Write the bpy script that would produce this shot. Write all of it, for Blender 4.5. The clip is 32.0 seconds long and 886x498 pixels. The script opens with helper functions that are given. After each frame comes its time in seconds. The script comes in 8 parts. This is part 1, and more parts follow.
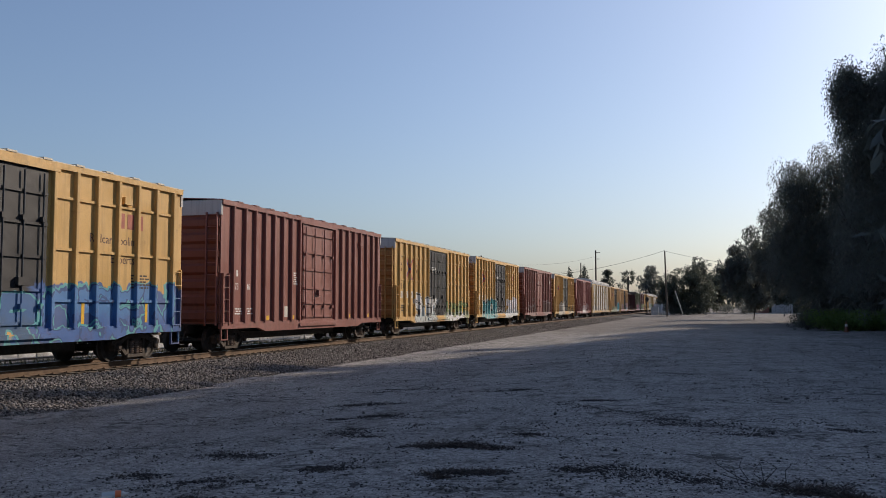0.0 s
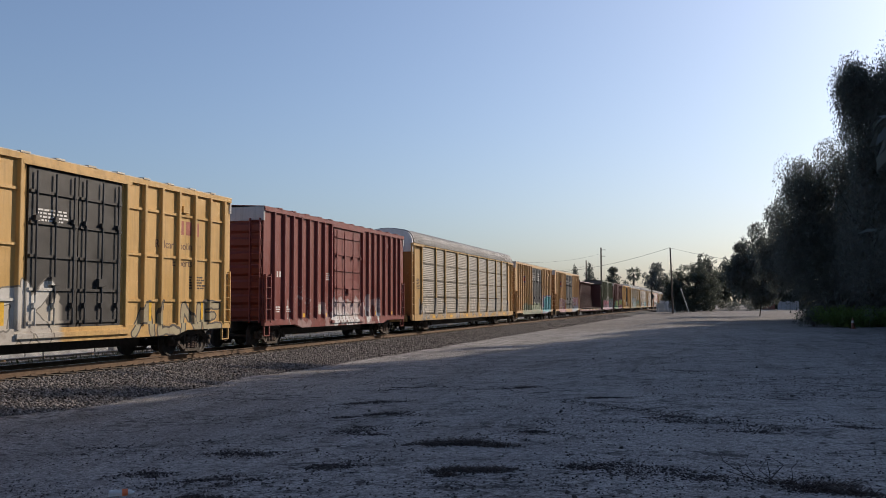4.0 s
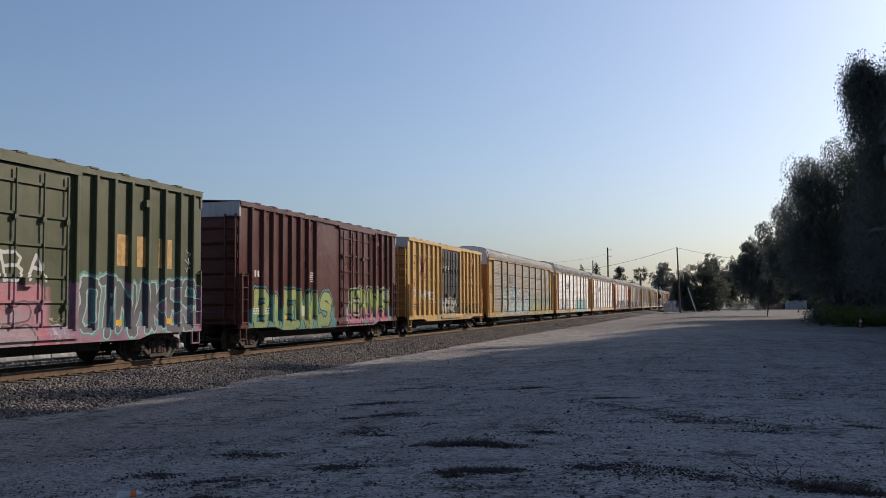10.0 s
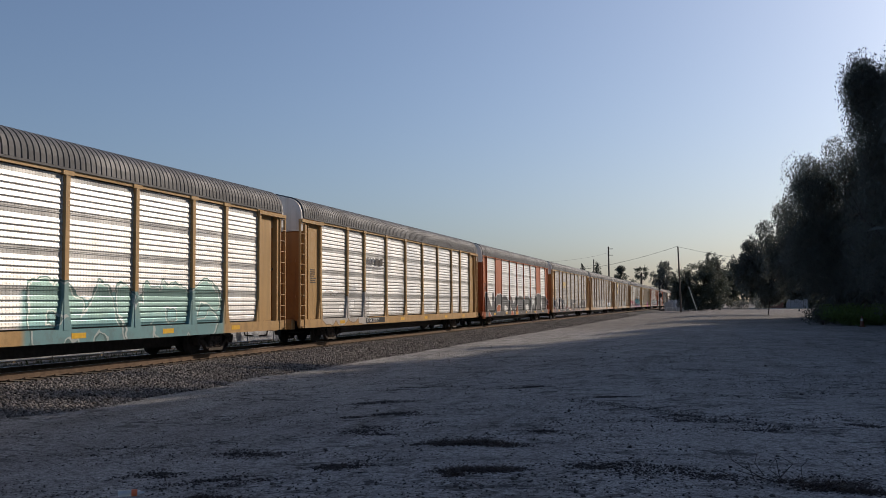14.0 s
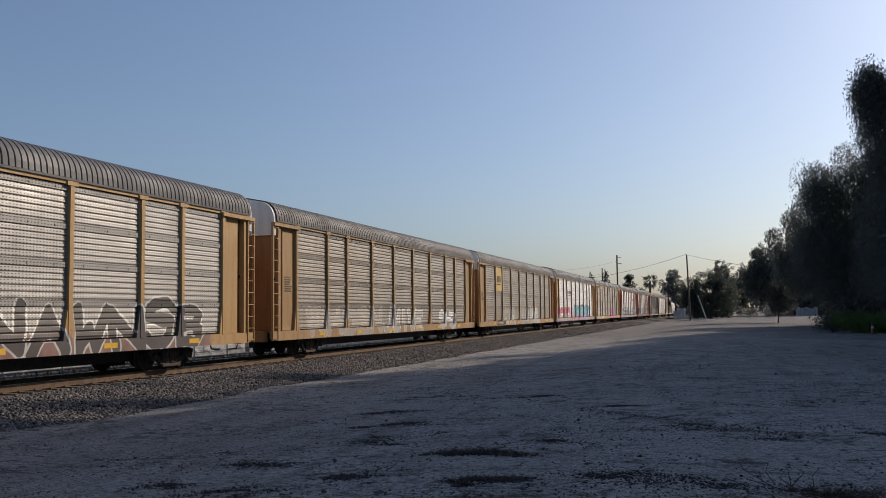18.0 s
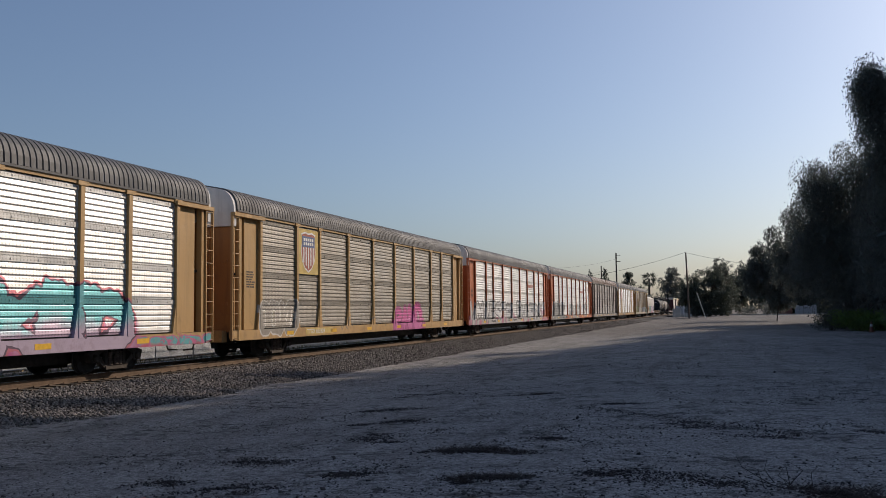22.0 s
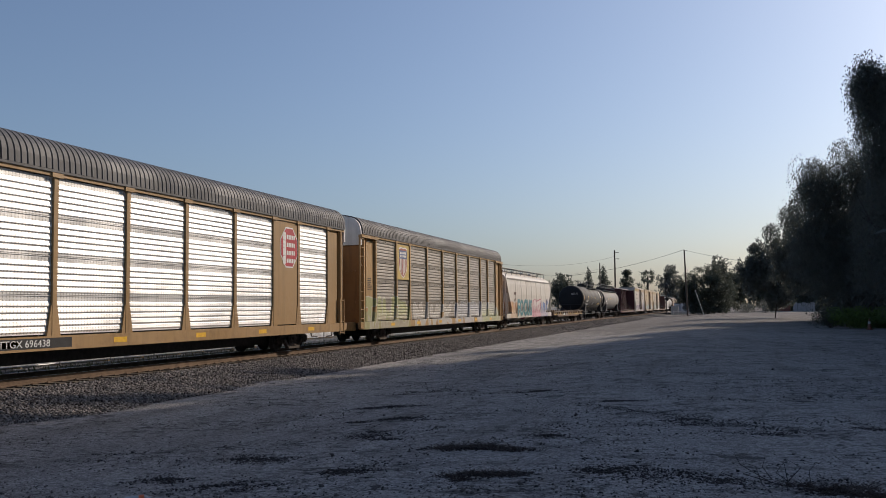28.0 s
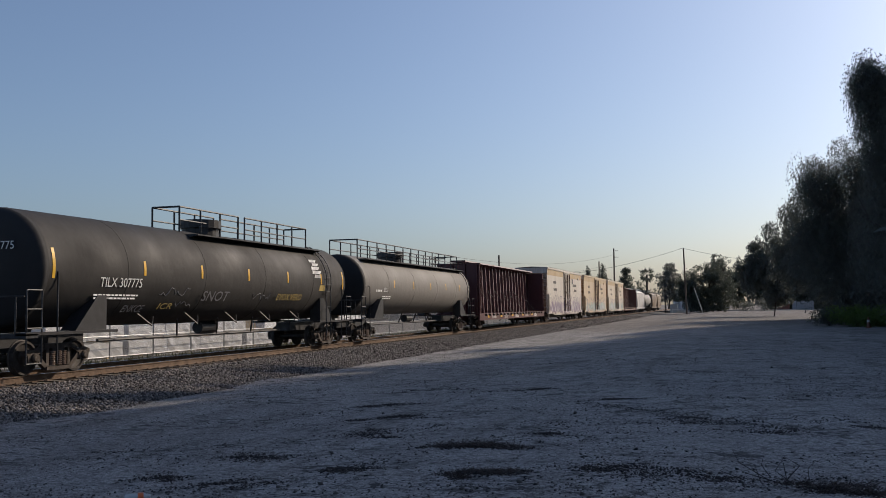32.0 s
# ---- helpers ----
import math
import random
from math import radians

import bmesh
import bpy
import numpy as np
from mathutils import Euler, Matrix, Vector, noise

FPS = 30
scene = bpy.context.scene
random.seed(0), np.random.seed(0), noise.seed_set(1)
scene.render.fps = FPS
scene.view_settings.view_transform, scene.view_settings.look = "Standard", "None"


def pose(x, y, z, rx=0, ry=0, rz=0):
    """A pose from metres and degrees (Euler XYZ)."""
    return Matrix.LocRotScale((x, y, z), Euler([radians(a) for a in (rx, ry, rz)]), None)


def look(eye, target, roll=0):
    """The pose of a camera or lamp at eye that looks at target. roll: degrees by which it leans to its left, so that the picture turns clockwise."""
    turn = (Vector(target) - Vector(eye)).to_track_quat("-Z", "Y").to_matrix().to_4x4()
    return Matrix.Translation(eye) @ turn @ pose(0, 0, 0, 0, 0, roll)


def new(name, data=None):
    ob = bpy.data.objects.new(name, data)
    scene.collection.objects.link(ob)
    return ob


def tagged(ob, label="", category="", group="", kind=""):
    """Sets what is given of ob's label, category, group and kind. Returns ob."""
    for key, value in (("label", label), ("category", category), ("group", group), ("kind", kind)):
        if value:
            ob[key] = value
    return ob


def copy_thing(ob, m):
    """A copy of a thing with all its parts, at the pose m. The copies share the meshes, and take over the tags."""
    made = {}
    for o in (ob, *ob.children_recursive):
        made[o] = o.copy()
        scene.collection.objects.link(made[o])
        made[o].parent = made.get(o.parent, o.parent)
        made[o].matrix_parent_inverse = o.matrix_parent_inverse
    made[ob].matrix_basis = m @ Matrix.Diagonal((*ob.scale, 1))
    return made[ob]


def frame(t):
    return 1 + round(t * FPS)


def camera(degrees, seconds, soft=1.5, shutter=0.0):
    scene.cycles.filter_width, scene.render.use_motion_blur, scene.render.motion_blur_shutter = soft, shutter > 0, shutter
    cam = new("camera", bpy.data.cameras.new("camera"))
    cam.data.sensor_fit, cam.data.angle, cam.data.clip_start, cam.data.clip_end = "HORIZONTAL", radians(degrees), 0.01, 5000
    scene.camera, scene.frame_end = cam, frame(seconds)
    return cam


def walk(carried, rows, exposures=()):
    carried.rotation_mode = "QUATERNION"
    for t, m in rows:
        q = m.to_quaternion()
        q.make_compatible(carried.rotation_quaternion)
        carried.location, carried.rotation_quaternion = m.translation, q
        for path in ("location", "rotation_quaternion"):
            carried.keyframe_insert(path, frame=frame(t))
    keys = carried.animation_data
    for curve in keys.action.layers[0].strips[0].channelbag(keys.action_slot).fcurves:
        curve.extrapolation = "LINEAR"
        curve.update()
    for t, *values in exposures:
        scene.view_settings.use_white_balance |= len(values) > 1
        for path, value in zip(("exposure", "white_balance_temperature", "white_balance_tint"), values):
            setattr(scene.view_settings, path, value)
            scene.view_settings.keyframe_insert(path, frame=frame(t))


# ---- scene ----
# The camera stands beside the track and pans a little. Rail top is z = 0, the track runs along +y.
EYE = (0.0, 0.0, 1.549)
cam = camera(52.05, 32.0, soft=0.7)


def aim(yaw, pitch, lean):
    """The pose of the hand-held camera: degrees to the left of the track's line, upwards, and leaning to its right."""
    return Matrix.Translation(EYE) @ pose(0, 0, 0, 90 + pitch, 0, yaw) @ pose(0, 0, 0, 0, 0, -lean)


walk(cam, [
    (0.0, aim(15.843, 3.643, -0.001)), (0.5, aim(15.905, 3.617, 0.036)), (1.0, aim(15.930, 3.591, 0.067)), (1.5, aim(15.939, 3.565, 0.074)),
    (2.0, aim(15.966, 3.528, 0.087)), (2.5, aim(16.027, 3.492, 0.108)), (3.0, aim(16.103, 3.493, 0.140)), (3.5, aim(16.176, 3.513, 0.190)),
    (5.5, aim(16.131, 3.456, 0.209)), (6.0, aim(16.155, 3.456, 0.222)), (6.5, aim(16.183, 3.454, 0.237)), (7.0, aim(16.233, 3.460, 0.266)),
    (7.5, aim(16.306, 3.479, 0.290)), (8.0, aim(16.382, 3.506, 0.300)), (8.5, aim(16.456, 3.530, 0.340)), (9.0, aim(16.519, 3.546, 0.401)),
    (9.5, aim(16.558, 3.552, 0.422)), (10.0, aim(16.580, 3.548, 0.397)), (10.5, aim(16.587, 3.545, 0.388)), (11.0, aim(16.587, 3.545, 0.396)),
    (11.5, aim(16.599, 3.545, 0.395)), (12.0, aim(16.622, 3.537, 0.415)), (12.5, aim(16.634, 3.521, 0.458)), (13.0, aim(16.639, 3.509, 0.465)),
    (13.5, aim(16.638, 3.499, 0.431)), (14.0, aim(16.631, 3.491, 0.430)), (14.5, aim(16.619, 3.481, 0.485)), (16.5, aim(16.991, 3.905, 0.653)),
    (17.0, aim(17.065, 3.995, 0.663)), (17.5, aim(17.117, 4.061, 0.684)), (18.0, aim(17.137, 4.090, 0.716)), (18.5, aim(17.132, 4.078, 0.706)),
    (19.0, aim(17.120, 4.063, 0.700)), (19.5, aim(17.111, 4.053, 0.717)), (20.0, aim(17.106, 4.031, 0.710)), (20.5, aim(17.102, 4.013, 0.707)),
    (21.0, aim(17.096, 3.993, 0.707)), (21.5, aim(17.090, 3.963, 0.682)), (22.0, aim(17.087, 3.942, 0.658)), (22.5, aim(17.092, 3.937, 0.664)),
    (23.0, aim(17.092, 3.929, 0.673)), (23.5, aim(17.077, 3.908, 0.676)), (24.0, aim(17.060, 3.887, 0.687)), (24.5, aim(17.052, 3.870, 0.683)),
    (25.0, aim(17.044, 3.853, 0.682)), (25.5, aim(17.033, 3.839, 0.714)), (27.5, aim(17.009, 3.780, 0.641)), (28.0, aim(16.998, 3.772, 0.638)),
    (28.5, aim(16.994, 3.751, 0.626)), (29.0, aim(16.997, 3.734, 0.628)), (29.5, aim(16.998, 3.722, 0.610)), (30.0, aim(16.993, 3.706, 0.574)),
    (30.5, aim(16.989, 3.690, 0.566)), (31.0, aim(16.981, 3.677, 0.570)), (31.5, aim(16.966, 3.664, 0.583)), (32.0, aim(16.953, 3.653, 0.611)),
], exposures=[
    (0.0, -0.15, 6250, 12), (3.0, -0.05, 6250, 12), (7.0, -0.29, 6250, 12), (10.0, -0.15, 6250, 12), (14.0, -0.44, 6250, 12), (19.0, -0.32, 6250, 12), (25.0, -0.53, 6250, 12), (28.0, -0.36, 6250, 12), (30.0, -0.31, 6250, 12), (32.0, -0.26, 6250, 12),
])

# ---- light ----
SUN_TURN, SUN_HEIGHT = 37.5, 29.0   # degrees to the right of +y, degrees up
world = bpy.data.worlds.new("world")
scene.world = world
world.use_nodes = True
wn = world.node_tree
sky = wn.nodes.new("ShaderNodeTexSky")
sky.sky_type, sky.sun_disc = "NISHITA", False
sky.sun_elevation, sky.sun_rotation = radians(SUN_HEIGHT), radians(SUN_TURN)
sky.air_density, sky.dust_density, sky.ozone_density, sky.altitude = 1.05, 2.1, 4.7, 0
wn.nodes["Background"].inputs["Strength"].default_value = 0.13
haze = wn.nodes.new("ShaderNodeHueSaturation")
haze.inputs["Saturation"].default_value = 0.9
wn.links.new(sky.outputs[0], haze.inputs["Color"])
wn.links.new(haze.outputs[0], wn.nodes["Background"].inputs["Color"])
sun = new("sun", bpy.data.lights.new("sun", "SUN"))
sun.data.energy, sun.data.angle, sun.data.color = 4.5, radians(0.55), (1.0, 0.83, 0.64)
_a, _h = radians(SUN_TURN), radians(SUN_HEIGHT)
SUNWARD = Vector((math.sin(_a) * math.cos(_h), math.cos(_a) * math.cos(_h), math.sin(_h)))
sun.matrix_basis = look(SUNWARD * 50, (0, 0, 0))


# ---- node helper ----
class Nodes:
    """A short way to write node materials."""

    def __init__(self, name):
        self.mat = bpy.data.materials.new(name)
        self.mat.use_nodes = True
        self.t = self.mat.node_tree
        self.bsdf = self.t.nodes["Principled BSDF"]

    def put(self, sock, value):
        if isinstance(value, bpy.types.NodeSocket):
            self.t.links.new(value, sock)
        elif isinstance(value, (tuple, list)) and len(value) == 3 and sock.type == "RGBA":
            sock.default_value = (*value, 1)
        else:
            sock.default_value = value

    def n(self, kind, *ins, out=0, **props):
        nd = self.t.nodes.new("ShaderNode" + kind)
        if "operation" in props:
            nd.operation = props["operation"]
        if "voronoi_dimensions" in props:
            nd.voronoi_dimensions = props["voronoi_dimensions"]
        if "feature" in props:
            nd.feature = props["feature"]
        for i, v in ins:
            self.put(nd.inputs[i], v)
        return nd.outputs[out]

    def m(self, op, a, b=0.0, c=0.0):
        return self.n("Math", (0, a), (1, b), (2, c), operation=op)

    def coords(self, owner=None):
        nd = self.t.nodes.new("ShaderNodeTexCoord")
        if owner:
            nd.object = owner
        return nd.outputs["Object"]

    def scaled(self, vec, x, y, z):
        return self.n("Mapping", ("Vector", vec), ("Scale", (x, y, z)))

    def noise(self, vec, scale, detail=4.0, rough=0.55, out=0, warp=0.0):
        return self.n("TexNoise", ("Vector", vec), ("Scale", scale), ("Detail", detail), ("Roughness", rough), ("Distortion", warp), out=out)

    def span(self, v, lo, hi, a=0.0, b=1.0):
        return self.n("MapRange", (0, v), (1, lo), (2, hi), (3, a), (4, b))

    def mix(self, fac, a, b, blend="MIX"):
        nd = self.t.nodes.new("ShaderNodeMix")
        nd.data_type, nd.blend_type = "RGBA", blend
        self.put(nd.inputs[0], fac), self.put(nd.inputs[6], a), self.put(nd.inputs[7], b)
        return nd.outputs[2]

    def bump(self, height, strength=0.3, dist=0.01, normal=None):
        ins = [("Height", height), ("Strength", strength), ("Distance", dist)]
        if normal:
            ins.append(("Normal", normal))
        return self.n("Bump", *ins)

    def done(self, color, rough=0.6, metal=0.0, normal=None, spec=None):
        self.put(self.bsdf.inputs["Base Color"], color)
        self.put(self.bsdf.inputs["Roughness"], rough)
        self.put(self.bsdf.inputs["Metallic"], metal)
        if normal:
            self.put(self.bsdf.inputs["Normal"], normal)
        if spec is not None:
            self.put(self.bsdf.inputs["Specular IOR Level"], spec)
        return self.mat


def xyz(g, vec):
    nd = g.t.nodes.new("ShaderNodeSeparateXYZ")
    g.t.links.new(vec, nd.inputs[0])
    return nd.outputs


def sprayed(g, vec, base, y0, y1, z0, z1, seed, fill, second, line, cell=0.9, cover=0.8):
    """Spray paint over a base colour on a car's side: a row of fat rounded letters with outline, hollow and drips."""
    x, y, z = xyz(g, vec)
    bend = xyz(g, g.noise(vec, 1.15 + 0.03 * (seed % 9), 2, out=1))
    q = g.m("ADD", g.m("MULTIPLY_ADD", y, 1 / cell, seed * 7.3), g.m("MULTIPLY_ADD", bend[0], 0.9, g.m("MULTIPLY", z, 0.12)))
    cid = g.m("FLOOR", q)
    u = g.m("SUBTRACT", g.m("FRACT", q), 0.5)
    chance = g.m("FRACT", g.m("MULTIPLY", g.m("SINE", g.m("MULTIPLY", cid, 12.9898)), 43758.5))
    other = g.m("FRACT", g.m("MULTIPLY", chance, 37.7))
    mid, half = (z0 + z1) / 2, (z1 - z0) / 2
    v = g.m("ADD", g.m("DIVIDE", g.m("SUBTRACT", z, mid), half), g.m("MULTIPLY_ADD", bend[1], 1.1, g.m("MULTIPLY_ADD", chance, 0.3, -0.70)))
    d = g.m("ADD", g.m("POWER", g.m("ABSOLUTE", g.m("MULTIPLY", u, 2.0)), 2.6), g.m("POWER", g.m("ABSOLUTE", v), 2.8))
    hole_u = g.m("SUBTRACT", u, g.m("MULTIPLY_ADD", other, 0.5, -0.25))
    hole_v = g.m("SUBTRACT", v, g.m("MULTIPLY_ADD", chance, 1.1, -0.55))
    hole = g.m("ADD", g.m("POWER", g.m("MULTIPLY", hole_u, 8.0), 2.0), g.m("POWER", g.m("MULTIPLY", hole_v, 2.4), 2.0))
    slit = g.m("LESS_THAN", g.m("ABSOLUTE", g.m("ADD", hole_u, g.m("MULTIPLY", v, g.m("MULTIPLY_ADD", other, 0.6, -0.3)))), 0.035)
    body = g.mix(g.span(g.m("ADD", v, g.m("MULTIPLY_ADD", bend[2], 1.6, -0.8)), -0.25, 0.15), fill, second)
    col = g.mix(g.m("MAXIMUM", g.m("LESS_THAN", hole, 0.45), g.m("MULTIPLY", slit, g.m("GREATER_THAN", other, 0.4))), body, line)
    col = g.mix(g.m("GREATER_THAN", d, 0.74), col, line)
    stroke = g.m("LESS_THAN", g.m("ABSOLUTE", g.m("SUBTRACT", g.noise(vec, 1.9 + 0.05 * (seed % 7), 1.5), 0.5)), 0.011)
    col = g.mix(g.m("MULTIPLY", stroke, 0.9), col, line)
    edge = g.m("MULTIPLY", g.m("GREATER_THAN", y, y0), g.m("LESS_THAN", y, y1))
    shape = g.m("MULTIPLY", g.m("LESS_THAN", d, 1.0), g.m("LESS_THAN", other, cover))
    dust = g.m("MULTIPLY", g.m("GREATER_THAN", v, -1.15), g.m("MULTIPLY", g.m("LESS_THAN", v, 0.75), g.m("GREATER_THAN", bend[2], 0.53)))
    scrawl = g.m("LESS_THAN", g.m("ABSOLUTE", g.m("SUBTRACT", g.noise(g.scaled(vec, 1, 1, 1.5), 1.3 + 0.04 * (seed % 5), 2), 0.47)), 0.006)
    scrawl = g.m("MULTIPLY", scrawl, g.m("MULTIPLY", g.m("LESS_THAN", v, 1.5), g.m("GREATER_THAN", bend[0], 0.47)))
    worn = g.span(g.noise(vec, 9, 4), 0.28, 0.42, 0.55, 0.95)
    under = g.mix(g.m("MULTIPLY", g.m("MULTIPLY", dust, edge), 0.45), base, second)
    under = g.mix(g.m("MULTIPLY", g.m("MULTIPLY", scrawl, edge), 0.8), under, line)
    return g.mix(g.m("MULTIPLY", g.m("MULTIPLY", edge, shape), worn), under, col)


STROKES = {"A": "002640 1333", "B": "0006364533 0333423000", "C": "4536160501103041", "D": "00062644422000", "E": "40000646 0333", "F": "000646 0333", "G": "45361605011030414323",
           "H": "0006 4046 0343", "I": "2026", "J": "46411001", "K": "0006 460340", "L": "060040", "M": "0006234640", "N": "00064046", "O": "103041453616050110", "P": "00063645443303",
           "R": "00063645443303 2340", "S": "45361605044341301001", "T": "0646 2620", "U": "060110304146", "V": "062046", "W": "0610233046", "X": "0046 0640", "Y": "0623 462320", "Z": "06460040"}


def stroke_group():
    """The distance from a point to one straight stroke, kept where it is less than the distance so far."""
    grp = bpy.data.node_groups.new("stroke", "ShaderNodeTree")
    for name, kind in (("P", "NodeSocketVector"), ("D", "NodeSocketFloat"), ("A", "NodeSocketVector"), ("B", "NodeSocketVector"), ("K", "NodeSocketVector"), ("C", "NodeSocketFloat")):
        grp.interface.new_socket(name, in_out="INPUT", socket_type=kind)
    grp.interface.new_socket("D", in_out="OUTPUT", socket_type="NodeSocketFloat")
    i, o = grp.nodes.new("NodeGroupInput").outputs, grp.nodes.new("NodeGroupOutput")
    dot, along, part_way, near, gap, least = (grp.nodes.new("ShaderNode" + k) for k in ("VectorMath", "Math", "VectorMath", "VectorMath", "VectorMath", "Math"))
    dot.operation, along.operation, part_way.operation, near.operation, gap.operation, least.operation = "DOT_PRODUCT", "SUBTRACT", "SCALE", "ADD", "DISTANCE", "MINIMUM"
    along.use_clamp = True
    for a, b in ((i[0], dot.inputs[0]), (i[4], dot.inputs[1]), (dot.outputs["Value"], along.inputs[0]), (i[5], along.inputs[1]), (along.outputs[0], part_way.inputs["Scale"]), (i[3], part_way.inputs[0]),
                 (part_way.outputs["Vector"], near.inputs[0]), (i[2], near.inputs[1]), (i[0], gap.inputs[0]), (near.outputs["Vector"], gap.inputs[1]), (gap.outputs["Value"], least.inputs[0]), (i[1], least.inputs[1]), (least.outputs[0], o.inputs[0])):
        grp.links.new(a, b)
    return grp


STROKE = stroke_group()


def lettered(g, vec, base, text, y0, y1, z0, z1, fill, second, line, fat=0.15, rim=0.05, halo=None, cloud=None, wobble=0.22, seed=1, worn=0.95):
    """Sprayed letters built from strokes: a two-tone body, an outline, a pale halo and a cloud of colour behind them."""
    x, y, z = xyz(g, vec)
    bend = xyz(g, g.noise(vec, 1.3 + 0.07 * (seed % 7), 2, out=1))
    px = g.m("ADD", y, g.m("MULTIPLY_ADD", bend[0], wobble, g.m("MULTIPLY_ADD", g.m("SINE", g.m("MULTIPLY", z, 2.6)), 0.05, -0.5 * wobble)))
    pz = g.m("ADD", z, g.m("MULTIPLY_ADD", bend[1], wobble * 1.3, -0.65 * wobble))
    P = g.n("CombineXYZ", (0, px), (1, pz))
    step, d = (y1 - y0) / len(text), 9.0
    rnd = random.Random(seed)
    for k, c in enumerate(text):
        lift, tall, lean = rnd.uniform(-0.08, 0.08), (z1 - z0) * rnd.uniform(0.88, 1.06), rnd.uniform(-0.16, 0.16) * (wobble > 0)
        for run in STROKES[c].split():
            pts = [(int(run[q]) / 4, int(run[q + 1]) / 6) for q in range(0, len(run), 2)]
            pts = [Vector((y0 + step * (k + 0.12 + 0.76 * u + lean * (v - 0.5)), z0 + lift + tall * v, 0)) for u, v in pts]
            for a, b in zip(pts, pts[1:]):
                nd = g.t.nodes.new("ShaderNodeGroup")
                nd.node_tree = STROKE
                ba = b - a
                kk = ba / ba.length_squared
                g.put(nd.inputs[0], P), g.put(nd.inputs[1], d)
                nd.inputs[2].default_value, nd.inputs[3].default_value, nd.inputs[4].default_value, nd.inputs[5].default_value = a, ba, kk, a.dot(kk)
                d = nd.outputs[0]
    if cloud:
        colour, top = cloud
        edge = g.m("MULTIPLY", g.span(y, y0 - 0.5, y0 - 0.3), g.span(y, y1 + 0.3, y1 + 0.5, 1.0, 0.0))
        roof = g.m("SUBTRACT", g.m("MULTIPLY_ADD", g.noise(vec, 1.9, 2), 1.1, top - 0.55), z)
        base = g.mix(g.m("MULTIPLY", g.m("MULTIPLY", edge, g.span(roof, 0.0, 0.06)), worn), base, g.mix(g.span(bend[2], 0.42, 0.58), colour, tuple(0.55 * c + 0.45 * e for c, e in zip(colour, second))))
    if halo:
        base = g.mix(g.m("MULTIPLY", g.m("LESS_THAN", d, fat + rim + 0.06), worn), base, halo)
    base = g.mix(g.m("MULTIPLY", g.m("LESS_THAN", d, fat + rim), worn), base, line)
    body = g.mix(g.span(g.m("ADD", z, g.m("MULTIPLY_ADD", bend[2], 0.9, -0.45)), z0 + 0.3 * (z1 - z0), z0 + 0.6 * (z1 - z0)), second, fill)
    return g.mix(g.m("MULTIPLY", g.m("LESS_THAN", d, fat), worn), base, body)


def car_paint(name, owner, rgb, rust=0.25, grime=0.5, rough=0.5, metal=0.0, tags=(), dots=""):
    """Weathered paint on a railway car, in the car's own space: blotches, vertical streaks, rust, spray paint."""
    g = Nodes(name)
    v = g.coords(owner)
    big, fine = g.noise(v, 0.55, 4), g.noise(v, 38, 4, 0.65)
    streak = g.noise(g.scaled(v, 5.0, 5.0, 0.35), 1.0, 5, 0.6)
    col = g.mix(g.span(big, 0.3, 0.7, 0.0, 0.35), rgb, tuple(min(1, c * 1.25 + 0.01) for c in rgb))
    col = g.mix(g.span(streak, 0.48, 0.75, 0.0, grime), col, tuple(c * 0.42 + 0.008 for c in rgb))
    for tag in tags:
        col = lettered(g, v, col, *tag[:-1], **tag[-1]) if isinstance(tag[0], str) else sprayed(g, v, col, *tag)
    x, y, z = xyz(g, v)
    if dots:
        # punched side sheets: small round holes, or dirty slots on the older ones
        slots = dots == "slots"
        a, b = g.m("MULTIPLY", g.m("PINGPONG", y, 0.055), 0.62 if slots else 1.0), g.m("MULTIPLY", g.m("PINGPONG", z, 0.036 if slots else 0.042), 1.25 if slots else 0.62)
        hole = g.m("LESS_THAN", g.m("ADD", g.m("MULTIPLY", a, a), g.m("MULTIPLY", b, b)), 0.00036 if slots else 0.00026)
        col = g.mix(g.m("MULTIPLY", hole, 0.8 if slots else 0.45), col, (0.035, 0.03, 0.026) if slots else (0.06, 0.06, 0.06))
    low = g.span(z, 0.5, 2.0, 0.16, 0.0)
    spots = g.m("ADD", g.noise(v, 3.1, 6, 0.7), low)
    col = g.mix(g.span(spots, 0.62, 0.72, 0.0, rust), col, (0.11, 0.045, 0.022))
    col = g.mix(g.span(fine, 0.35, 0.75, 0.0, 0.22), col, tuple(min(d, c * 1.6 + 0.012) for d, c in zip((0.12, 0.095, 0.075), rgb)))
    h = g.m("ADD", g.m("MULTIPLY", g.noise(v, 1.7, 2), 0.8), g.m("MULTIPLY", fine, 0.08))
    return g.done(col, g.span(big, 0.3, 0.7, rough - 0.1, rough + 0.15), metal, g.bump(h, 0.6, 0.04))


def plain(name, rgb, rough=0.7, metal=0.0, scale=6.0, vary=0.35, bump=0.25):
    g = Nodes(name)
    v = g.coords()
    a, b = g.noise(v, scale, 5), g.noise(v, scale * 9, 4, 0.65)
    col = g.mix(g.span(a, 0.3, 0.7), tuple(c * (1 - vary) for c in rgb), tuple(min(1, c * (1 + vary)) for c in rgb))
    col = g.mix(g.span(b, 0.4, 0.8, 0, 0.3), col, tuple(c * 0.5 for c in rgb))
    return g.done(col, g.span(b, 0.3, 0.7, max(0.05, rough - 0.1), min(1, rough + 0.1)), metal, g.bump(b, bump, 0.01))


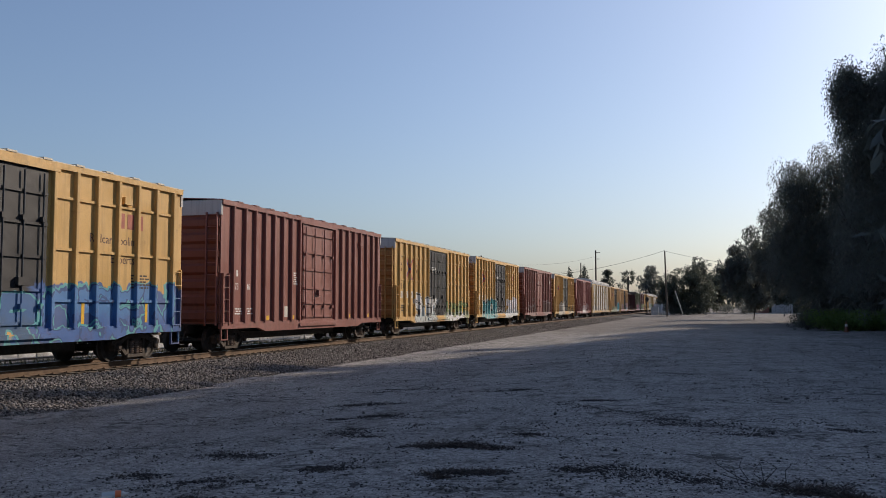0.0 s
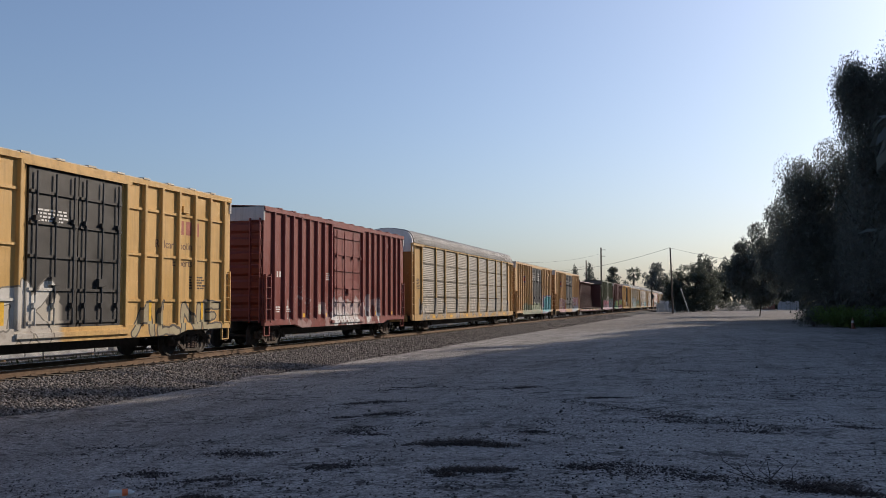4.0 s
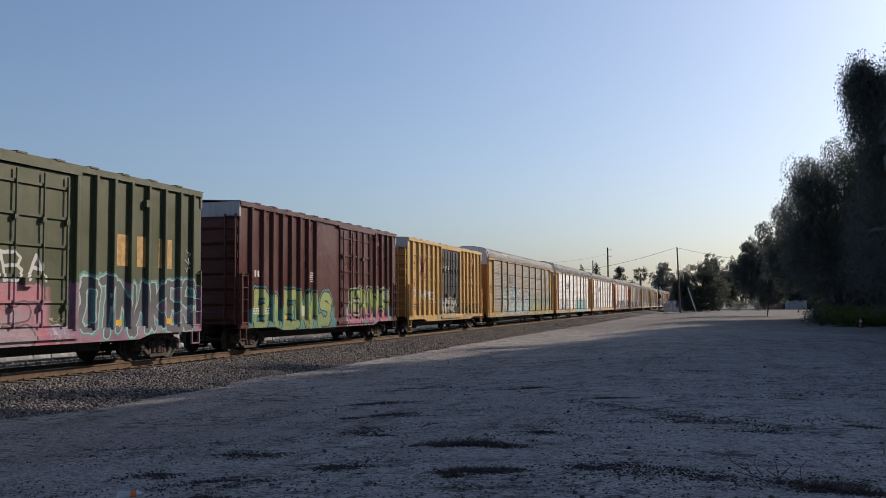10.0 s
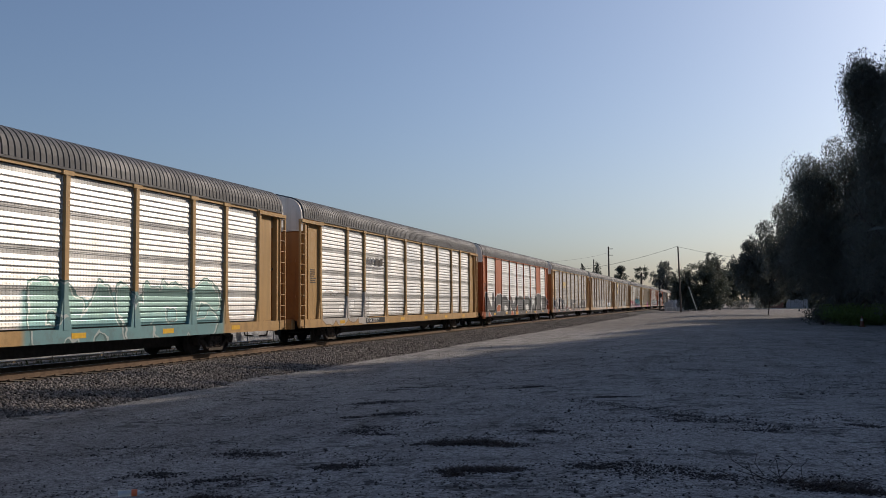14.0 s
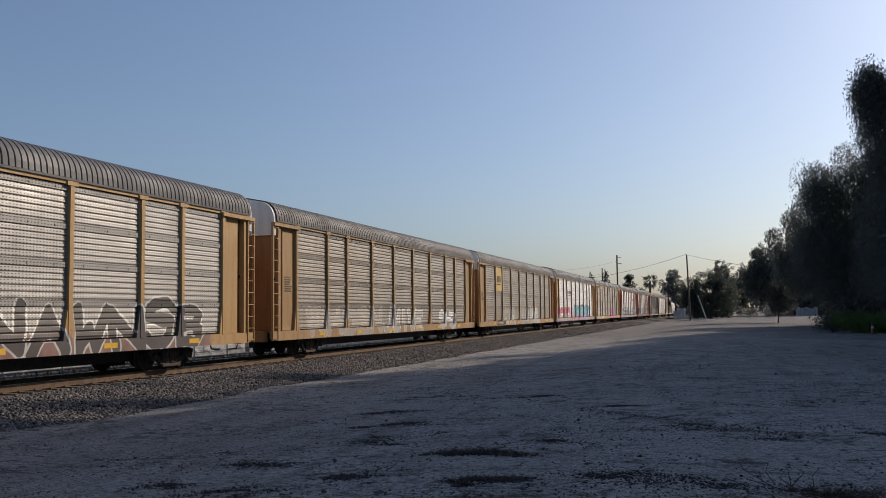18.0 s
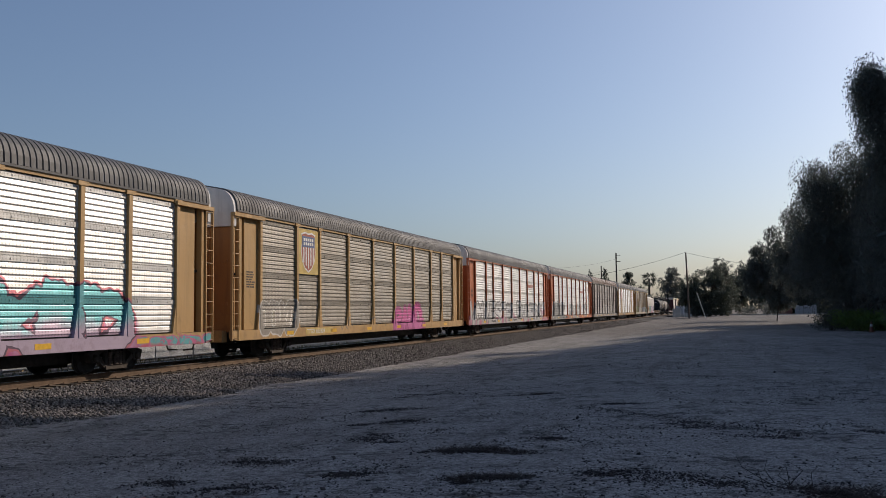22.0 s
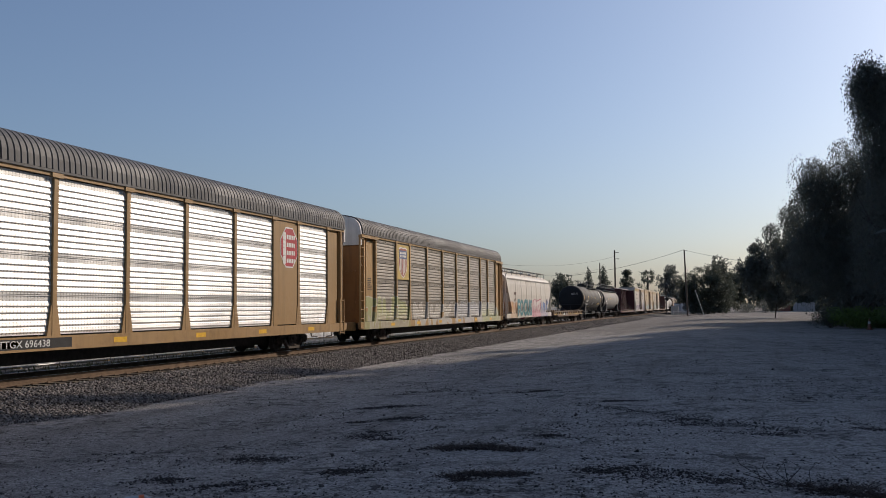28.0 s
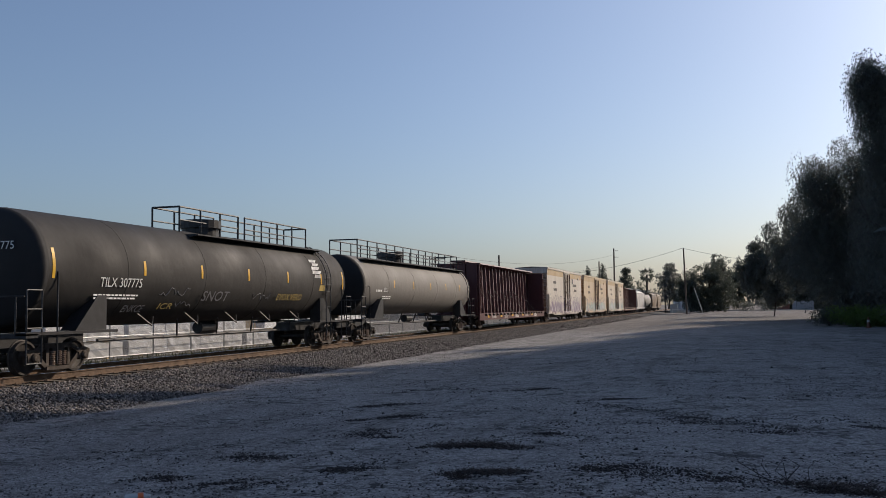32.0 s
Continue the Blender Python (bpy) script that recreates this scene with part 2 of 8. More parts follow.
# ---- materials ----
def ground_material():
    g = Nodes("dirt")
    v = g.n("NewGeometry")
    big, mid, fine = g.noise(v, 0.11, 5), g.noise(v, 0.9, 5, 0.6), g.noise(v, 16, 5, 0.7)
    ruts = g.noise(g.scaled(v, 0.9, 0.12, 1), 1.0, 5, 0.6, warp=0.6)
    col = g.mix(g.span(big, 0.35, 0.65), (0.42, 0.405, 0.395), (0.53, 0.51, 0.49))
    col = g.mix(g.span(ruts, 0.52, 0.66, 0, 0.5), col, (0.18, 0.167, 0.156))
    col = g.mix(g.span(mid, 0.5, 0.72, 0, 0.5), col, (0.19, 0.176, 0.165))
    # far soil: browner, and darkened with distance to temper the sun on it
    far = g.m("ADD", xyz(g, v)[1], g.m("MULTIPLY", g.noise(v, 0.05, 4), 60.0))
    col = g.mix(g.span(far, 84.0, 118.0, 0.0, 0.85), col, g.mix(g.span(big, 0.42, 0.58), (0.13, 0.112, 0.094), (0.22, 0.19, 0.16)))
    peb = g.n("TexVoronoi", ("Vector", v), ("Scale", 14.0))
    col = g.mix(g.span(peb, 0.05, 0.20, 0.3, 0.0), col, (0.36, 0.345, 0.32))
    col = g.mix(g.span(fine, 0.5, 0.72, 0, 0.8), col, (0.08, 0.076, 0.073))
    for size, power in ((26.0, 0.5), (70.0, 0.4)):
        cell = xyz(g, g.n("TexVoronoi", ("Vector", v), ("Scale", size), out=1))[0]
        col = g.mix(g.span(cell, 0.5, 1.0, 0.0, power), col, (0.055, 0.052, 0.05))
        col = g.mix(g.span(cell, 0.0, 0.22, power * 0.7, 0.0), col, (0.38, 0.36, 0.34))
    grit = g.noise(v, 55, 3, 0.7)
    col = g.mix(g.span(grit, 0.52, 0.66, 0, 0.75), col, (0.055, 0.052, 0.05))
    speck = g.noise(g.scaled(v, 0.7, 1.0, 1), 15, 3, 0.6)
    col = g.mix(g.span(speck, 0.58, 0.65, 0, 0.75), col, (0.04, 0.037, 0.035))
    lumps = g.noise(g.scaled(v, 0.8, 1.0, 1), 3.6, 6, 0.75, warp=0.8)
    col = g.mix(g.m("MULTIPLY", g.span(lumps, 0.515, 0.59), g.span(g.noise(v, 0.45, 3), 0.38, 0.56, 0.15, 0.9)), col, (0.045, 0.042, 0.041))
    h = g.m("ADD", g.m("MULTIPLY", mid, 0.5), g.m("ADD", g.m("MULTIPLY", fine, 0.35), g.m("MULTIPLY", peb, -0.25)))
    h = g.m("ADD", h, g.m("MULTIPLY", g.noise(v, 5.0, 6, 0.75), 0.7))
    return g.done(col, 0.95, 0, g.bump(h, 1.0, 0.14), 0.45)


def leaf_material(name, a, b):
    g = Nodes(name)
    r = g.n("NewGeometry", out="Random Per Island")
    v = g.coords()
    col = g.mix(r, a, b)
    col = g.mix(g.span(g.noise(v, 0.5, 3), 0.35, 0.7, 0, 0.5), col, tuple(c * 0.6 for c in a))
    mat = g.done(col, 0.55, spec=0.45)
    thin = g.t.nodes.new("ShaderNodeBsdfTranslucent")
    g.put(thin.inputs["Color"], g.mix(0.5, col, tuple(min(1, c * 1.8) for c in b)))
    both = g.t.nodes.new("ShaderNodeMixShader")
    both.inputs[0].default_value = 0.22
    g.t.links.new(g.bsdf.outputs[0], both.inputs[1])
    g.t.links.new(thin.outputs[0], both.inputs[2])
    g.t.links.new(both.outputs[0], g.t.nodes["Material Output"].inputs["Surface"])
    return mat


def stone_material(name, a, b):
    g = Nodes(name)
    r = g.n("NewGeometry", out="Random Per Island")
    v = g.coords()
    col = g.mix(r, a, b)
    col = g.mix(g.span(g.noise(v, 25, 4), 0.4, 0.7, 0, 0.4), col, (0.13, 0.11, 0.10))
    return g.done(col, 0.9, spec=0.25)


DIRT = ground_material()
# The bed is near black, painting in the shade of gaps between stones.
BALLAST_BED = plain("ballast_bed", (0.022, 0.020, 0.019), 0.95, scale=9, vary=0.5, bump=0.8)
STONE = stone_material("ballast_stone", (0.010, 0.009, 0.009), (0.27, 0.25, 0.235))
# Stones beneath the cars: the shade there is painted into their colour.
STONE_SHADED = stone_material("shaded_stone", (0.008, 0.008, 0.008), (0.06, 0.055, 0.05))
CLOD = stone_material("dirt_clod", (0.018, 0.017, 0.016), (0.12, 0.112, 0.105))
RAIL_SIDE = plain("rusty_rail", (0.15, 0.10, 0.066), 0.85, 0.2, 4)
RAIL_TOP = plain("polished_rail", (0.62, 0.60, 0.58), 0.28, 1.0, 8, 0.1, 0.05)
TIE = plain("creosoted_wood", (0.10, 0.078, 0.06), 0.9, 0, 5, 0.4)
STEEL = plain("dark_steel", (0.055, 0.048, 0.043), 0.65, 0.35, 7)
CAST = plain("dusty_cast_steel", (0.065, 0.052, 0.043), 0.75, 0.25, 6, 0.45)
TREAD = plain("polished_wheel_tread", (0.38, 0.36, 0.34), 0.35, 0.9, 9, 0.2, 0.05)
SPRING = plain("spring_steel", (0.14, 0.10, 0.08), 0.6, 0.4, 12)
BLACK = plain("black_paint", (0.022, 0.022, 0.024), 0.5, 0, 5)
YELLOW = plain("yellow_reflector", (0.72, 0.42, 0.03), 0.45, 0, 9, 0.15)
WHITE = plain("white_lettering", (0.72, 0.72, 0.70), 0.6, 0, 9, 0.12)
INK = plain("black_lettering", (0.045, 0.035, 0.03), 0.6, 0, 9, 0.2)
BARK = plain("bark", (0.05, 0.042, 0.036), 0.95, 0, 8, 0.4, 0.9)
GALVANISED = plain("galvanised_steel", (0.42, 0.43, 0.43), 0.42, 0.75, 7, 0.2)
WOODPOLE = plain("weathered_pole", (0.115, 0.085, 0.065), 0.9, 0, 5, 0.35, 0.5)
RUSTED = plain("rusted_steel", (0.10, 0.06, 0.04), 0.85, 0.1, 6, 0.4)
WIRE = plain("wire", (0.03, 0.03, 0.03), 0.6)
LEAF_PEPPER = leaf_material("pepper_leaves", (0.075, 0.085, 0.082), (0.14, 0.155, 0.13))
LEAF_DARK = leaf_material("dark_leaves", (0.05, 0.06, 0.048), (0.10, 0.115, 0.085))
# Paler grey leaves: the far tree's distance haze is put into this colour.
LEAF_GREY = leaf_material("hazed_grey_leaves", (0.10, 0.11, 0.10), (0.19, 0.20, 0.175))
LEAF_BUSH = leaf_material("bright_leaves", (0.06, 0.12, 0.025), (0.16, 0.24, 0.05))
DRY = leaf_material("dry_weed", (0.020, 0.014, 0.012), (0.055, 0.038, 0.030))


# ---- mesh helpers ----
def box(bm, x0, x1, y0, y1, z0, z1):
    vs = [bm.verts.new((x, y, z)) for x in (x0, x1) for y in (y0, y1) for z in (z0, z1)]
    for f in ((0, 1, 3, 2), (4, 6, 7, 5), (0, 4, 5, 1), (2, 3, 7, 6), (0, 2, 6, 4), (1, 5, 7, 3)):
        bm.faces.new([vs[i] for i in f])


def prism(bm, pts, axis, a, b):
    """A closed outline of two-number points, drawn out along an axis (0 x, 1 y, 2 z) from a to b."""
    def at(p, d):
        q = list(p)
        q.insert(axis, d)
        return bm.verts.new(q)
    lo, hi = [at(p, a) for p in pts], [at(p, b) for p in pts]
    n = len(pts)
    for i in range(n):
        bm.faces.new((lo[i], lo[(i + 1) % n], hi[(i + 1) % n], hi[i]))
    bm.faces.new(lo[::-1]), bm.faces.new(hi)


def rod(bm, a, b, r, n=6, r2=None):
    a, b = Vector(a), Vector(b)
    d = (b - a).normalized()
    u = d.orthogonal().normalized()
    w = d.cross(u)
    r2 = r if r2 is None else r2
    rings = [[bm.verts.new(p + (u * math.cos(k * math.tau / n) + w * math.sin(k * math.tau / n)) * q) for k in range(n)] for p, q in ((a, r), (b, r2))]
    for k in range(n):
        bm.faces.new((rings[0][k], rings[0][(k + 1) % n], rings[1][(k + 1) % n], rings[1][k]))
    bm.faces.new(rings[0][::-1]), bm.faces.new(rings[1])


def lathe(bm, prof, axis=0, n=24, at=(0, 0, 0)):
    """Turns a profile of (along, radius) about an axis through at."""
    rings = []
    for d, r in prof:
        ring = []
        for k in range(n):
            c, s = r * math.cos(k * math.tau / n), r * math.sin(k * math.tau / n)
            q = [c, s]
            q.insert(axis, d)
            ring.append(bm.verts.new(Vector(q) + Vector(at)))
        rings.append(ring)
    for p, q in zip(rings, rings[1:]):
        for k in range(n):
            bm.faces.new((p[k], p[(k + 1) % n], q[(k + 1) % n], q[k]))
    bm.faces.new(rings[0][::-1]), bm.faces.new(rings[-1])


def mesh_of(name, bm, material, smooth=False):
    bmesh.ops.recalc_face_normals(bm, faces=bm.faces)
    me = bpy.data.meshes.new(name)
    bm.to_mesh(me)
    bm.free()
    me.materials.append(material)
    if smooth:
        me.polygons.foreach_set("use_smooth", [True] * len(me.polygons))
    return me


def part(name, data, material, parent, label="", at=None, smooth=False):
    """One mesh object under a thing or a part; data is a bmesh, or a mesh that alike parts share."""
    if isinstance(data, bmesh.types.BMesh):
        data = mesh_of(name, data, material, smooth)
    ob = new(name, data)
    if parent:
        ob.parent = parent
    if at is not None:
        ob.matrix_basis = at if isinstance(at, Matrix) else Matrix.Translation(at)
    if label:
        ob["label"] = label
    return ob


STORE = {}


def shared(key, make, material, smooth=False):
    """A mesh that is made once for its key and material."""
    k = (key, material.name)
    if k not in STORE:
        bm = bmesh.new()
        make(bm)
        STORE[k] = mesh_of(str(key[0]) if isinstance(key, tuple) else key, bm, material, smooth)
    return STORE[k]


def boxpart(name, material, parent, x0, x1, y0, y1, z0, z1, label=""):
    bm = bmesh.new()
    box(bm, x0, x1, y0, y1, z0, z1)
    return part(name, bm, material, parent, label)


def words(name, text, size, material, parent, x, y, z, turn=(90, 0, 90), label="", squeeze=1.0, align="LEFT"):
    """Painted lettering with the built-in font, facing +x unless turned."""
    cu = bpy.data.curves.new(name, "FONT")
    cu.body, cu.size, cu.extrude, cu.align_x = text, size, 0.002, align
    cu.resolution_u = 3
    cu.materials.append(material)
    ob = new(name, cu)
    ob.parent = parent
    ob.matrix_basis = pose(x, y, z, *turn) @ Matrix.Diagonal((squeeze, 1, 1, 1))
    if label:
        ob["label"] = label
    return ob


# ---- ground and track ----
TRACK = -16.935      # the track's middle line
SIDE = 1.55          # half the width of a car


def ground_height(x, y):
    """The yard is level near the camera, sinks towards the ballast, and goes on level behind the track."""
    k = min(1.0, max(0.0, (-1.0 - x) / 9.0))
    z = -0.13 - 0.40 * k * k * (3 - 2 * k)
    if x < -22:
        z = -0.53
    near = max(0.0, 1 - math.hypot(x, y - 18) / 60)
    return z + near * (0.05 * noise.noise((x * 0.35, y * 0.35, 0)) + 0.02 * noise.noise((x * 1.6, y * 1.6, 3)))


def grid_sheet(name, xs, ys, height, material):
    vs = [(x, y, height(x, y)) for y in ys for x in xs]
    nx = len(xs)
    fs = [(j * nx + i, j * nx + i + 1, (j + 1) * nx + i + 1, (j + 1) * nx + i) for j in range(len(ys) - 1) for i in range(nx - 1)]
    me = bpy.data.meshes.new(name)
    me.from_pydata(vs, [], fs)
    me.materials.append(material)
    me.polygons.foreach_set("use_smooth", [True] * len(fs))
    return new(name, me)


xs = [-3000, -900, -300, -120, -60, -40, -30, -25, -22] + [-21 + 0.35 * i for i in range(95)] + [13, 15, 18, 22, 28, 40, 70, 140, 400, 1200, 3000]
ys = [-2500, -800, -300, -100, -40, -20, -8, -2, 1] + [2 + 0.35 * i for i in range(150)] + [56 + 2.5 * i for i in range(30)] + [136, 150, 170, 200, 250, 320, 450, 700, 1200, 2500, 4500]
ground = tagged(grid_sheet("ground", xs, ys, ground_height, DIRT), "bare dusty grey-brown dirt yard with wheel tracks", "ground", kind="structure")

# the ballast bank under the track
bm = bmesh.new()
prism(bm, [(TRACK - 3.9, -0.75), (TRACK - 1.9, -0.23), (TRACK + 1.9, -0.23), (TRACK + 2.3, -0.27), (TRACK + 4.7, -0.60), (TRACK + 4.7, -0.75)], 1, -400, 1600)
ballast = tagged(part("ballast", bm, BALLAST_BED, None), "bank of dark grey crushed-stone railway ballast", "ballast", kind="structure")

# dark soil beyond the far rail, the train's shade put into its colour
strip_shade = plain("shaded_soil", (0.022, 0.020, 0.019), 0.95, scale=7, vary=0.5, bump=0.8)
bm = bmesh.new()
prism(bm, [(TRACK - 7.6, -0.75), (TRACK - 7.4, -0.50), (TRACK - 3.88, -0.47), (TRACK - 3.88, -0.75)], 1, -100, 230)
tagged(part("shade_strip", bm, strip_shade, None), "dark soil strip with the train's shade in its colour", "ground", kind="structure")


def rail_mesh(bm, y0, y1):
    h = [(-0.069, -0.172), (0.069, -0.172), (0.069, -0.160), (0.012, -0.140), (0.010, -0.045), (0.034, -0.036), (0.034, -0.004), (-0.034, -0.004), (-0.034, -0.036), (-0.010, -0.045), (-0.012, -0.140), (-0.069, -0.160)]
    prism(bm, h, 1, y0, y1)


for side in (-0.752, 0.752):
    bm = bmesh.new()
    rail_mesh(bm, -400, 1600)
    r = tagged(part("rail", bm, RAIL_SIDE, None, at=(TRACK + side, 0, 0)), "rust-brown steel rail on wooden ties", "rail", "rails of the track")
    r["kind"] = "structure"
    bm = bmesh.new()
    prism(bm, [(-0.033, -0.004), (0.033, -0.004), (0.028, 0.0), (-0.028, 0.0)], 1, -400, 1600)
    part("rail_head", bm, RAIL_TOP, r, "polished running surface")


# ---- railway cars: shared running gear ----
WHEEL_R = 0.42


def wheel_mesh(bm):
    lathe(bm, [(-0.065, 0.10), (-0.065, 0.36), (-0.07, 0.40), (-0.07, WHEEL_R + 0.026), (-0.045, WHEEL_R + 0.026), (-0.03, WHEEL_R), (0.07, WHEEL_R - 0.006), (0.07, 0.36), (0.03, 0.33), (0.0, 0.17), (0.06, 0.14), (0.06, 0.08)], 0, 28)


def side_frame_mesh(bm):
    """The cast side frame of a truck: a bow over two axle boxes with a spring opening."""
    out = [(-1.15, 0.36), (-1.15, 0.56), (-0.95, 0.62), (-0.70, 0.60), (-0.46, 0.74), (0.46, 0.74), (0.70, 0.60), (0.95, 0.62), (1.15, 0.56), (1.15, 0.36), (1.02, 0.30), (0.78, 0.33), (0.50, 0.16), (0.34, 0.13), (-0.34, 0.13), (-0.50, 0.16), (-0.78, 0.33), (-1.02, 0.30)]
    top = [(-1.15, 0.46), (-1.15, 0.57), (-0.95, 0.63), (-0.72, 0.61), (-0.46, 0.75), (0.46, 0.75), (0.72, 0.61), (0.95, 0.63), (1.15, 0.57), (1.15, 0.46), (0.70, 0.50), (0.44, 0.63), (-0.44, 0.63), (-0.70, 0.50)]
    prism(bm, top, 0, -0.07, 0.07)
    for s in (-1, 1):
        prism(bm, [(s * 0.30, 0.13), (s * 0.44, 0.13), (s * 0.82, 0.42), (s * 0.72, 0.52)][::s], 0, -0.06, 0.06)
        prism(bm, [(s * 0.33, 0.20), (s * 0.43, 0.20), (s * 0.43, 0.66), (s * 0.33, 0.66)][::s], 0, -0.055, 0.055)
        prism(bm, [(s * 0.76, 0.30), (s * 1.06, 0.30), (s * 1.10, 0.50), (s * 0.72, 0.50)][::s], 0, -0.09, 0.09)
    box(bm, -0.09, 0.09, -0.44, 0.44, 0.10, 0.19)


def spring_mesh(bm):
    prof = []
    for k in range(7):
        z = 0.21 + k * 0.052
        prof += [(z, 0.06), (z + 0.008, 0.085), (z + 0.032, 0.085), (z + 0.042, 0.06)]
    lathe(bm, prof, 2, 10)


def cap_mesh(bm):
    lathe(bm, [(0.0, 0.105), (0.09, 0.10), (0.12, 0.07), (0.125, 0.03)], 0, 14)


def axle_mesh(bm):
    lathe(bm, [(-0.98, 0.07), (-0.7, 0.075), (0.7, 0.075), (0.98, 0.07)], 0, 10)


def add_truck(car, y):
    """A two-axle truck as a part of a car, with its wheels, frames and springs."""
    bm = bmesh.new()
    box(bm, -1.05, 1.05, -0.22, 0.22, 0.50, 0.70)
    box(bm, -0.25, 0.25, -0.25, 0.25, 0.70, 0.80)
    rod(bm, (-0.9, -0.45, 0.32), (0.9, -0.45, 0.32), 0.05)
    rod(bm, (-0.9, 0.45, 0.32), (0.9, 0.45, 0.32), 0.05)
    if "bolster" not in STORE:
        STORE["bolster"] = mesh_of("truck", bm, CAST)
    truck = part("truck", STORE["bolster"], CAST, car, "dusty cast-steel two-axle truck", at=(0, y, 0))
    for s in (-1, 1):
        part("side_frame", shared("side_frame", side_frame_mesh, CAST), CAST, truck, at=(s * 0.99, 0, 0))
        for q in (-0.20, 0.0, 0.20):
            part("spring", shared("spring", spring_mesh, SPRING), SPRING, truck, at=(s * (1.01 if q else 1.04), q, 0))
        for e in (-0.89, 0.89):
            part("wheel", shared("wheel", wheel_mesh, STEEL, False), STEEL, truck, at=pose(s * 0.745, e, WHEEL_R, 0, 0, 0 if s > 0 else 180))
            part("bearing_cap", shared("bearing_cap", cap_mesh, CAST), CAST, truck, at=pose(s * 1.04, e, WHEEL_R, 0, 0, 0 if s > 0 else 180))
    for e in (-0.89, 0.89):
        part("axle", shared("axle", axle_mesh, STEEL), STEEL, truck, at=(0, e, WHEEL_R))
    return truck


def coupler_mesh(bm):
    box(bm, -0.09, 0.09, -0.75, 0.1, 0.72, 0.92)
    prism(bm, [(-0.16, -0.72), (0.14, -0.72), (0.20, -0.90), (0.12, -1.02), (-0.10, -0.98), (-0.20, -0.86)], 2, 0.68, 0.96)
    rod(bm, (0.16, 0.05, 0.72), (0.30, -0.35, 0.42), 0.025)
    rod(bm, (0.30, -0.35, 0.42), (0.20, -0.72, 0.40), 0.025)


def add_ends(car, length):
    me = shared("coupler", coupler_mesh, CAST)
    part("coupler", me, CAST, car, at=pose(0, 0, 0))
    part("coupler", me, CAST, car, at=pose(0, length, 0, 0, 0, 180))


def ladder(name, material, car, x, y, z0, z1, width=0.42, along=1, out=0.07, rungs=None, label=""):
    """Two stiles and rungs; along 1 lies on a side, 0 on an end."""
    n = rungs or max(2, round((z1 - z0) / 0.42) + 1)

    def make(bm):
        for k in range(n):
            z = (z1 - z0) * k / (n - 1)
            if along:
                rod(bm, (out, 0, z), (out, width, z), 0.013, 5)
            else:
                rod(bm, (0, out, z), (width, out, z), 0.013, 5)
        for e in (0, width):
            if along:
                box(bm, 0, out + 0.015, e - 0.02, e + 0.02, -0.08, z1 - z0 + 0.08)
            else:
                box(bm, e - 0.02, e + 0.02, min(0, out) - 0.01, max(0, out) + 0.01, -0.08, z1 - z0 + 0.08)
    return part(name, shared((name, round(z1 - z0, 2), width, along, out, n), make, material), material, car, label, at=(x, y, z0))


def start_car(name, s0, label, category="railway car"):
    car = tagged(new(name), label, category, "cars of the freight train")
    car.empty_display_size = 0.2
    car.matrix_basis = pose(TRACK, s0, 0)
    return car


TRAIN = []


def finish_car(car, s0, length, truck_in):
    add_truck(car, truck_in)
    add_truck(car, length - truck_in)
    add_ends(car, length)
    TRAIN.append((car, s0))


def end_wall(car, material, y, face, z0, z1, name="end_wall", ribs=7, half=SIDE):
    """A pressed steel end with horizontal corrugations; face is -1 towards the rear of +y, 1 towards the front."""
    bm = bmesh.new()
    steps = [(z0, 0.0)]
    dz = (z1 - z0) / ribs
    for k in range(ribs):
        a = z0 + k * dz
        steps += [(a + dz * 0.12, 0.0), (a + dz * 0.3, 0.07), (a + dz * 0.7, 0.07), (a + dz * 0.88, 0.0)]
    steps.append((z1, 0.0))
    pts = [(y + face * d, z) for z, d in steps] + [(y - face * 0.05, z1), (y - face * 0.05, z0)]
    prism(bm, pts[::face], 0, -half + 0.1, half - 0.1)
    return part(name, bm, material, car)


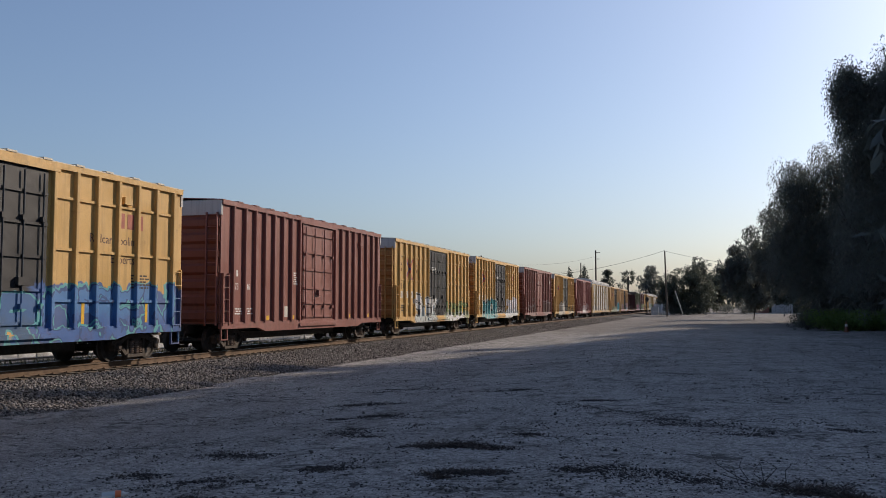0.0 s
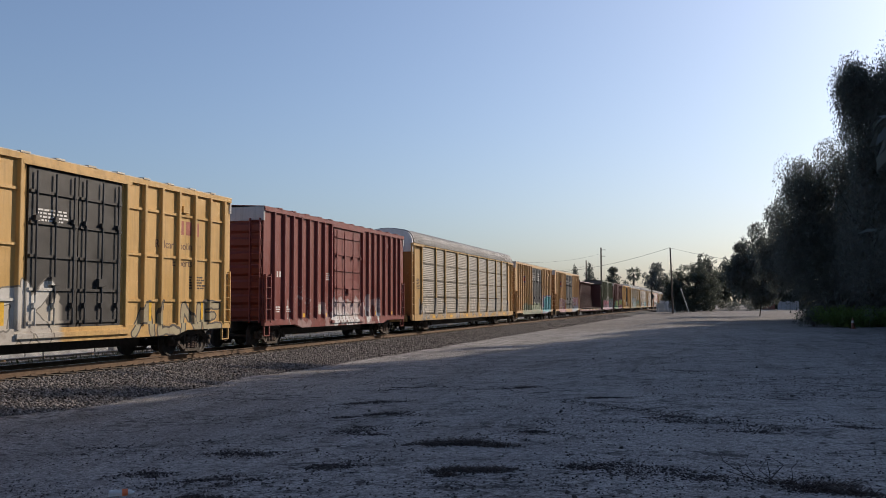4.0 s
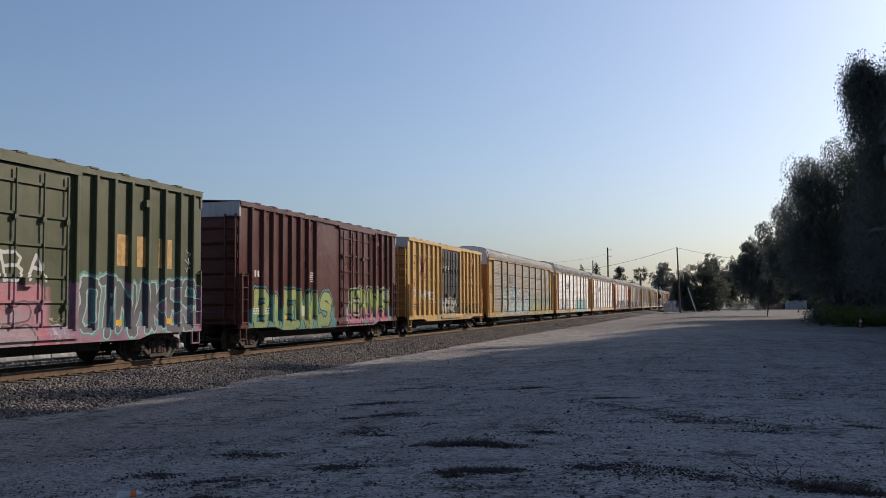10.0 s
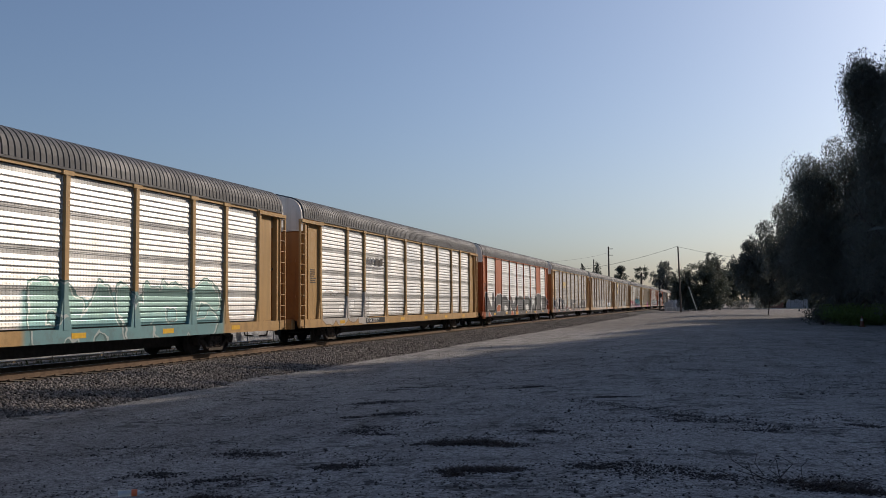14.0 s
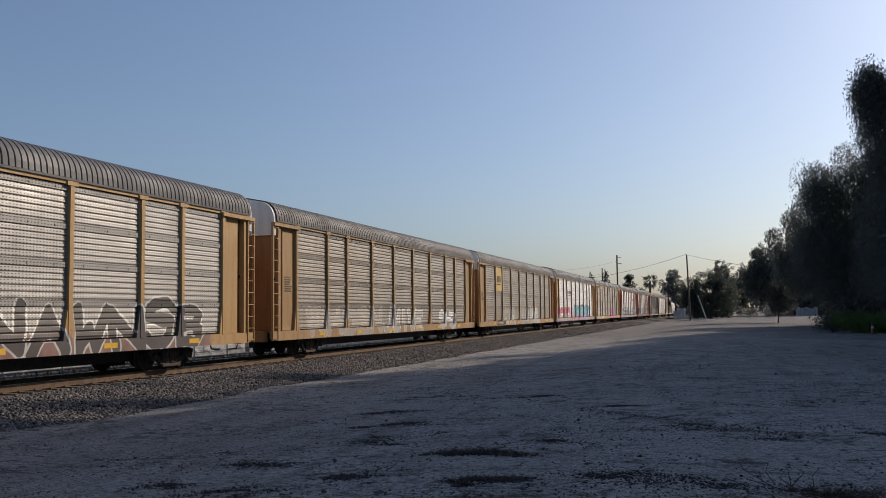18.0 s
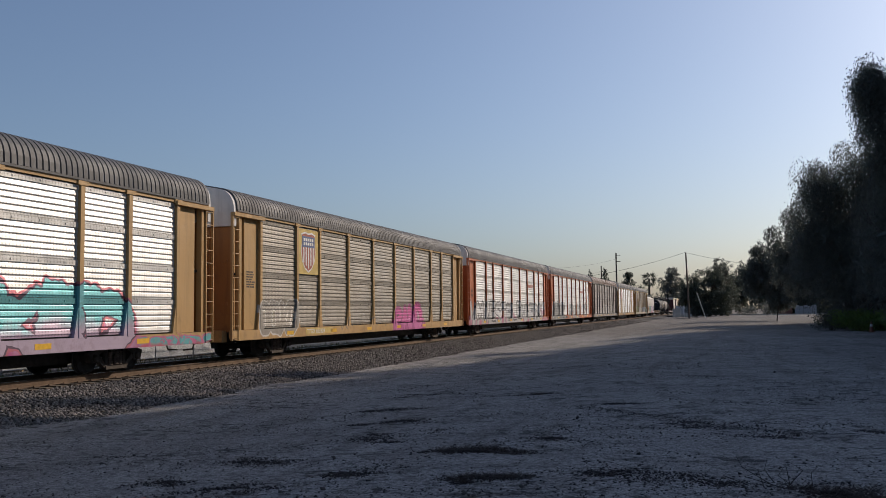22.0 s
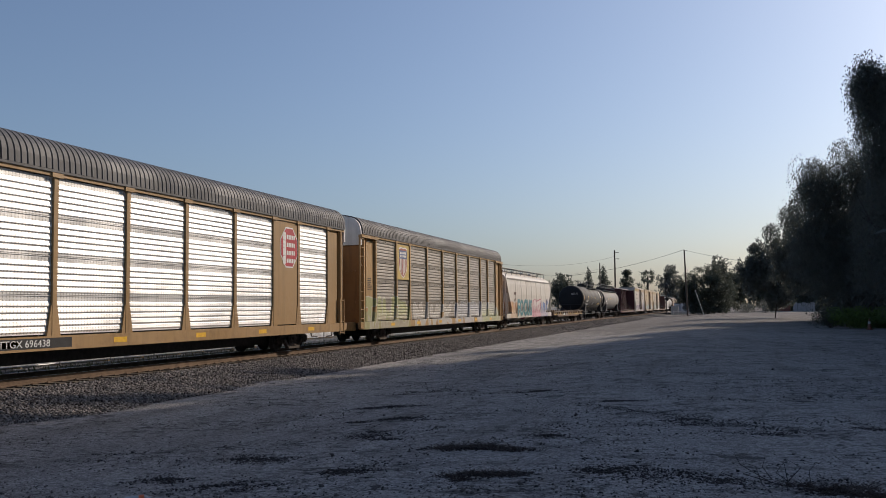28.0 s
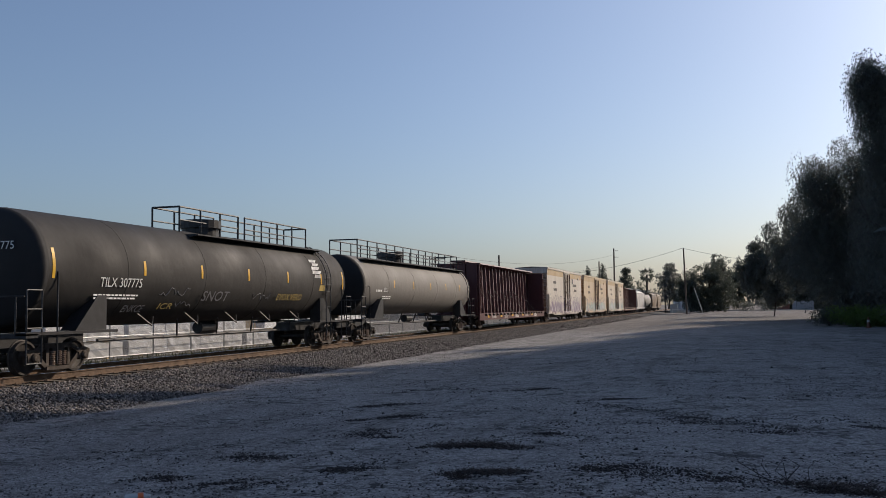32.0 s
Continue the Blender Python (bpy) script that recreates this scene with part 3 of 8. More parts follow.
def boxcar(s0, length, rgb, label, ribs=(), door=(6.2, 9.8), door_kind="plug", stringers=(), height=5.14, door_rgb=(0.02, 0.02, 0.022), rust=0.25, grime=0.5, tags=(), sill_drop=True, end_top=(0.42, 0.42, 0.42), roof_rgb=None, extra=None, rib_w=0.12, rib_d=0.115, rough=0.5):
    """A high boxcar: ribbed sides, doors, pressed ends, seamed roof, ladders and trucks."""
    car = start_car("boxcar", s0, label, "boxcar")
    P = car_paint("boxcar_paint", car, rgb, rust, grime, rough, tags=tags)
    DP = P if door_rgb is None else car_paint("door_paint", car, door_rgb, 0.12, 0.4, tags=tags)
    # the pale roof_rgb of yellow cars paints in the sunlit line along the eave
    RP = car_paint("sunlit_roof_paint", car, roof_rgb, 0.2, 0.5) if roof_rgb else P
    z0, z1 = 0.98, height
    d0, d1 = door
    for s in (-1, 1):
        a, b = sorted((s * (SIDE - 0.06), s * (SIDE - 0.10)))
        boxpart("side_wall", P, car, a, b, 0.0, d0, z0, z1 - 0.02)
        boxpart("side_wall", P, car, a, b, d1, length, z0, z1 - 0.02)
        # top chord and the side sill
        a, b = sorted((s * (SIDE + 0.01), s * (SIDE - 0.12)))
        boxpart("top_chord", P, car, a, b, 0.0, length, z1 - 0.14, z1 + 0.004)
        bm = bmesh.new()
        low = 0.66 if sill_drop else 0.80
        prism(bm, [(0.0, 0.80), (2.6, 0.80), (3.2, low), (length - 3.2, low), (length - 2.6, 0.80), (length, 0.80), (length, 1.02), (0.0, 1.02)], 0, a, b)
        part("side_sill", bm, P, car)
        for y in ribs:
            part("rib", shared(("rib", rib_w, rib_d, round(z1, 2)), lambda bm: prism(bm, [(-0.02, -rib_w / 2), (rib_d * 0.92, -rib_w / 2), (rib_d, -rib_w * 0.36), (rib_d, rib_w * 0.36), (rib_d * 0.92, rib_w / 2), (-0.02, rib_w * 0.62)], 2, z0 + 0.02, z1 - 0.13), P), P, car,
                 at=pose(s * (SIDE - 0.06), y, 0, 0, 0, 0 if s > 0 else 180))
        marks = [0.25] + list(ribs) + [length - 0.1]
        for zc in stringers:
            for ya, yb in zip(marks, marks[1:]):
                if yb - ya < 0.5 or (ya < d0 + 0.2 and yb > d1 - 0.2) or (d0 - 0.1 < (ya + yb) / 2 < d1 + 0.1):
                    continue
                x0_, x1_ = sorted((s * (SIDE - 0.065), s * (SIDE - 0.012)))
                boxpart("stringer", P, car, x0_, x1_, ya + 0.08, yb - 0.08, zc - 0.035, zc + 0.035)
        # doors
        x0_, x1_ = sorted((s * (SIDE - 0.075), s * (SIDE - 0.01)))
        boxpart("door_track", P, car, *sorted((s * (SIDE - 0.05), s * (SIDE + 0.06))), d0 - 0.25, d1 + 0.35, z1 - 0.24, z1 - 0.13)
        boxpart("door_track", P, car, *sorted((s * (SIDE - 0.05), s * (SIDE + 0.08))), d0 - 0.35, d1 + 0.35, 0.78, 0.90)
        n = 2 if door_kind == "plug" else 1
        w = (d1 - d0) / n
        for k in range(n):
            ya, yb = d0 + k * w + 0.02, d0 + (k + 1) * w - 0.02
            dr = boxpart("door", DP, car, x0_, x1_, ya, yb, z0 + 0.0, z1 - 0.26, "black plug door" if door_rgb else "")
            bars = bmesh.new()
            e0, e1 = sorted((s * (SIDE - 0.012), s * (SIDE + 0.035)))
            for zc in ((1.15, 1.95, 2.75, 3.55, 4.3) if door_kind == "plug" else (1.15, 1.7, 2.3, 3.05, 3.75, 4.5)):
                box(bars, e0, e1, ya + 0.03, yb - 0.03, zc - 0.035, zc + 0.035)
            part("door_beam", bars, DP, dr)
            rods = bmesh.new()
            for q in ((0.12, 0.5, 0.88) if door_kind == "plug" else (0.05, 0.34, 0.66, 0.95)):
                yy = ya + (yb - ya) * q
                rod(rods, (s * (SIDE + 0.055), yy, z0 + 0.1), (s * (SIDE + 0.055), yy, z1 - 0.35), 0.024, 6)
                box(rods, *sorted((s * SIDE, s * (SIDE + 0.09))), yy - 0.06, yy + 0.06, 1.5, 1.62)
                box(rods, *sorted((s * SIDE, s * (SIDE + 0.09))), yy - 0.06, yy + 0.06, 3.6, 3.72)
            box(rods, *sorted((s * SIDE, s * (SIDE + 0.10))), (ya + yb) / 2 - 0.16, (ya + yb) / 2 + 0.16, 2.05, 2.25)
            part("lock_rod", rods, DP, dr)
        # ladders on both ends of the side
        lx = SIDE - 0.05 if s > 0 else -SIDE - 0.05
        ladder("ladder", P, car, lx, 0.06, 1.0, 2.6, 0.40)
        ladder("ladder", P, car, lx, length - 0.46, 1.0, 2.6, 0.40)
        boxpart("vent_box", P, car, *sorted((s * (SIDE - 0.06), s * (SIDE + 0.06))), length - 3.0, length - 2.65, z1 - 0.75, z1 - 0.55)
        for ya in (0.06, length - 0.46):
            st = shared("step", lambda bm: prism(bm, [(-0.02, 0.84), (-0.02, 0.42), (0.42, 0.42), (0.42, 0.84), (0.38, 0.84), (0.38, 0.46), (0.02, 0.46), (0.02, 0.84)], 0, -0.03, 0.03), P)
            part("step", st, P, car, at=(s * (SIDE - 0.05), ya, 0))
    # ends take darkened body paint: their shade is in the colour, with rust
    EP = car_paint("shaded_end_paint", car, tuple(c * d for c, d in zip(rgb, (0.68, 0.50, 0.36))), 0.45, 0.6)
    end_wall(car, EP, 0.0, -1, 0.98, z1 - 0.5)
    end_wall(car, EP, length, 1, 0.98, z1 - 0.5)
    G = car_paint("end_top_paint", car, end_top, 0.25, 0.5) if end_top else P
    for y, f in ((0.0, -1), (length, 1)):
        y0_, y1_ = sorted((y + f * 0.06, y - f * 0.05))
        bm = bmesh.new()
        prism(bm, [(-SIDE + 0.03, z1 - 0.5), (SIDE - 0.03, z1 - 0.5), (SIDE - 0.03, z1 - 0.005), (0, z1 + 0.09), (-SIDE + 0.03, z1 - 0.005)], 1, y0_, y1_)
        part("end_panel", bm, G, car, "pale grey end panel" if end_top else "")
        ladder("end_ladder", P, car, SIDE - 0.55, y + f * 0.08, 1.0, z1 - 0.5, 0.40, 0, f * 0.06)
    # roof with raised seams
    bm = bmesh.new()
    prism(bm, [(-SIDE - 0.005, z1 + 0.006), (SIDE + 0.005, z1 + 0.006), (SIDE + 0.005, z1 + 0.03), (0, z1 + 0.11), (-SIDE - 0.005, z1 + 0.03)], 1, -0.06, length + 0.06)
    part("roof", bm, RP, car)
    n = round(length / 1.25)
    seam = shared(("roof_seam", round(z1, 2)), lambda bm: prism(bm, [(-SIDE - 0.02, z1 + 0.02), (SIDE + 0.02, z1 + 0.02), (SIDE + 0.02, z1 + 0.065), (0, z1 + 0.15), (-SIDE - 0.02, z1 + 0.065)], 1, -0.16, 0.16), RP)
    for k in range(1, n):
        part("roof_seam", seam, RP, car, at=(0, length * k / n, 0))
    bm = bmesh.new()
    box(bm, -0.22, 0.22, 0.1, length - 0.1, 0.62, 0.98)
    # wide low box, added to block the bright view where shade lies underneath
    box(bm, -0.45, 0.45, length * 0.22, length * 0.78, 0.36, 0.63)
    for k in range(9):
        yy = length * (k + 0.5) / 9
        box(bm, -SIDE + 0.1, SIDE - 0.1, yy - 0.05, yy + 0.05, 0.80, 0.99)
    box(bm, -SIDE + 0.1, SIDE - 0.1, 0.05, length - 0.05, 0.94, 0.99)
    part("underframe", bm, STEEL, car)
    if extra:
        extra(car, SIDE)
    finish_car(car, s0, length, 1.55)
    return car


# ---- covered car carriers ----
RACK_POSTS = (1.95, 4.78, 6.8, 9.7, 12.58, 15.44, 18.3, 21.18, 23.15, 25.45)


def sheet_mesh(bm, width, z0, z1, press="deep"):
    """A pressed side sheet with long horizontal ribs, drawn along y: deep ribs, fine ones, or low ones under a flat seam."""
    h = z1 - z0
    pts = [(0.0, 0.0)]
    n, rib, top = {"deep": (5, 0.020, 0.13), "fine": (8, 0.013, 0.03), "seam": (5, 0.018, 0.15)}[press]
    w = (h - top - 0.04) / n
    for k in range(n):
        c = 0.03 + w * k
        pts += [(0.0, c + w * 0.06), (rib * 0.9, c + w * 0.20), (rib, c + w * 0.30), (rib * 0.25, c + w * 0.86), (0.0, c + w * 0.94)]
    if press == "seam":
        pts += [(0.0, h - 0.14), (0.030, h - 0.135), (0.030, h)]
    else:
        pts += [(0.0, h - 0.03), (0.018, h - 0.025), (0.018, h)]
    lo = [bm.verts.new((x, 0, z)) for x, z in pts]
    hi = [bm.verts.new((x, width, z)) for x, z in pts]
    for a in range(len(pts) - 1):
        bm.faces.new((lo[a], hi[a], hi[a + 1], lo[a + 1]))
    # folded edges give the sheet its thickness
    bk = [bm.verts.new((-0.03, y, z)) for y, z in ((0, 0), (width, 0), (width, h), (0, h))]
    bm.faces.new((lo[0], bk[0], bk[1], hi[0])), bm.faces.new((lo[-1], hi[-1], bk[2], bk[3]))
    bm.faces.new([*lo, bk[3], bk[0]][::-1]), bm.faces.new([*hi, bk[2], bk[1]])
    bm.faces.new(bk[::-1])
    if press == "seam":
        for k in range(3):
            y = width * (k + 0.5) / 3
            box(bm, 0.028, 0.045, y - 0.02, y + 0.02, h - 0.09, h - 0.05)


def roof_outline(rise):
    """Half of a car carrier's roof, from the gutter over the rounded shoulder to the ridge."""
    r, zc = 0.66, 5.0 + rise * 0.7
    arc = [(SIDE - 0.03 - r + r * math.cos(q), zc + r * math.sin(q)) for q in (radians(d) for d in (6, 18, 30, 42, 54, 66, 76))]
    return [(SIDE - 0.02, 4.98)] + arc + [(0.35, 5.75 + rise), (0, 5.77 + rise)]


def rack_roof_mesh(bm, length, rise=0.13):
    """A rounded roof pressed into close cross ribs."""
    half = roof_outline(rise)
    prof = half + [(-x, z) for x, z in half[-2::-1]]
    n = round((length - 0.5) / 0.205)
    step = (length - 0.5) / n
    rows = []
    for k in range(n):
        y = 0.25 + k * step
        for dy, lift in ((0.0, 0.0), (0.15 * step, 0.0), (0.21 * step, 0.045), (0.95 * step, 0.045), (0.99 * step, 0.0)):
            rows.append([bm.verts.new((x * (1 + lift / 1.6), y + dy, z + lift)) for x, z in prof])
    rows.append([bm.verts.new((x, length - 0.25, z)) for x, z in prof])
    for a, b in zip(rows, rows[1:]):
        for i in range(len(prof) - 1):
            bm.faces.new((a[i], a[i + 1], b[i + 1], b[i]))
    bm.faces.new(rows[0]), bm.faces.new(rows[-1][::-1])


def autorack(s0, length, rgb, panel_rgb, label, tags=(), skin=None, roof_rgb=(0.072, 0.075, 0.081), metal=0.55, posts=RACK_POSTS, flush=False, end_rgb=None, extra=None, grime=0.35, rust=0.2, panel_rough=0.42, roof_metal=0.0, rise=0.13, solid=(), press="deep", cap_rgb=(0.62, 0.62, 0.61)):
    """A covered two- or three-deck car carrier with ribbed side sheets between posts."""
    car = start_car("autorack", s0, label, "autorack")
    k = length / 27.4
    posts = [p * k for p in posts]
    P = car_paint("rack_paint", car, rgb, rust, 0.45, tags=tags)
    S = car_paint("rack_sheet", car, panel_rgb, 0.08, grime, panel_rough, metal, tags=tags, dots="slots" if press == "seam" and metal < 0.5 else "holes")
    R = car_paint("rack_roof", car, roof_rgb, 0.10, 0.4, 0.62, roof_metal)
    W = car_paint("rack_end_cap", car, cap_rgb, 0.3, 0.35, 0.5)
    # without end_rgb the body colour is darkened to hold the ends' shade
    E = car_paint("shaded_rack_end", car, end_rgb or tuple(c * d for c, d in zip(rgb, (0.72, 0.50, 0.32))), 0.4, 0.6)
    z0, z1 = 1.04, 4.86
    for s in (-1, 1):
        f = 0 if s > 0 else 180
        a, b = sorted((s * SIDE, s * (SIDE - 0.14)))
        bm = bmesh.new()
        prism(bm, [(0.35, 0.66), (length - 0.35, 0.66), (length - 0.05, 0.74), (length - 0.05, 1.0), (0.05, 1.0), (0.05, 0.74)], 0, a, b)
        part("side_sill", bm, P, car)
        boxpart("top_rail", P, car, *sorted((s * (SIDE - 0.10), s * (SIDE - 0.01))), 0.25, length - 0.25, 4.87, 4.99)
        boxpart("gutter", R, car, *sorted((s * (SIDE - 0.03), s * (SIDE + 0.03))), 0.3, length - 0.3, 4.96, 5.02)
        for y in posts:
            w = 0.075
            part("post", shared(("post", flush), lambda bm: (box(bm, -0.06, 0.10 if not flush else 0.07, -w, w, z0 - 0.06, 4.93), prism(bm, [(-0.24, 0.98), (0.24, 0.98), (0.10, 1.75), (-0.10, 1.75)], 0, -0.03, 0.085 if not flush else 0.06), box(bm, -0.02, 0.115, -0.2, 0.2, 4.84, 4.95)), P), P, car,
                 at=pose(s * (SIDE - 0.09), y, 0, 0, 0, f))
        for i, (ya, yb) in enumerate(zip(posts, posts[1:])):
            if i in solid:
                boxpart("solid_panel", P, car, *sorted((s * (SIDE - 0.11), s * (SIDE - 0.05))), ya + 0.07, yb - 0.07, z0, z1)
                continue
            w = round(yb - ya - 0.16, 3)
            rows = [z0 + (z1 - z0) * q / 4 for q in range(5)]
            for za, zb in zip(rows, rows[1:]):
                dz = round(zb - za - (0.03 if press == "fine" else 0.012), 3)
                me = shared(("sheet", w, dz, press), lambda bm: sheet_mesh(bm, w, 0.0, dz, press), S)
                at = pose(s * (SIDE - 0.09), ya + 0.08, za) if s > 0 else pose(-SIDE + 0.09, yb - 0.08, za, 0, 0, 180)
                part("sheet", me, S, car, at=at)
        # end bays: narrow panel, door edge, ladder
        for ya, yb in ((0.62, posts[0] - 0.07), (posts[-1] + 0.07, length - 0.62)):
            boxpart("end_bay", P, car, *sorted((s * (SIDE - 0.36), s * (SIDE - 0.30))), ya, yb, z0 - 0.04, 4.90)
            yc = yb - 0.95 if ya < 2 else ya + 0.0
            boxpart("door_leaf", P, car, *sorted((s * (SIDE - 0.16), s * (SIDE - 0.10))), max(ya, yc), min(yb, yc + 0.95), z0 - 0.03, 4.89)
        for ya in (0.52, length - 0.64):
            boxpart("door_post", P, car, *sorted((s * (SIDE - 0.2), s * (SIDE - 0.02))), ya, ya + 0.12, 0.9, 4.95)
        if not flush:
            boxpart("door_rail", P, car, *sorted((s * (SIDE - 0.1), s * (SIDE + 0.07))), 0.05, 2.1 * k, 4.80, 4.92)
            boxpart("door_rail", P, car, *sorted((s * (SIDE - 0.1), s * (SIDE + 0.07))), length - 2.1 * k, length - 0.05, 4.80, 4.92)
            for ya in (0.0, length - 0.42):
                ladder("ladder", P, car, SIDE - 0.06 if s > 0 else -SIDE - 0.02, ya, 0.75, 4.75, 0.40)
        else:
            for ya in (0.35, length - 0.78):
                ladder("ladder", P, car, SIDE - 0.06 if s > 0 else -SIDE - 0.02, ya, 0.6, 1.95, 0.40)
    part("roof", shared(("rack_roof", round(length, 1), rise), lambda bm: rack_roof_mesh(bm, length, rise), R), R, car, "ribbed rounded roof")
    for y, fc in ((0.26, -1), (length - 0.26, 1)):
        bm = bmesh.new()
        prism(bm, [(-SIDE + 0.14, 0.95), (SIDE - 0.14, 0.95), (SIDE - 0.1, 4.45), (-SIDE + 0.1, 4.45)], 1, *sorted((y, y + fc * 0.05)))
        end = part("end_door", bm, E, car)
        for q in (-0.55, 0.55):
            boxpart("door_stile", E, end, q - 0.03, q + 0.03, *sorted((y + fc * 0.05, y + fc * 0.09)), 1.0, 4.4)
        for zc in (1.9, 3.3):
            boxpart("door_bar", E, end, -SIDE + 0.3, SIDE - 0.3, *sorted((y + fc * 0.05, y + fc * 0.08)), zc - 0.04, zc + 0.04)
        bm = bmesh.new()
        half = roof_outline(rise)
        prism(bm, [(-SIDE + 0.02, 4.46), (SIDE - 0.02, 4.46)] + half + [(-x, z) for x, z in half[-2::-1]], 1, *sorted((y - fc * 0.02, y + fc * 0.13)))
        part("end_cap", bm, W, car, "white painted roof end with rust stains")
        bm = bmesh.new()
        box(bm, -1.2, 1.2, *sorted((y, y + fc * 0.3)), 0.62, 1.0)
        part("end_sill", bm, P, car)
    bm = bmesh.new()
    box(bm, -SIDE + 0.15, SIDE - 0.15, 0.25, length - 0.25, 0.90, 1.02)
    box(bm, -0.3, 0.3, 0.1, length - 0.1, 0.62, 0.90)
    # deep box added to keep the gap below dark, standing in for shade
    box(bm, -0.55, 0.55, length * 0.19, length * 0.81, 0.30, 0.63)
    for q in range(13):
        yy = length * (q + 0.5) / 13
        box(bm, -SIDE + 0.15, SIDE - 0.15, yy - 0.05, yy + 0.05, 0.78, 0.92)
    part("deck", bm, STEEL, car)
    # dark liner hides the decks behind the sheets
    boxpart("inner_deck", STEEL, car, -SIDE + 0.18, SIDE - 0.18, 0.5, length - 0.5, 2.85, 2.93)
    for q in range(6):
        yy = posts[0] + (posts[-1] - posts[0]) * (q + 0.5) / 6
        for s in (1,):
            boxpart("reflector", YELLOW, car, SIDE, SIDE + 0.004, yy, yy + 0.55, 0.76, 0.90, "yellow reflective strip")
    if extra:
        extra(car, SIDE)
    finish_car(car, s0, length, 4.1)
    return car


# ---- other cars ----
def centerbeam(s0, length, rgb, label, loaded=False, tags=()):
    """A lumber car with a truss wall along its middle and a solid bulkhead at each end."""
    car = start_car("centerbeam_car", s0, label, "flatcar")
    P = car_paint("lumber_car_paint", car, rgb, 0.3, 0.5, tags=tags)
    for s in (-1, 1):
        boxpart("side_sill", P, car, *sorted((s * SIDE, s * (SIDE - 0.12))), 0.05, length - 0.05, 0.62, 1.08)
    bm = bmesh.new()
    box(bm, -SIDE + 0.12, SIDE - 0.12, 0.05, length - 0.05, 0.98, 1.06)
    box(bm, -0.3, 0.3, 0.1, length - 0.1, 0.6, 0.98)
    part("deck", bm, P, car)
    bm = bmesh.new()
    prism(bm, [(-0.5, 4.54), (0.5, 4.54), (0.55, 4.58), (0.5, 4.68), (-0.5, 4.68), (-0.55, 4.58)], 1, 0.2, length - 0.2)
    part("top_chord", bm, P, car)
    n = round((length - 3.2) / 1.14)
    step = (length - 3.2) / n
    post = shared("truss_post", lambda bm: (prism(bm, [(-0.27, 1.06), (0.27, 1.06), (0.13, 4.55), (-0.13, 4.55)], 1, -0.02, 0.02), [prism(bm, [(e * 0.26, 1.06), (e * 0.31, 1.06), (e * 0.16, 4.55), (e * 0.12, 4.55)][::e], 1, -0.09, 0.09) for e in (-1, 1)]), P)
    brace = shared(("truss_brace", round(step, 3)), lambda bm: [rod(bm, (0.0, -0.3 * step, 4.5), (0.0, 1.65 * step, 1.15), 0.06, 6)], P)
    foot = shared("winch", lambda bm: (lathe(bm, [(-0.1, 0.08), (0.1, 0.08)], 1, 10, (SIDE + 0.05, 0, 0.98)), lathe(bm, [(-0.1, 0.08), (0.1, 0.08)], 1, 10, (-SIDE - 0.05, 0, 0.98))), STEEL)
    cable = shared("tie_cable", lambda bm: (rod(bm, (SIDE - 0.05, 0, 1.05), (0.25, 1.3, 2.8), 0.012, 4), rod(bm, (SIDE - 0.05, 0, 1.05), (0.25, -1.3, 2.8), 0.012, 4)), STEEL)
    for k in range(n + 1):
        y = 1.6 + k * step
        part("truss_post", post, P, car, at=(0, y, 0))
        part("winch", foot, STEEL, car, at=(0, y, 0))
        if k % 2 and k < n:
            part("truss_brace", brace, P, car, at=(0, y + 0.3 * step, 0))
        if k % 2 == 0 and 0 < k < n:
            part("tie_cable", cable, STEEL, car, at=(0, y, 0))
    for y, f in ((0.35, -1), (length - 0.35, 1)):
        bm = bmesh.new()
        prism(bm, [(-SIDE + 0.05, 1.0), (SIDE - 0.05, 1.0), (SIDE - 0.05, 4.42), (-SIDE + 0.05, 4.42)], 1, y - 0.05, y + 0.05)
        part("bulkhead", bm, P, car)
        for q in (-1.3, -0.45, 0.45, 1.3):
            part("bulkhead_rib", shared("bulkhead_rib", lambda bm: box(bm, -0.07, 0.07, 0.051, 0.22, 0.95, 4.42), P), P, car, at=pose(q, y, 0, 0, 0, 0 if f > 0 else 180))
        boxpart("bulkhead_cap", P, car, -SIDE + 0.02, SIDE - 0.02, y - 0.09, y + 0.09, 4.421, 4.48)
        # gusset wing that joins bulkhead and truss
        prof = bmesh.new()
        prism(prof, [(y, 1.06), (y - f * 1.3, 1.06), (y - f * 1.0, 4.55), (y, 4.55)], 0, -0.05, 0.05)
        part("gusset", prof, P, car)
        ladder("ladder", P, car, SIDE - 0.09, y - 0.2, 1.1, 3.9, 0.38)
    for q in range(5):
        yy = 2.2 + (length - 4.4) * q / 5
        boxpart("reflector", YELLOW, car, SIDE, SIDE + 0.004, yy, yy + 0.6, 0.78, 0.95, "yellow reflective strip")
        bm = bmesh.new()
        for z in (0.72, 0.80, 0.88):
            box(bm, SIDE, SIDE + 0.004, yy + 1.3, yy + 2.5 - 0.3 * (z > 0.85), z, z + 0.04)
        part("sign_writing", bm, WHITE, car, "worn white lettering")
    finish_car(car, s0, length, 1.9)
    return car


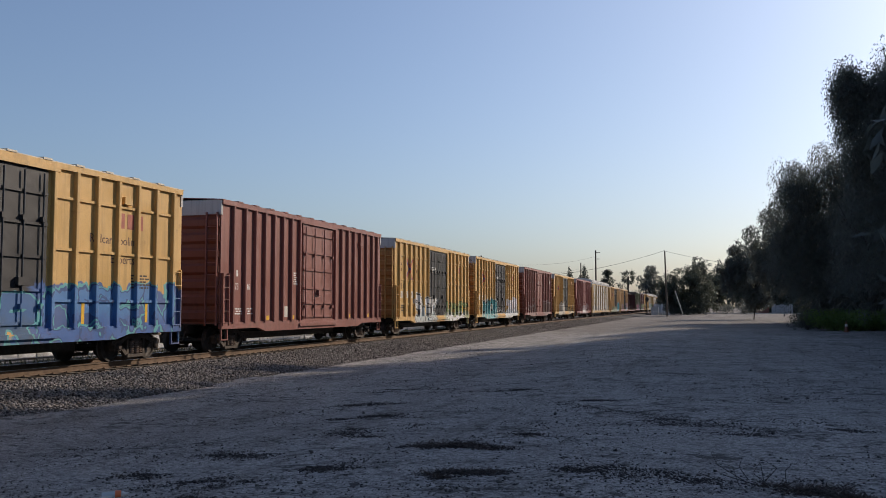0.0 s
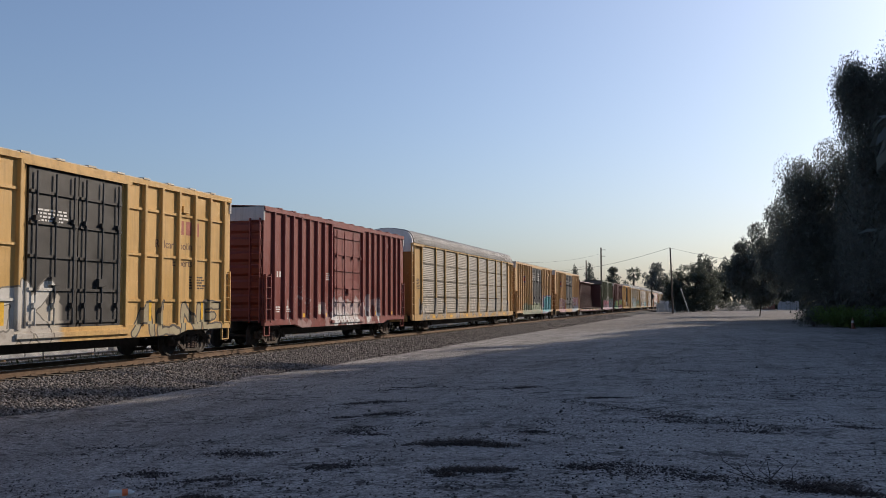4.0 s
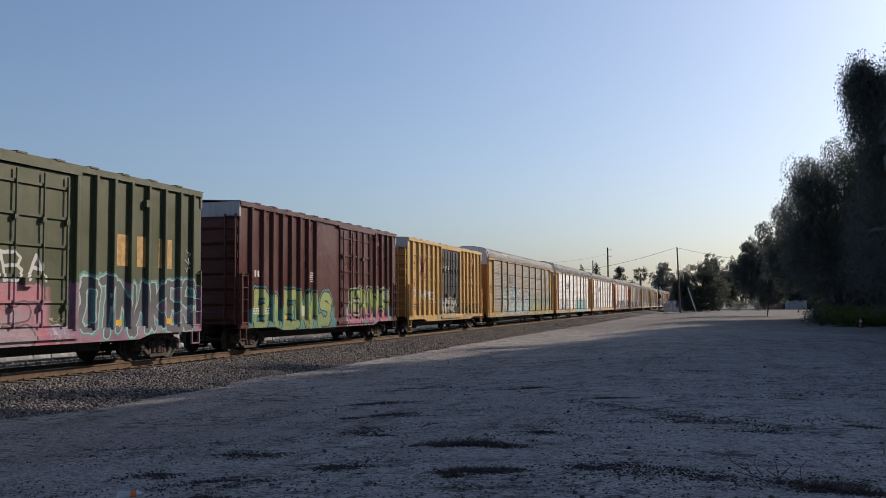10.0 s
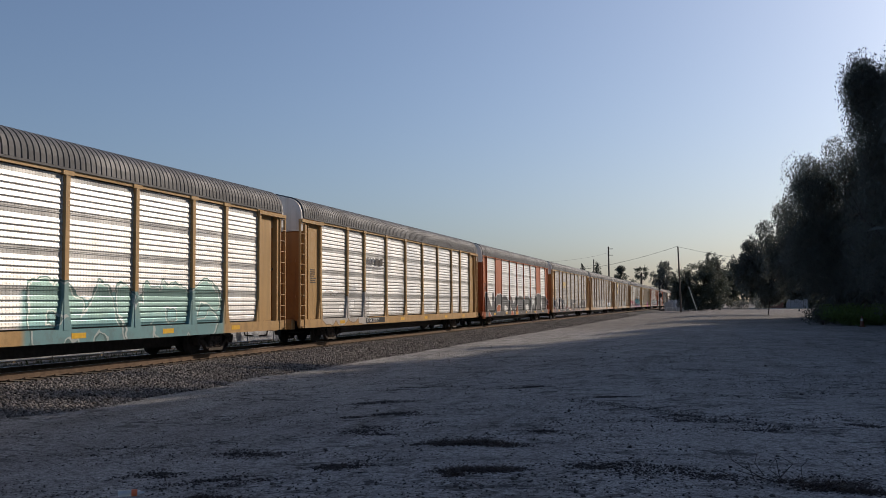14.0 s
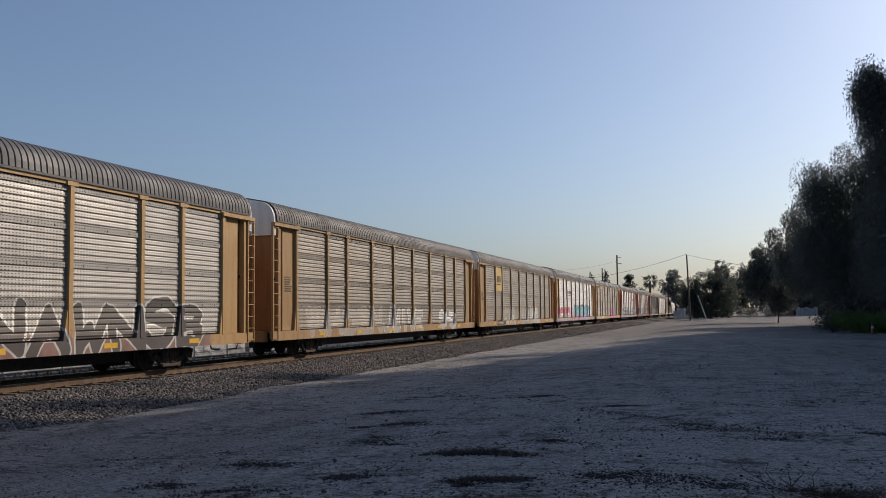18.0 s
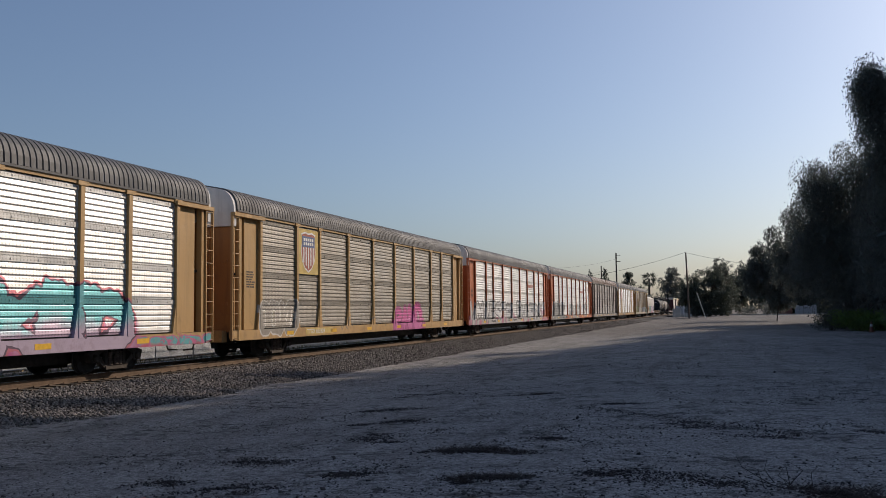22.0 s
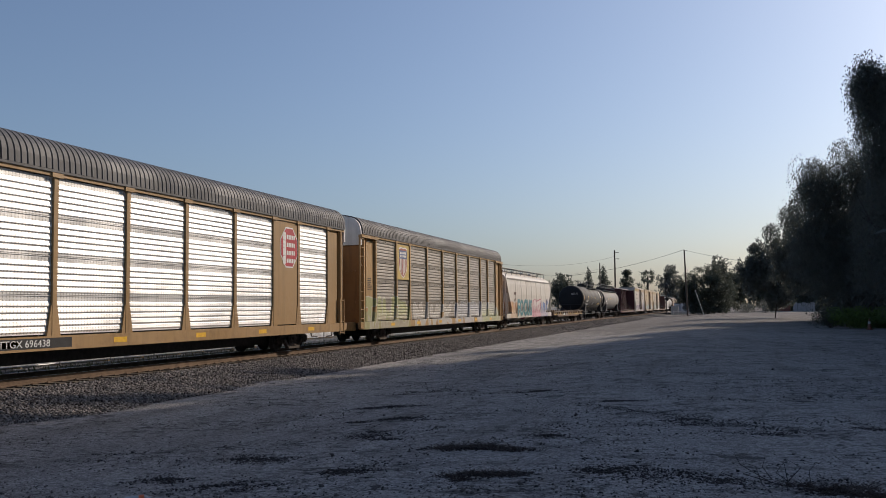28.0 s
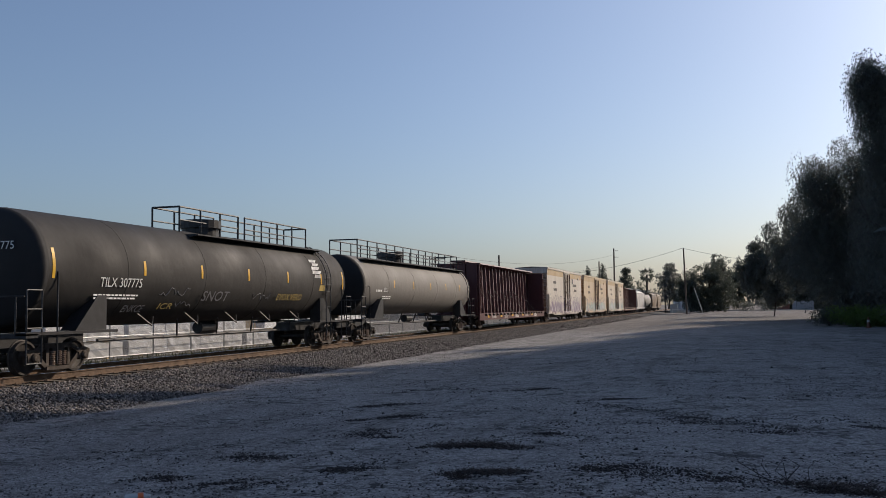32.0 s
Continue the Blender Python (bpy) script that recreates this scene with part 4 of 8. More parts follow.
def hopper(s0, length, rgb, label, height=4.55, tags=(), extra=None, cages=True):
    """A round-sided covered grain hopper with sloped ends, end platforms and a roof walk."""
    car = start_car("hopper_car", s0, label, "hopper car")
    P = car_paint("hopper_paint", car, rgb, 0.18, 0.45, tags=tags)
    EAVE = car_paint("eave_paint", car, tuple(c * 0.45 for c in rgb), 0.2, 0.5)
    y0, y1 = 1.6, length - 1.6
    prof = [(0.9, 0.95), (1.45, 1.0), (1.55, 1.7), (1.58, 2.6), (1.55, 3.4), (1.50, height - 0.75), (1.28, height - 0.5), (0.62, height - 0.12), (0.0, height - 0.06)]
    ring = prof + [(-x, z) for x, z in prof[-2::-1]]
    bm = bmesh.new()
    # the body narrows at its ends: low down it starts further in
    lo = [bm.verts.new((x, 0.32 + max(0.0, (3.05 - z)) * 1.05, z)) for x, z in ring]
    hi = [bm.verts.new((x, length - 0.32 - max(0.0, (3.05 - z)) * 1.05, z)) for x, z in ring]
    m = len(ring)
    for i in range(m - 1):
        bm.faces.new((lo[i], lo[i + 1], hi[i + 1], hi[i]))
    bm.faces.new((lo[-1], lo[0], hi[0], hi[-1]))
    bm.faces.new(lo[::-1]), bm.faces.new(hi)
    body = part("body", bm, P, car, smooth=False)
    for s in (-1, 1):
        boxpart("side_sill", P, car, *sorted((s * 1.42, s * 1.56)), 0.1, length - 0.1, 0.78, 1.12)
        boxpart("eave_band", EAVE, car, *sorted((s * 1.46, s * 1.55)), 0.75, length - 0.75, height - 0.80, height - 0.70)
        for k in range(7):
            yy = 3.2 + (length - 6.4) * k / 6
            bm = bmesh.new()
            pr = [p for p in prof[1:6]]
            prism(bm, [(s * (x + 0.012), z) for x, z in pr] + [(s * (x - 0.05), z) for x, z in pr[::-1]], 1, yy - 0.015, yy + 0.015)
            part("weld_seam", bm, P, car)
        for y, f in ((0.10, 1), (length - 0.10, -1)):
            bm = bmesh.new()
            prism(bm, [(y, 1.1), (y + f * 0.07, 1.1), (y + f * 0.07, height - 0.75), (y + f * 0.35, height - 0.42), (y + f * 0.28, height - 0.38), (y, height - 0.72)][::f], 0, s * 1.46 - 0.04, s * 1.46 + 0.04)
            part("end_post", bm, P, car)
        ladder("ladder", P, car, 1.46 if s > 0 else -1.56, 0.2, 0.8, 2.6, 0.45)
        ladder("ladder", P, car, 1.46 if s > 0 else -1.56, length - 0.65, 0.8, 3.9, 0.45)
    bm = bmesh.new()
    for s in (-1, 1):
        box(bm, s * 0.75 - 0.3, s * 0.75 + 0.3, 0.4, length - 0.4, height + 0.10, height + 0.125)
        for k in range(11):
            yy = 0.9 + (length - 1.8) * k / 10
            rod(bm, (s * 1.02, yy, height - 0.36), (s * 1.05, yy, height + 0.11), 0.022, 5)
            rod(bm, (s * 0.45, yy, height - 0.15), (s * 0.45, yy, height + 0.11), 0.022, 5)
    part("roof_walk", bm, GALVANISED, car, "grated steel roof walk")
    for k in range(5):
        bm = bmesh.new()
        yy = 2.2 + (length - 4.4) * k / 4
        box(bm, -0.28, 0.28, yy - 1.2, yy + 1.2, height - 0.08, height + 0.07)
        part("hatch_cover", bm, P, car)
    for k in range(4):
        yy = 4.2 + (length - 8.4) * k / 3
        bm = bmesh.new()
        vs = [[bm.verts.new((x, yy + y, z)) for x, y in ((-w, -d), (w, -d), (w, d), (-w, d))] for w, d, z in ((1.25, 1.5, 1.05), (0.4, 0.35, 0.42))]
        for i in range(4):
            bm.faces.new((vs[0][i], vs[0][(i + 1) % 4], vs[1][(i + 1) % 4], vs[1][i]))
        bm.faces.new(vs[1]), bm.faces.new(vs[0][::-1])
        chute = part("chute", bm, P, car)
        bm = bmesh.new()
        box(bm, -0.6, 0.6, yy - 0.4, yy + 0.4, 0.34, 0.42)
        part("gate", bm, STEEL, chute)
    for y, f in ((0.1, 1), (length - 0.1, -1)):
        boxpart("end_platform", P, car, -1.41, 1.41, *sorted((y, y + f * 1.3)), 1.02, 1.10)
        boxpart("centre_sill", STEEL, car, -0.25, 0.25, *sorted((y, y + f * 3.0)), 0.62, 1.0)
        for q in (-1.2, 1.2):
            bm = bmesh.new()
            rod(bm, (q, y + f * 0.1, 1.1), (q, y + f * 1.2, 3.0), 0.05)
            part("end_brace", bm, P, car)
        for z in (1.6, 2.1):
            bm = bmesh.new()
            rod(bm, (-1.42, y + f * 0.05, z), (1.42, y + f * 0.05, z), 0.02)
            part("hand_rail", bm, P, car)
    if extra:
        extra(car, 1.56)
    finish_car(car, s0, length, 1.75)
    return car


def flatcar(s0, length, label):
    car = start_car("flatcar", s0, label, "flatcar")
    P = car_paint("flatcar_paint", car, (0.17, 0.105, 0.055), 0.9, 0.8)
    Y = car_paint("flatcar_yellow", car, (0.40, 0.26, 0.075), 0.7, 0.8)
    for ya, w in ((0.1, 1.4), (3.2, 1.2), (8.8, 1.6), (10.9, 1.0), (12.6, 1.9), (14.9, 1.2), (16.4, 2.0)):
        boxpart("yellow_paint", Y, car, SIDE, SIDE + 0.003, ya, ya + w, 0.82, 1.10, "patch of old yellow paint")
    # added dark box: hides the white stacks beyond, in place of shade
    boxpart("centre_sill", STEEL, car, -0.6, 0.6, length * 0.2, length * 0.8, 0.30, 0.66)
    deckm = plain("weathered_deck", (0.16, 0.11, 0.075), 0.9, 0, 4, 0.4, 0.6)
    for s in (-1, 1):
        bm = bmesh.new()
        prism(bm, [(0.05, 0.80), (2.2, 0.80), (2.9, 0.66), (length - 2.9, 0.66), (length - 2.2, 0.80), (length - 0.05, 0.80), (length - 0.05, 1.12), (0.05, 1.12)], 0, *sorted((s * SIDE, s * (SIDE - 0.12))))
        part("side_sill", bm, P, car)
        bm = bmesh.new()
        n = 15
        for k in range(n):
            y = 0.6 + (length - 1.2) * k / (n - 1)
            box(bm, *sorted((s * SIDE, s * (SIDE + 0.09))), y - 0.06, y + 0.06, 0.92, 1.12)
        part("stake_pocket", bm, P, car)
        boxpart("rub_rail", deckm, car, *sorted((s * (SIDE - 0.05), s * (SIDE + 0.10))), 0.05, length - 0.05, 1.122, 1.19)
    n = 62
    plank = shared("deck_plank", lambda bm: box(bm, -SIDE + 0.06, SIDE - 0.06, 0.01, (length - 0.1) / n - 0.01, 1.10, 1.165), deckm)
    for k in range(n):
        part("plank", plank, deckm, car, at=(0, 0.05 + (length - 0.1) * k / n, 0.004 * (k % 3)))
    rnd = random.Random(5)
    for k in range(26):
        y = 0.5 + (length - 1) * k / 25
        bm = bmesh.new()
        w = rnd.uniform(0.1, 0.35)
        box(bm, SIDE - 0.5, SIDE - 0.5 + w, y, y + rnd.uniform(0.15, 0.5), 1.17, 1.17 + rnd.uniform(0.05, 0.16))
        part("deck_fitting", bm, P, car)
    bm = bmesh.new()
    box(bm, -0.3, 0.3, 0.1, length - 0.1, 0.6, 1.1)
    for q in range(9):
        yy = length * (q + 0.5) / 9
        box(bm, -SIDE + 0.12, SIDE - 0.12, yy - 0.05, yy + 0.05, 0.82, 1.1)
    part("underframe", bm, STEEL, car)
    for q in range(3):
        yy = 1.0 + q * 6.5
        boxpart("reflector", YELLOW, car, SIDE, SIDE + 0.004, yy, yy + 0.6, 0.82, 0.95, "yellow reflective strip")
    words("lettering", "97818", 0.28, WHITE, car, SIDE + 0.004, 7.4, 0.80, label="white car number")
    boxpart("number_panel", BLACK, car, SIDE, SIDE + 0.003, 5.4, 8.6, 0.76, 1.06, "black number panel")
    boxpart("sign_writing", WHITE, car, SIDE + 0.003, SIDE + 0.006, 5.6, 6.6, 0.82, 1.0)
    finish_car(car, s0, length, 1.9)
    return car


def tank_car(s0, length, rgb, label, radius=1.5, centre=2.62, walk_all=False, extra=None, head_rgb=(0.008, 0.008, 0.009), deck=(0.40, 0.87), dome=0.22, rail_x=0.5):
    """A long tank on two stub sills with a dome platform, rails and a side ladder."""
    car = start_car("tank_car", s0, label, "tank car")
    P = car_paint("tank_paint", car, rgb, 0.05, 0.3, 0.72)
    bm = bmesh.new()
    e = 0.42
    prof = [(e, 0.02)] + [(e + 0.36 - 0.36 * math.cos(a), radius * math.sin(a) ** 0.72) for a in (0.25, 0.5, 0.8, 1.1, 1.35)] + [(e + 0.42, radius), (length - e - 0.42, radius)]
    prof += [(length - q, r) for q, r in prof[-3::-1]]
    lathe(bm, prof, 1, 40, (0, 0, centre))
    tank = part("tank", bm, P, car, smooth=True)
    # both heads are near black, the shade of the camera-side end painted in
    H = car_paint("shaded_head_paint", car, head_rgb, 0.02, 0.3, 0.8)
    for f in (0, 1):
        bm = bmesh.new()
        half = [(q - 0.006, r + 0.004) for q, r in prof[:7]]
        half = [(length - q, r) for q, r in half] if f else half
        lathe(bm, half + [(half[-1][0], half[-1][1] - 0.05)], 1, 40, (0, 0, centre))
        part("head", bm, H, car, "tank head with shade in its colour", smooth=True)
    for k in range(1, 5):
        bm = bmesh.new()
        yy = length * k / 5
        lathe(bm, [(yy - 0.015, radius + 0.006), (yy + 0.015, radius + 0.006)], 1, 40, (0, 0, centre))
        part("weld_seam", bm, P, car, smooth=False)
    D = BLACK
    for y, f in ((0.0, 1), (length, -1)):
        bm = bmesh.new()
        box(bm, -0.3, 0.3, *sorted((y + f * 0.05, y + f * 3.6)), 0.66, 1.0)
        box(bm, -SIDE, SIDE, *sorted((y + f * 0.05, y + f * 0.45)), 0.92, 1.02)
        box(bm, -SIDE, -SIDE + 0.3, *sorted((y + f * 0.05, y + f * 3.4)), 0.98, 1.05)
        box(bm, SIDE - 0.3, SIDE, *sorted((y + f * 0.05, y + f * 3.4)), 0.98, 1.05)
        part("end_sill", bm, D, car)
        for s in (-1, 1):
            bm = bmesh.new()
            prism(bm, [(y + f * 1.9, 1.05), (y + f * 3.1, 1.05), (y + f * 3.1, 1.95), (y + f * 2.75, 1.95)][::f], 0, *sorted((s * 0.95, s * 1.42)))
            part("saddle", bm, D, car)
            bm = bmesh.new()
            x = s * (SIDE - 0.05)
            for yy, top in ((0.12, 2.05), (0.62, 2.05), (1.15, 2.5)):
                rod(bm, (x, y + f * yy, 0.3), (x, y + f * yy, top), 0.02)
            for z in (0.32, 1.15, 1.6, 2.05):
                rod(bm, (x, y + f * 0.12, z), (x, y + f * 0.62, z), 0.02)
            rod(bm, (x, y + f * 1.15, 2.5), (x - s * 0.25, y + f * 1.0, 2.7), 0.02)
            part("hand_rail", bm, D, car)
        bm = bmesh.new()
        rod(bm, (-SIDE + 0.1, y + f * 0.1, 1.9), (SIDE - 0.1, y + f * 0.1, 1.9), 0.02)
        for x in (-1.2, 0, 1.2):
            rod(bm, (x, y + f * 0.1, 1.0), (x, y + f * 0.1, 1.9), 0.02)
        part("end_rail", bm, D, car)
    top = centre + radius
    a, b = length * deck[0], length * deck[1]
    bm = bmesh.new()
    for s in (-1, 1):
        box(bm, s * 0.85 - 0.32, s * 0.85 + 0.32, a, b, top - 0.22, top - 0.18)
        for k in range(5):
            yy = a + (b - a) * k / 4
            prism(bm, [(s * 0.55, top - 0.35), (s * 1.15, top - 0.22), (s * 1.15, top - 0.18), (s * 0.55, top - 0.2)][::s], 1, yy - 0.03, yy + 0.03)
    part("platform", bm, D, car)
    bm = bmesh.new()
    for s in (-1, 1):
        x = s * rail_x
        secs = [(a, a + (b - a) * 0.40), (a + (b - a) * 0.45, b)] if not walk_all else [(a, b)]
        for ya, yb in secs:
            m = max(2, round((yb - ya) / 1.3) + 1)
            for k in range(m):
                yy = ya + (yb - ya) * k / (m - 1)
                rod(bm, (x, yy, top - 0.2), (x, yy, top + 0.72), 0.032)
            rod(bm, (x, ya, top + 0.72), (x, yb, top + 0.72), 0.032)
            rod(bm, (x, ya, top + 0.30), (x, yb, top + 0.30), 0.026)
    for yy in (a, b):
        rod(bm, (-rail_x, yy, top + 0.72), (rail_x, yy, top + 0.72), 0.032)
    part("safety_rail", bm, D, car, "black tube railing")
    bm = bmesh.new()
    lathe(bm, [(top - 0.2, 0.62), (top + 0.16, 0.62), (top + 0.17, 0.70), (top + 0.44, 0.70), (top + 0.46, 0.6)], 2, 20, (0, (a + (b - a) * dome), 0))
    part("dome", bm, D, car, "round valve housing")
    # bent side ladder
    bm = bmesh.new()
    yl = b - 0.25
    arc = [(math.cos(q) * (radius + 0.08), centre + math.sin(q) * (radius + 0.08)) for q in [-0.25 + 0.18 * k for k in range(9)]]
    pts = [(SIDE, 0.45), (SIDE, 1.6)] + arc
    for dy in (0, 0.42):
        for p, q in zip(pts, pts[1:]):
            rod(bm, (p[0], yl + dy, p[1]), (q[0], yl + dy, q[1]), 0.022, 5)
    for p in pts:
        rod(bm, (p[0], yl, p[1]), (p[0], yl + 0.42, p[1]), 0.016, 5)
    part("ladder", bm, D, car, "black curved ladder")
    bm = bmesh.new()
    rod(bm, (0.2, length * 0.22, 0.72), (0.2, length * 0.78, 0.72), 0.05)
    for k in range(3):
        yy = length * (0.38 + 0.12 * k)
        rod(bm, (0.9, yy - 0.3, 1.25), (0.5, yy + 0.3, 0.75), 0.03)
    lathe(bm, [(length * 0.48, 0.2), (length * 0.53, 0.2)], 1, 12, (0.2, 0, 0.95))
    part("brake_rigging", bm, D, car)
    for k in range(5):
        yy = length * (0.235 + 0.15 * k)
        bm = bmesh.new()
        for i in range(3):
            q0, q1 = 0.20 - 0.09 * i, 0.20 - 0.09 * (i + 1)
            ring = [bm.verts.new((math.cos(q) * (radius + 0.008), yy + d, centre + math.sin(q) * (radius + 0.008))) for q, d in ((q0, 0), (q0, 0.1), (q1, 0.1), (q1, 0))]
            bm.faces.new(ring)
        part("reflector", bm, YELLOW, car, "yellow reflective strip")
    if extra:
        extra(car, radius, centre)
    finish_car(car, s0, length, 1.75)
    return car


# ---- painted marks on the cars ----
MARK_RED = plain("faded_red_mark", (0.34, 0.10, 0.07), 0.6, 0, 7, 0.2)
MARK_BLUE = plain("faded_blue_mark", (0.10, 0.14, 0.27), 0.6, 0, 7, 0.2)
MARK_BROWN = plain("brown_lettering", (0.10, 0.05, 0.035), 0.6, 0, 9, 0.2)
MARK_GREY = plain("grey_stencil", (0.22, 0.22, 0.23), 0.6, 0, 7, 0.25)
MARK_YEL = plain("yellow_panel", (0.55, 0.40, 0.12), 0.6, 0, 3, 0.2)
MARK_PALE = plain("pale_panel", (0.55, 0.53, 0.48), 0.6, 0, 4, 0.15)
OCT_RED = plain("octagon_red", (0.42, 0.04, 0.05), 0.5, 0, 3, 0.12)


def patch(name, material, car, x, pts, label=""):
    """A flat painted shape on a side, from (y, z) corners."""
    bm = bmesh.new()
    prism(bm, pts, 0, x, x + 0.003)
    return part(name, bm, material, car, label)


def oblong(name, material, car, x, y0, y1, z0, z1, label=""):
    return patch(name, material, car, x, [(y0, z0), (y1, z0), (y1, z1), (y0, z1)], label)


def letter_bars(name, material, car, x, y, z, w, h, n, gap=0.25, slant=0.0):
    """Plain blocks of the size and colour of letters."""
    step = w / n
    for k in range(n):
        a, b = y + k * step, y + (k + 1 - gap) * step
        patch(name, material, car, x, [(a, z), (b, z), (b + slant, z + h), (a + slant, z + h)])


def small_print(car, x, y, z, w, rows, material=WHITE, seed=1):
    r = random.Random(seed)
    bm = bmesh.new()
    for k in range(rows):
        a = y
        while a < y + w * r.uniform(0.7, 1.0):
            b = a + r.uniform(0.06, 0.22)
            box(bm, x, x + 0.003, a, b, z - 0.085 * k - 0.045, z - 0.085 * k)
            a = b + 0.04
    return part("stencil_lines", bm, material, car, "lines of small stencilled print")


FACE = SIDE - 0.058     # the sheet of a boxcar's side
RIBF = SIDE + 0.042     # the faces of its ribs


def yellow_marks(number=None, logo=True, cross=True):
    def marks(car, side):
        if cross:
            words("lettering", "next\nload", 0.30, MARK_BROWN, car, FACE, 0.80, 3.78, label="brown painted words", squeeze=0.85)
            words("lettering", "any\nroad", 0.30, MARK_BROWN, car, FACE, 3.50, 3.78, label="brown painted words", squeeze=0.85)
        if number:
            a, b, c = number
            words("lettering", "FB  OX", 0.42, MARK_BROWN, car, FACE, 0.80, 2.52, label="brown car initials", squeeze=0.95)
            for t, y in ((a, 0.78), (b, 1.74), (c, 2.58)):
                oblong("number_patch", MARK_PALE, car, FACE, y - 0.06, y + 0.56, 2.02, 2.40)
                words("lettering", t, 0.36, INK, car, FACE + 0.005, y, 2.08, label="black car number")
        if logo:
            letter_bars("logo_bar", MARK_RED, car, FACE, 12.65, 3.72, 1.3, 0.42, 3, 0.3)
            words("lettering", "Railcar Pooling", 0.34, MARK_BROWN, car, FACE, 11.45, 3.26, label="brown painted words", squeeze=1.05)
            words("lettering", "Experts", 0.34, MARK_BROWN, car, FACE, 12.35, 2.74, label="brown painted words", squeeze=1.05)
        small_print(car, FACE, 0.85, 1.62, 1.3, 4, INK, 4)
        small_print(car, FACE, 13.3, 2.45, 0.9, 5, INK, 6)
        small_print(car, SIDE - 0.008, 6.5, 3.9, 1.1, 4, WHITE, 8)
        for y in (2.75, 5.45, 11.2, 14.0):
            oblong("reflector", YELLOW, car, FACE, y, y + 0.12, 1.1, 1.65, "yellow reflective strip")
    return marks


def brown_marks(number, n=2, rows=6, seed=1):
    def marks(car, side):
        letter_bars("mark_bar", WHITE, car, FACE, 0.85, 2.60, 0.22 * n, 0.22, n, 0.45)
        for t, y in zip(number, (0.84, 1.68)):
            words("lettering", t, 0.33, WHITE, car, FACE, y, 2.14, label="white car number", squeeze=0.8)
        small_print(car, FACE, 0.95, 1.5, 0.5, 3, WHITE, seed)
        small_print(car, FACE, 1.72, 1.5, 0.5, 3, WHITE, seed + 1)
        small_print(car, FACE, 5.5, 2.9, 0.45, rows, WHITE, seed + 2)
        oblong("placard", MARK_PALE, car, FACE, 4.7, 5.15, 1.16, 1.57)
        for y in (3.3, 5.45, 11.4, 13.8):
            oblong("reflector", YELLOW, car, FACE, y, y + 0.3, 1.06, 1.22, "yellow reflective strip")
    return marks


def slogan_marks(car):
    """Words on a long yellow boxcar: a slogan, a faint emblem as bars, a notice on the door."""
    words("lettering", "Railcar Pooling Experts", 0.50, MARK_BROWN, car, FACE, 12.92, 3.26, label="brown painted slogan", squeeze=0.84)
    letter_bars("logo_bar", plain("faded_red_paint", (0.33, 0.10, 0.07), 0.6), car, FACE, 14.5, 3.88, 1.8, 0.42, 3, 0.25)
    words("lettering", "CLOSE AND LOCK\nBOTH DOORS BEFORE\nMOVING CAR", 0.17, WHITE, car, SIDE - 0.006, 9.86, 4.20, label="white door notice", squeeze=0.85)


def olive_marks(car):
    letter_bars("logo_bar", plain("faded_orange_paint", (0.50, 0.30, 0.10), 0.6), car, FACE, 11.3, 2.68, 3.1, 0.86, 3, 0.35)
    r = random.Random(12)
    for y0, z0, w in ((14.75, 2.7, 0.6), (8.6, 3.0, 0.5), (6.2, 3.1, 1.5)):
        bm = bmesh.new()
        p = None
        for k in range(26):
            pt = (FACE + 0.006, y0 + w * (k % 9) / 9 + r.uniform(-0.06, 0.06), z0 + 0.26 * (k // 9) + r.uniform(-0.12, 0.12))
            if p and k % 9:
                rod(bm, p, pt, 0.012, 4)
            p = pt
        part("chalk_scrawl", bm, WHITE, car, "thin white sprayed tag")


def notice_marks(car):
    words("lettering", "SF", 0.42, MARK_PALE, car, FACE, 1.68, 2.29, label="pale car initials", squeeze=0.85)
    words("lettering", "889", 0.38, MARK_PALE, car, FACE, 1.68, 1.77, label="pale car number", squeeze=0.9)
    words("lettering", "CLOSE AND LOCK DOORS\nBEFORE MOVING CAR", 0.14, WHITE, car, SIDE - 0.006, 6.75, 3.95, label="white door notice", squeeze=0.8)
    bm = bmesh.new()
    lathe(bm, [(FACE - 0.01, 0.33), (FACE + 0.004, 0.33), (FACE + 0.005, 0.02)], 0, 24, (0, 14.3, 4.09))
    part("round_emblem", bm, MARK_PALE, car, "faded round emblem")


def on_end(car, text, y, z=4.72, size=0.24, material=INK, x=0.55):
    """Lettering on the end that faces the camera."""
    words("end_lettering", text, size, material, car, x, y, z, turn=(90, 0, 0), label="black end lettering")


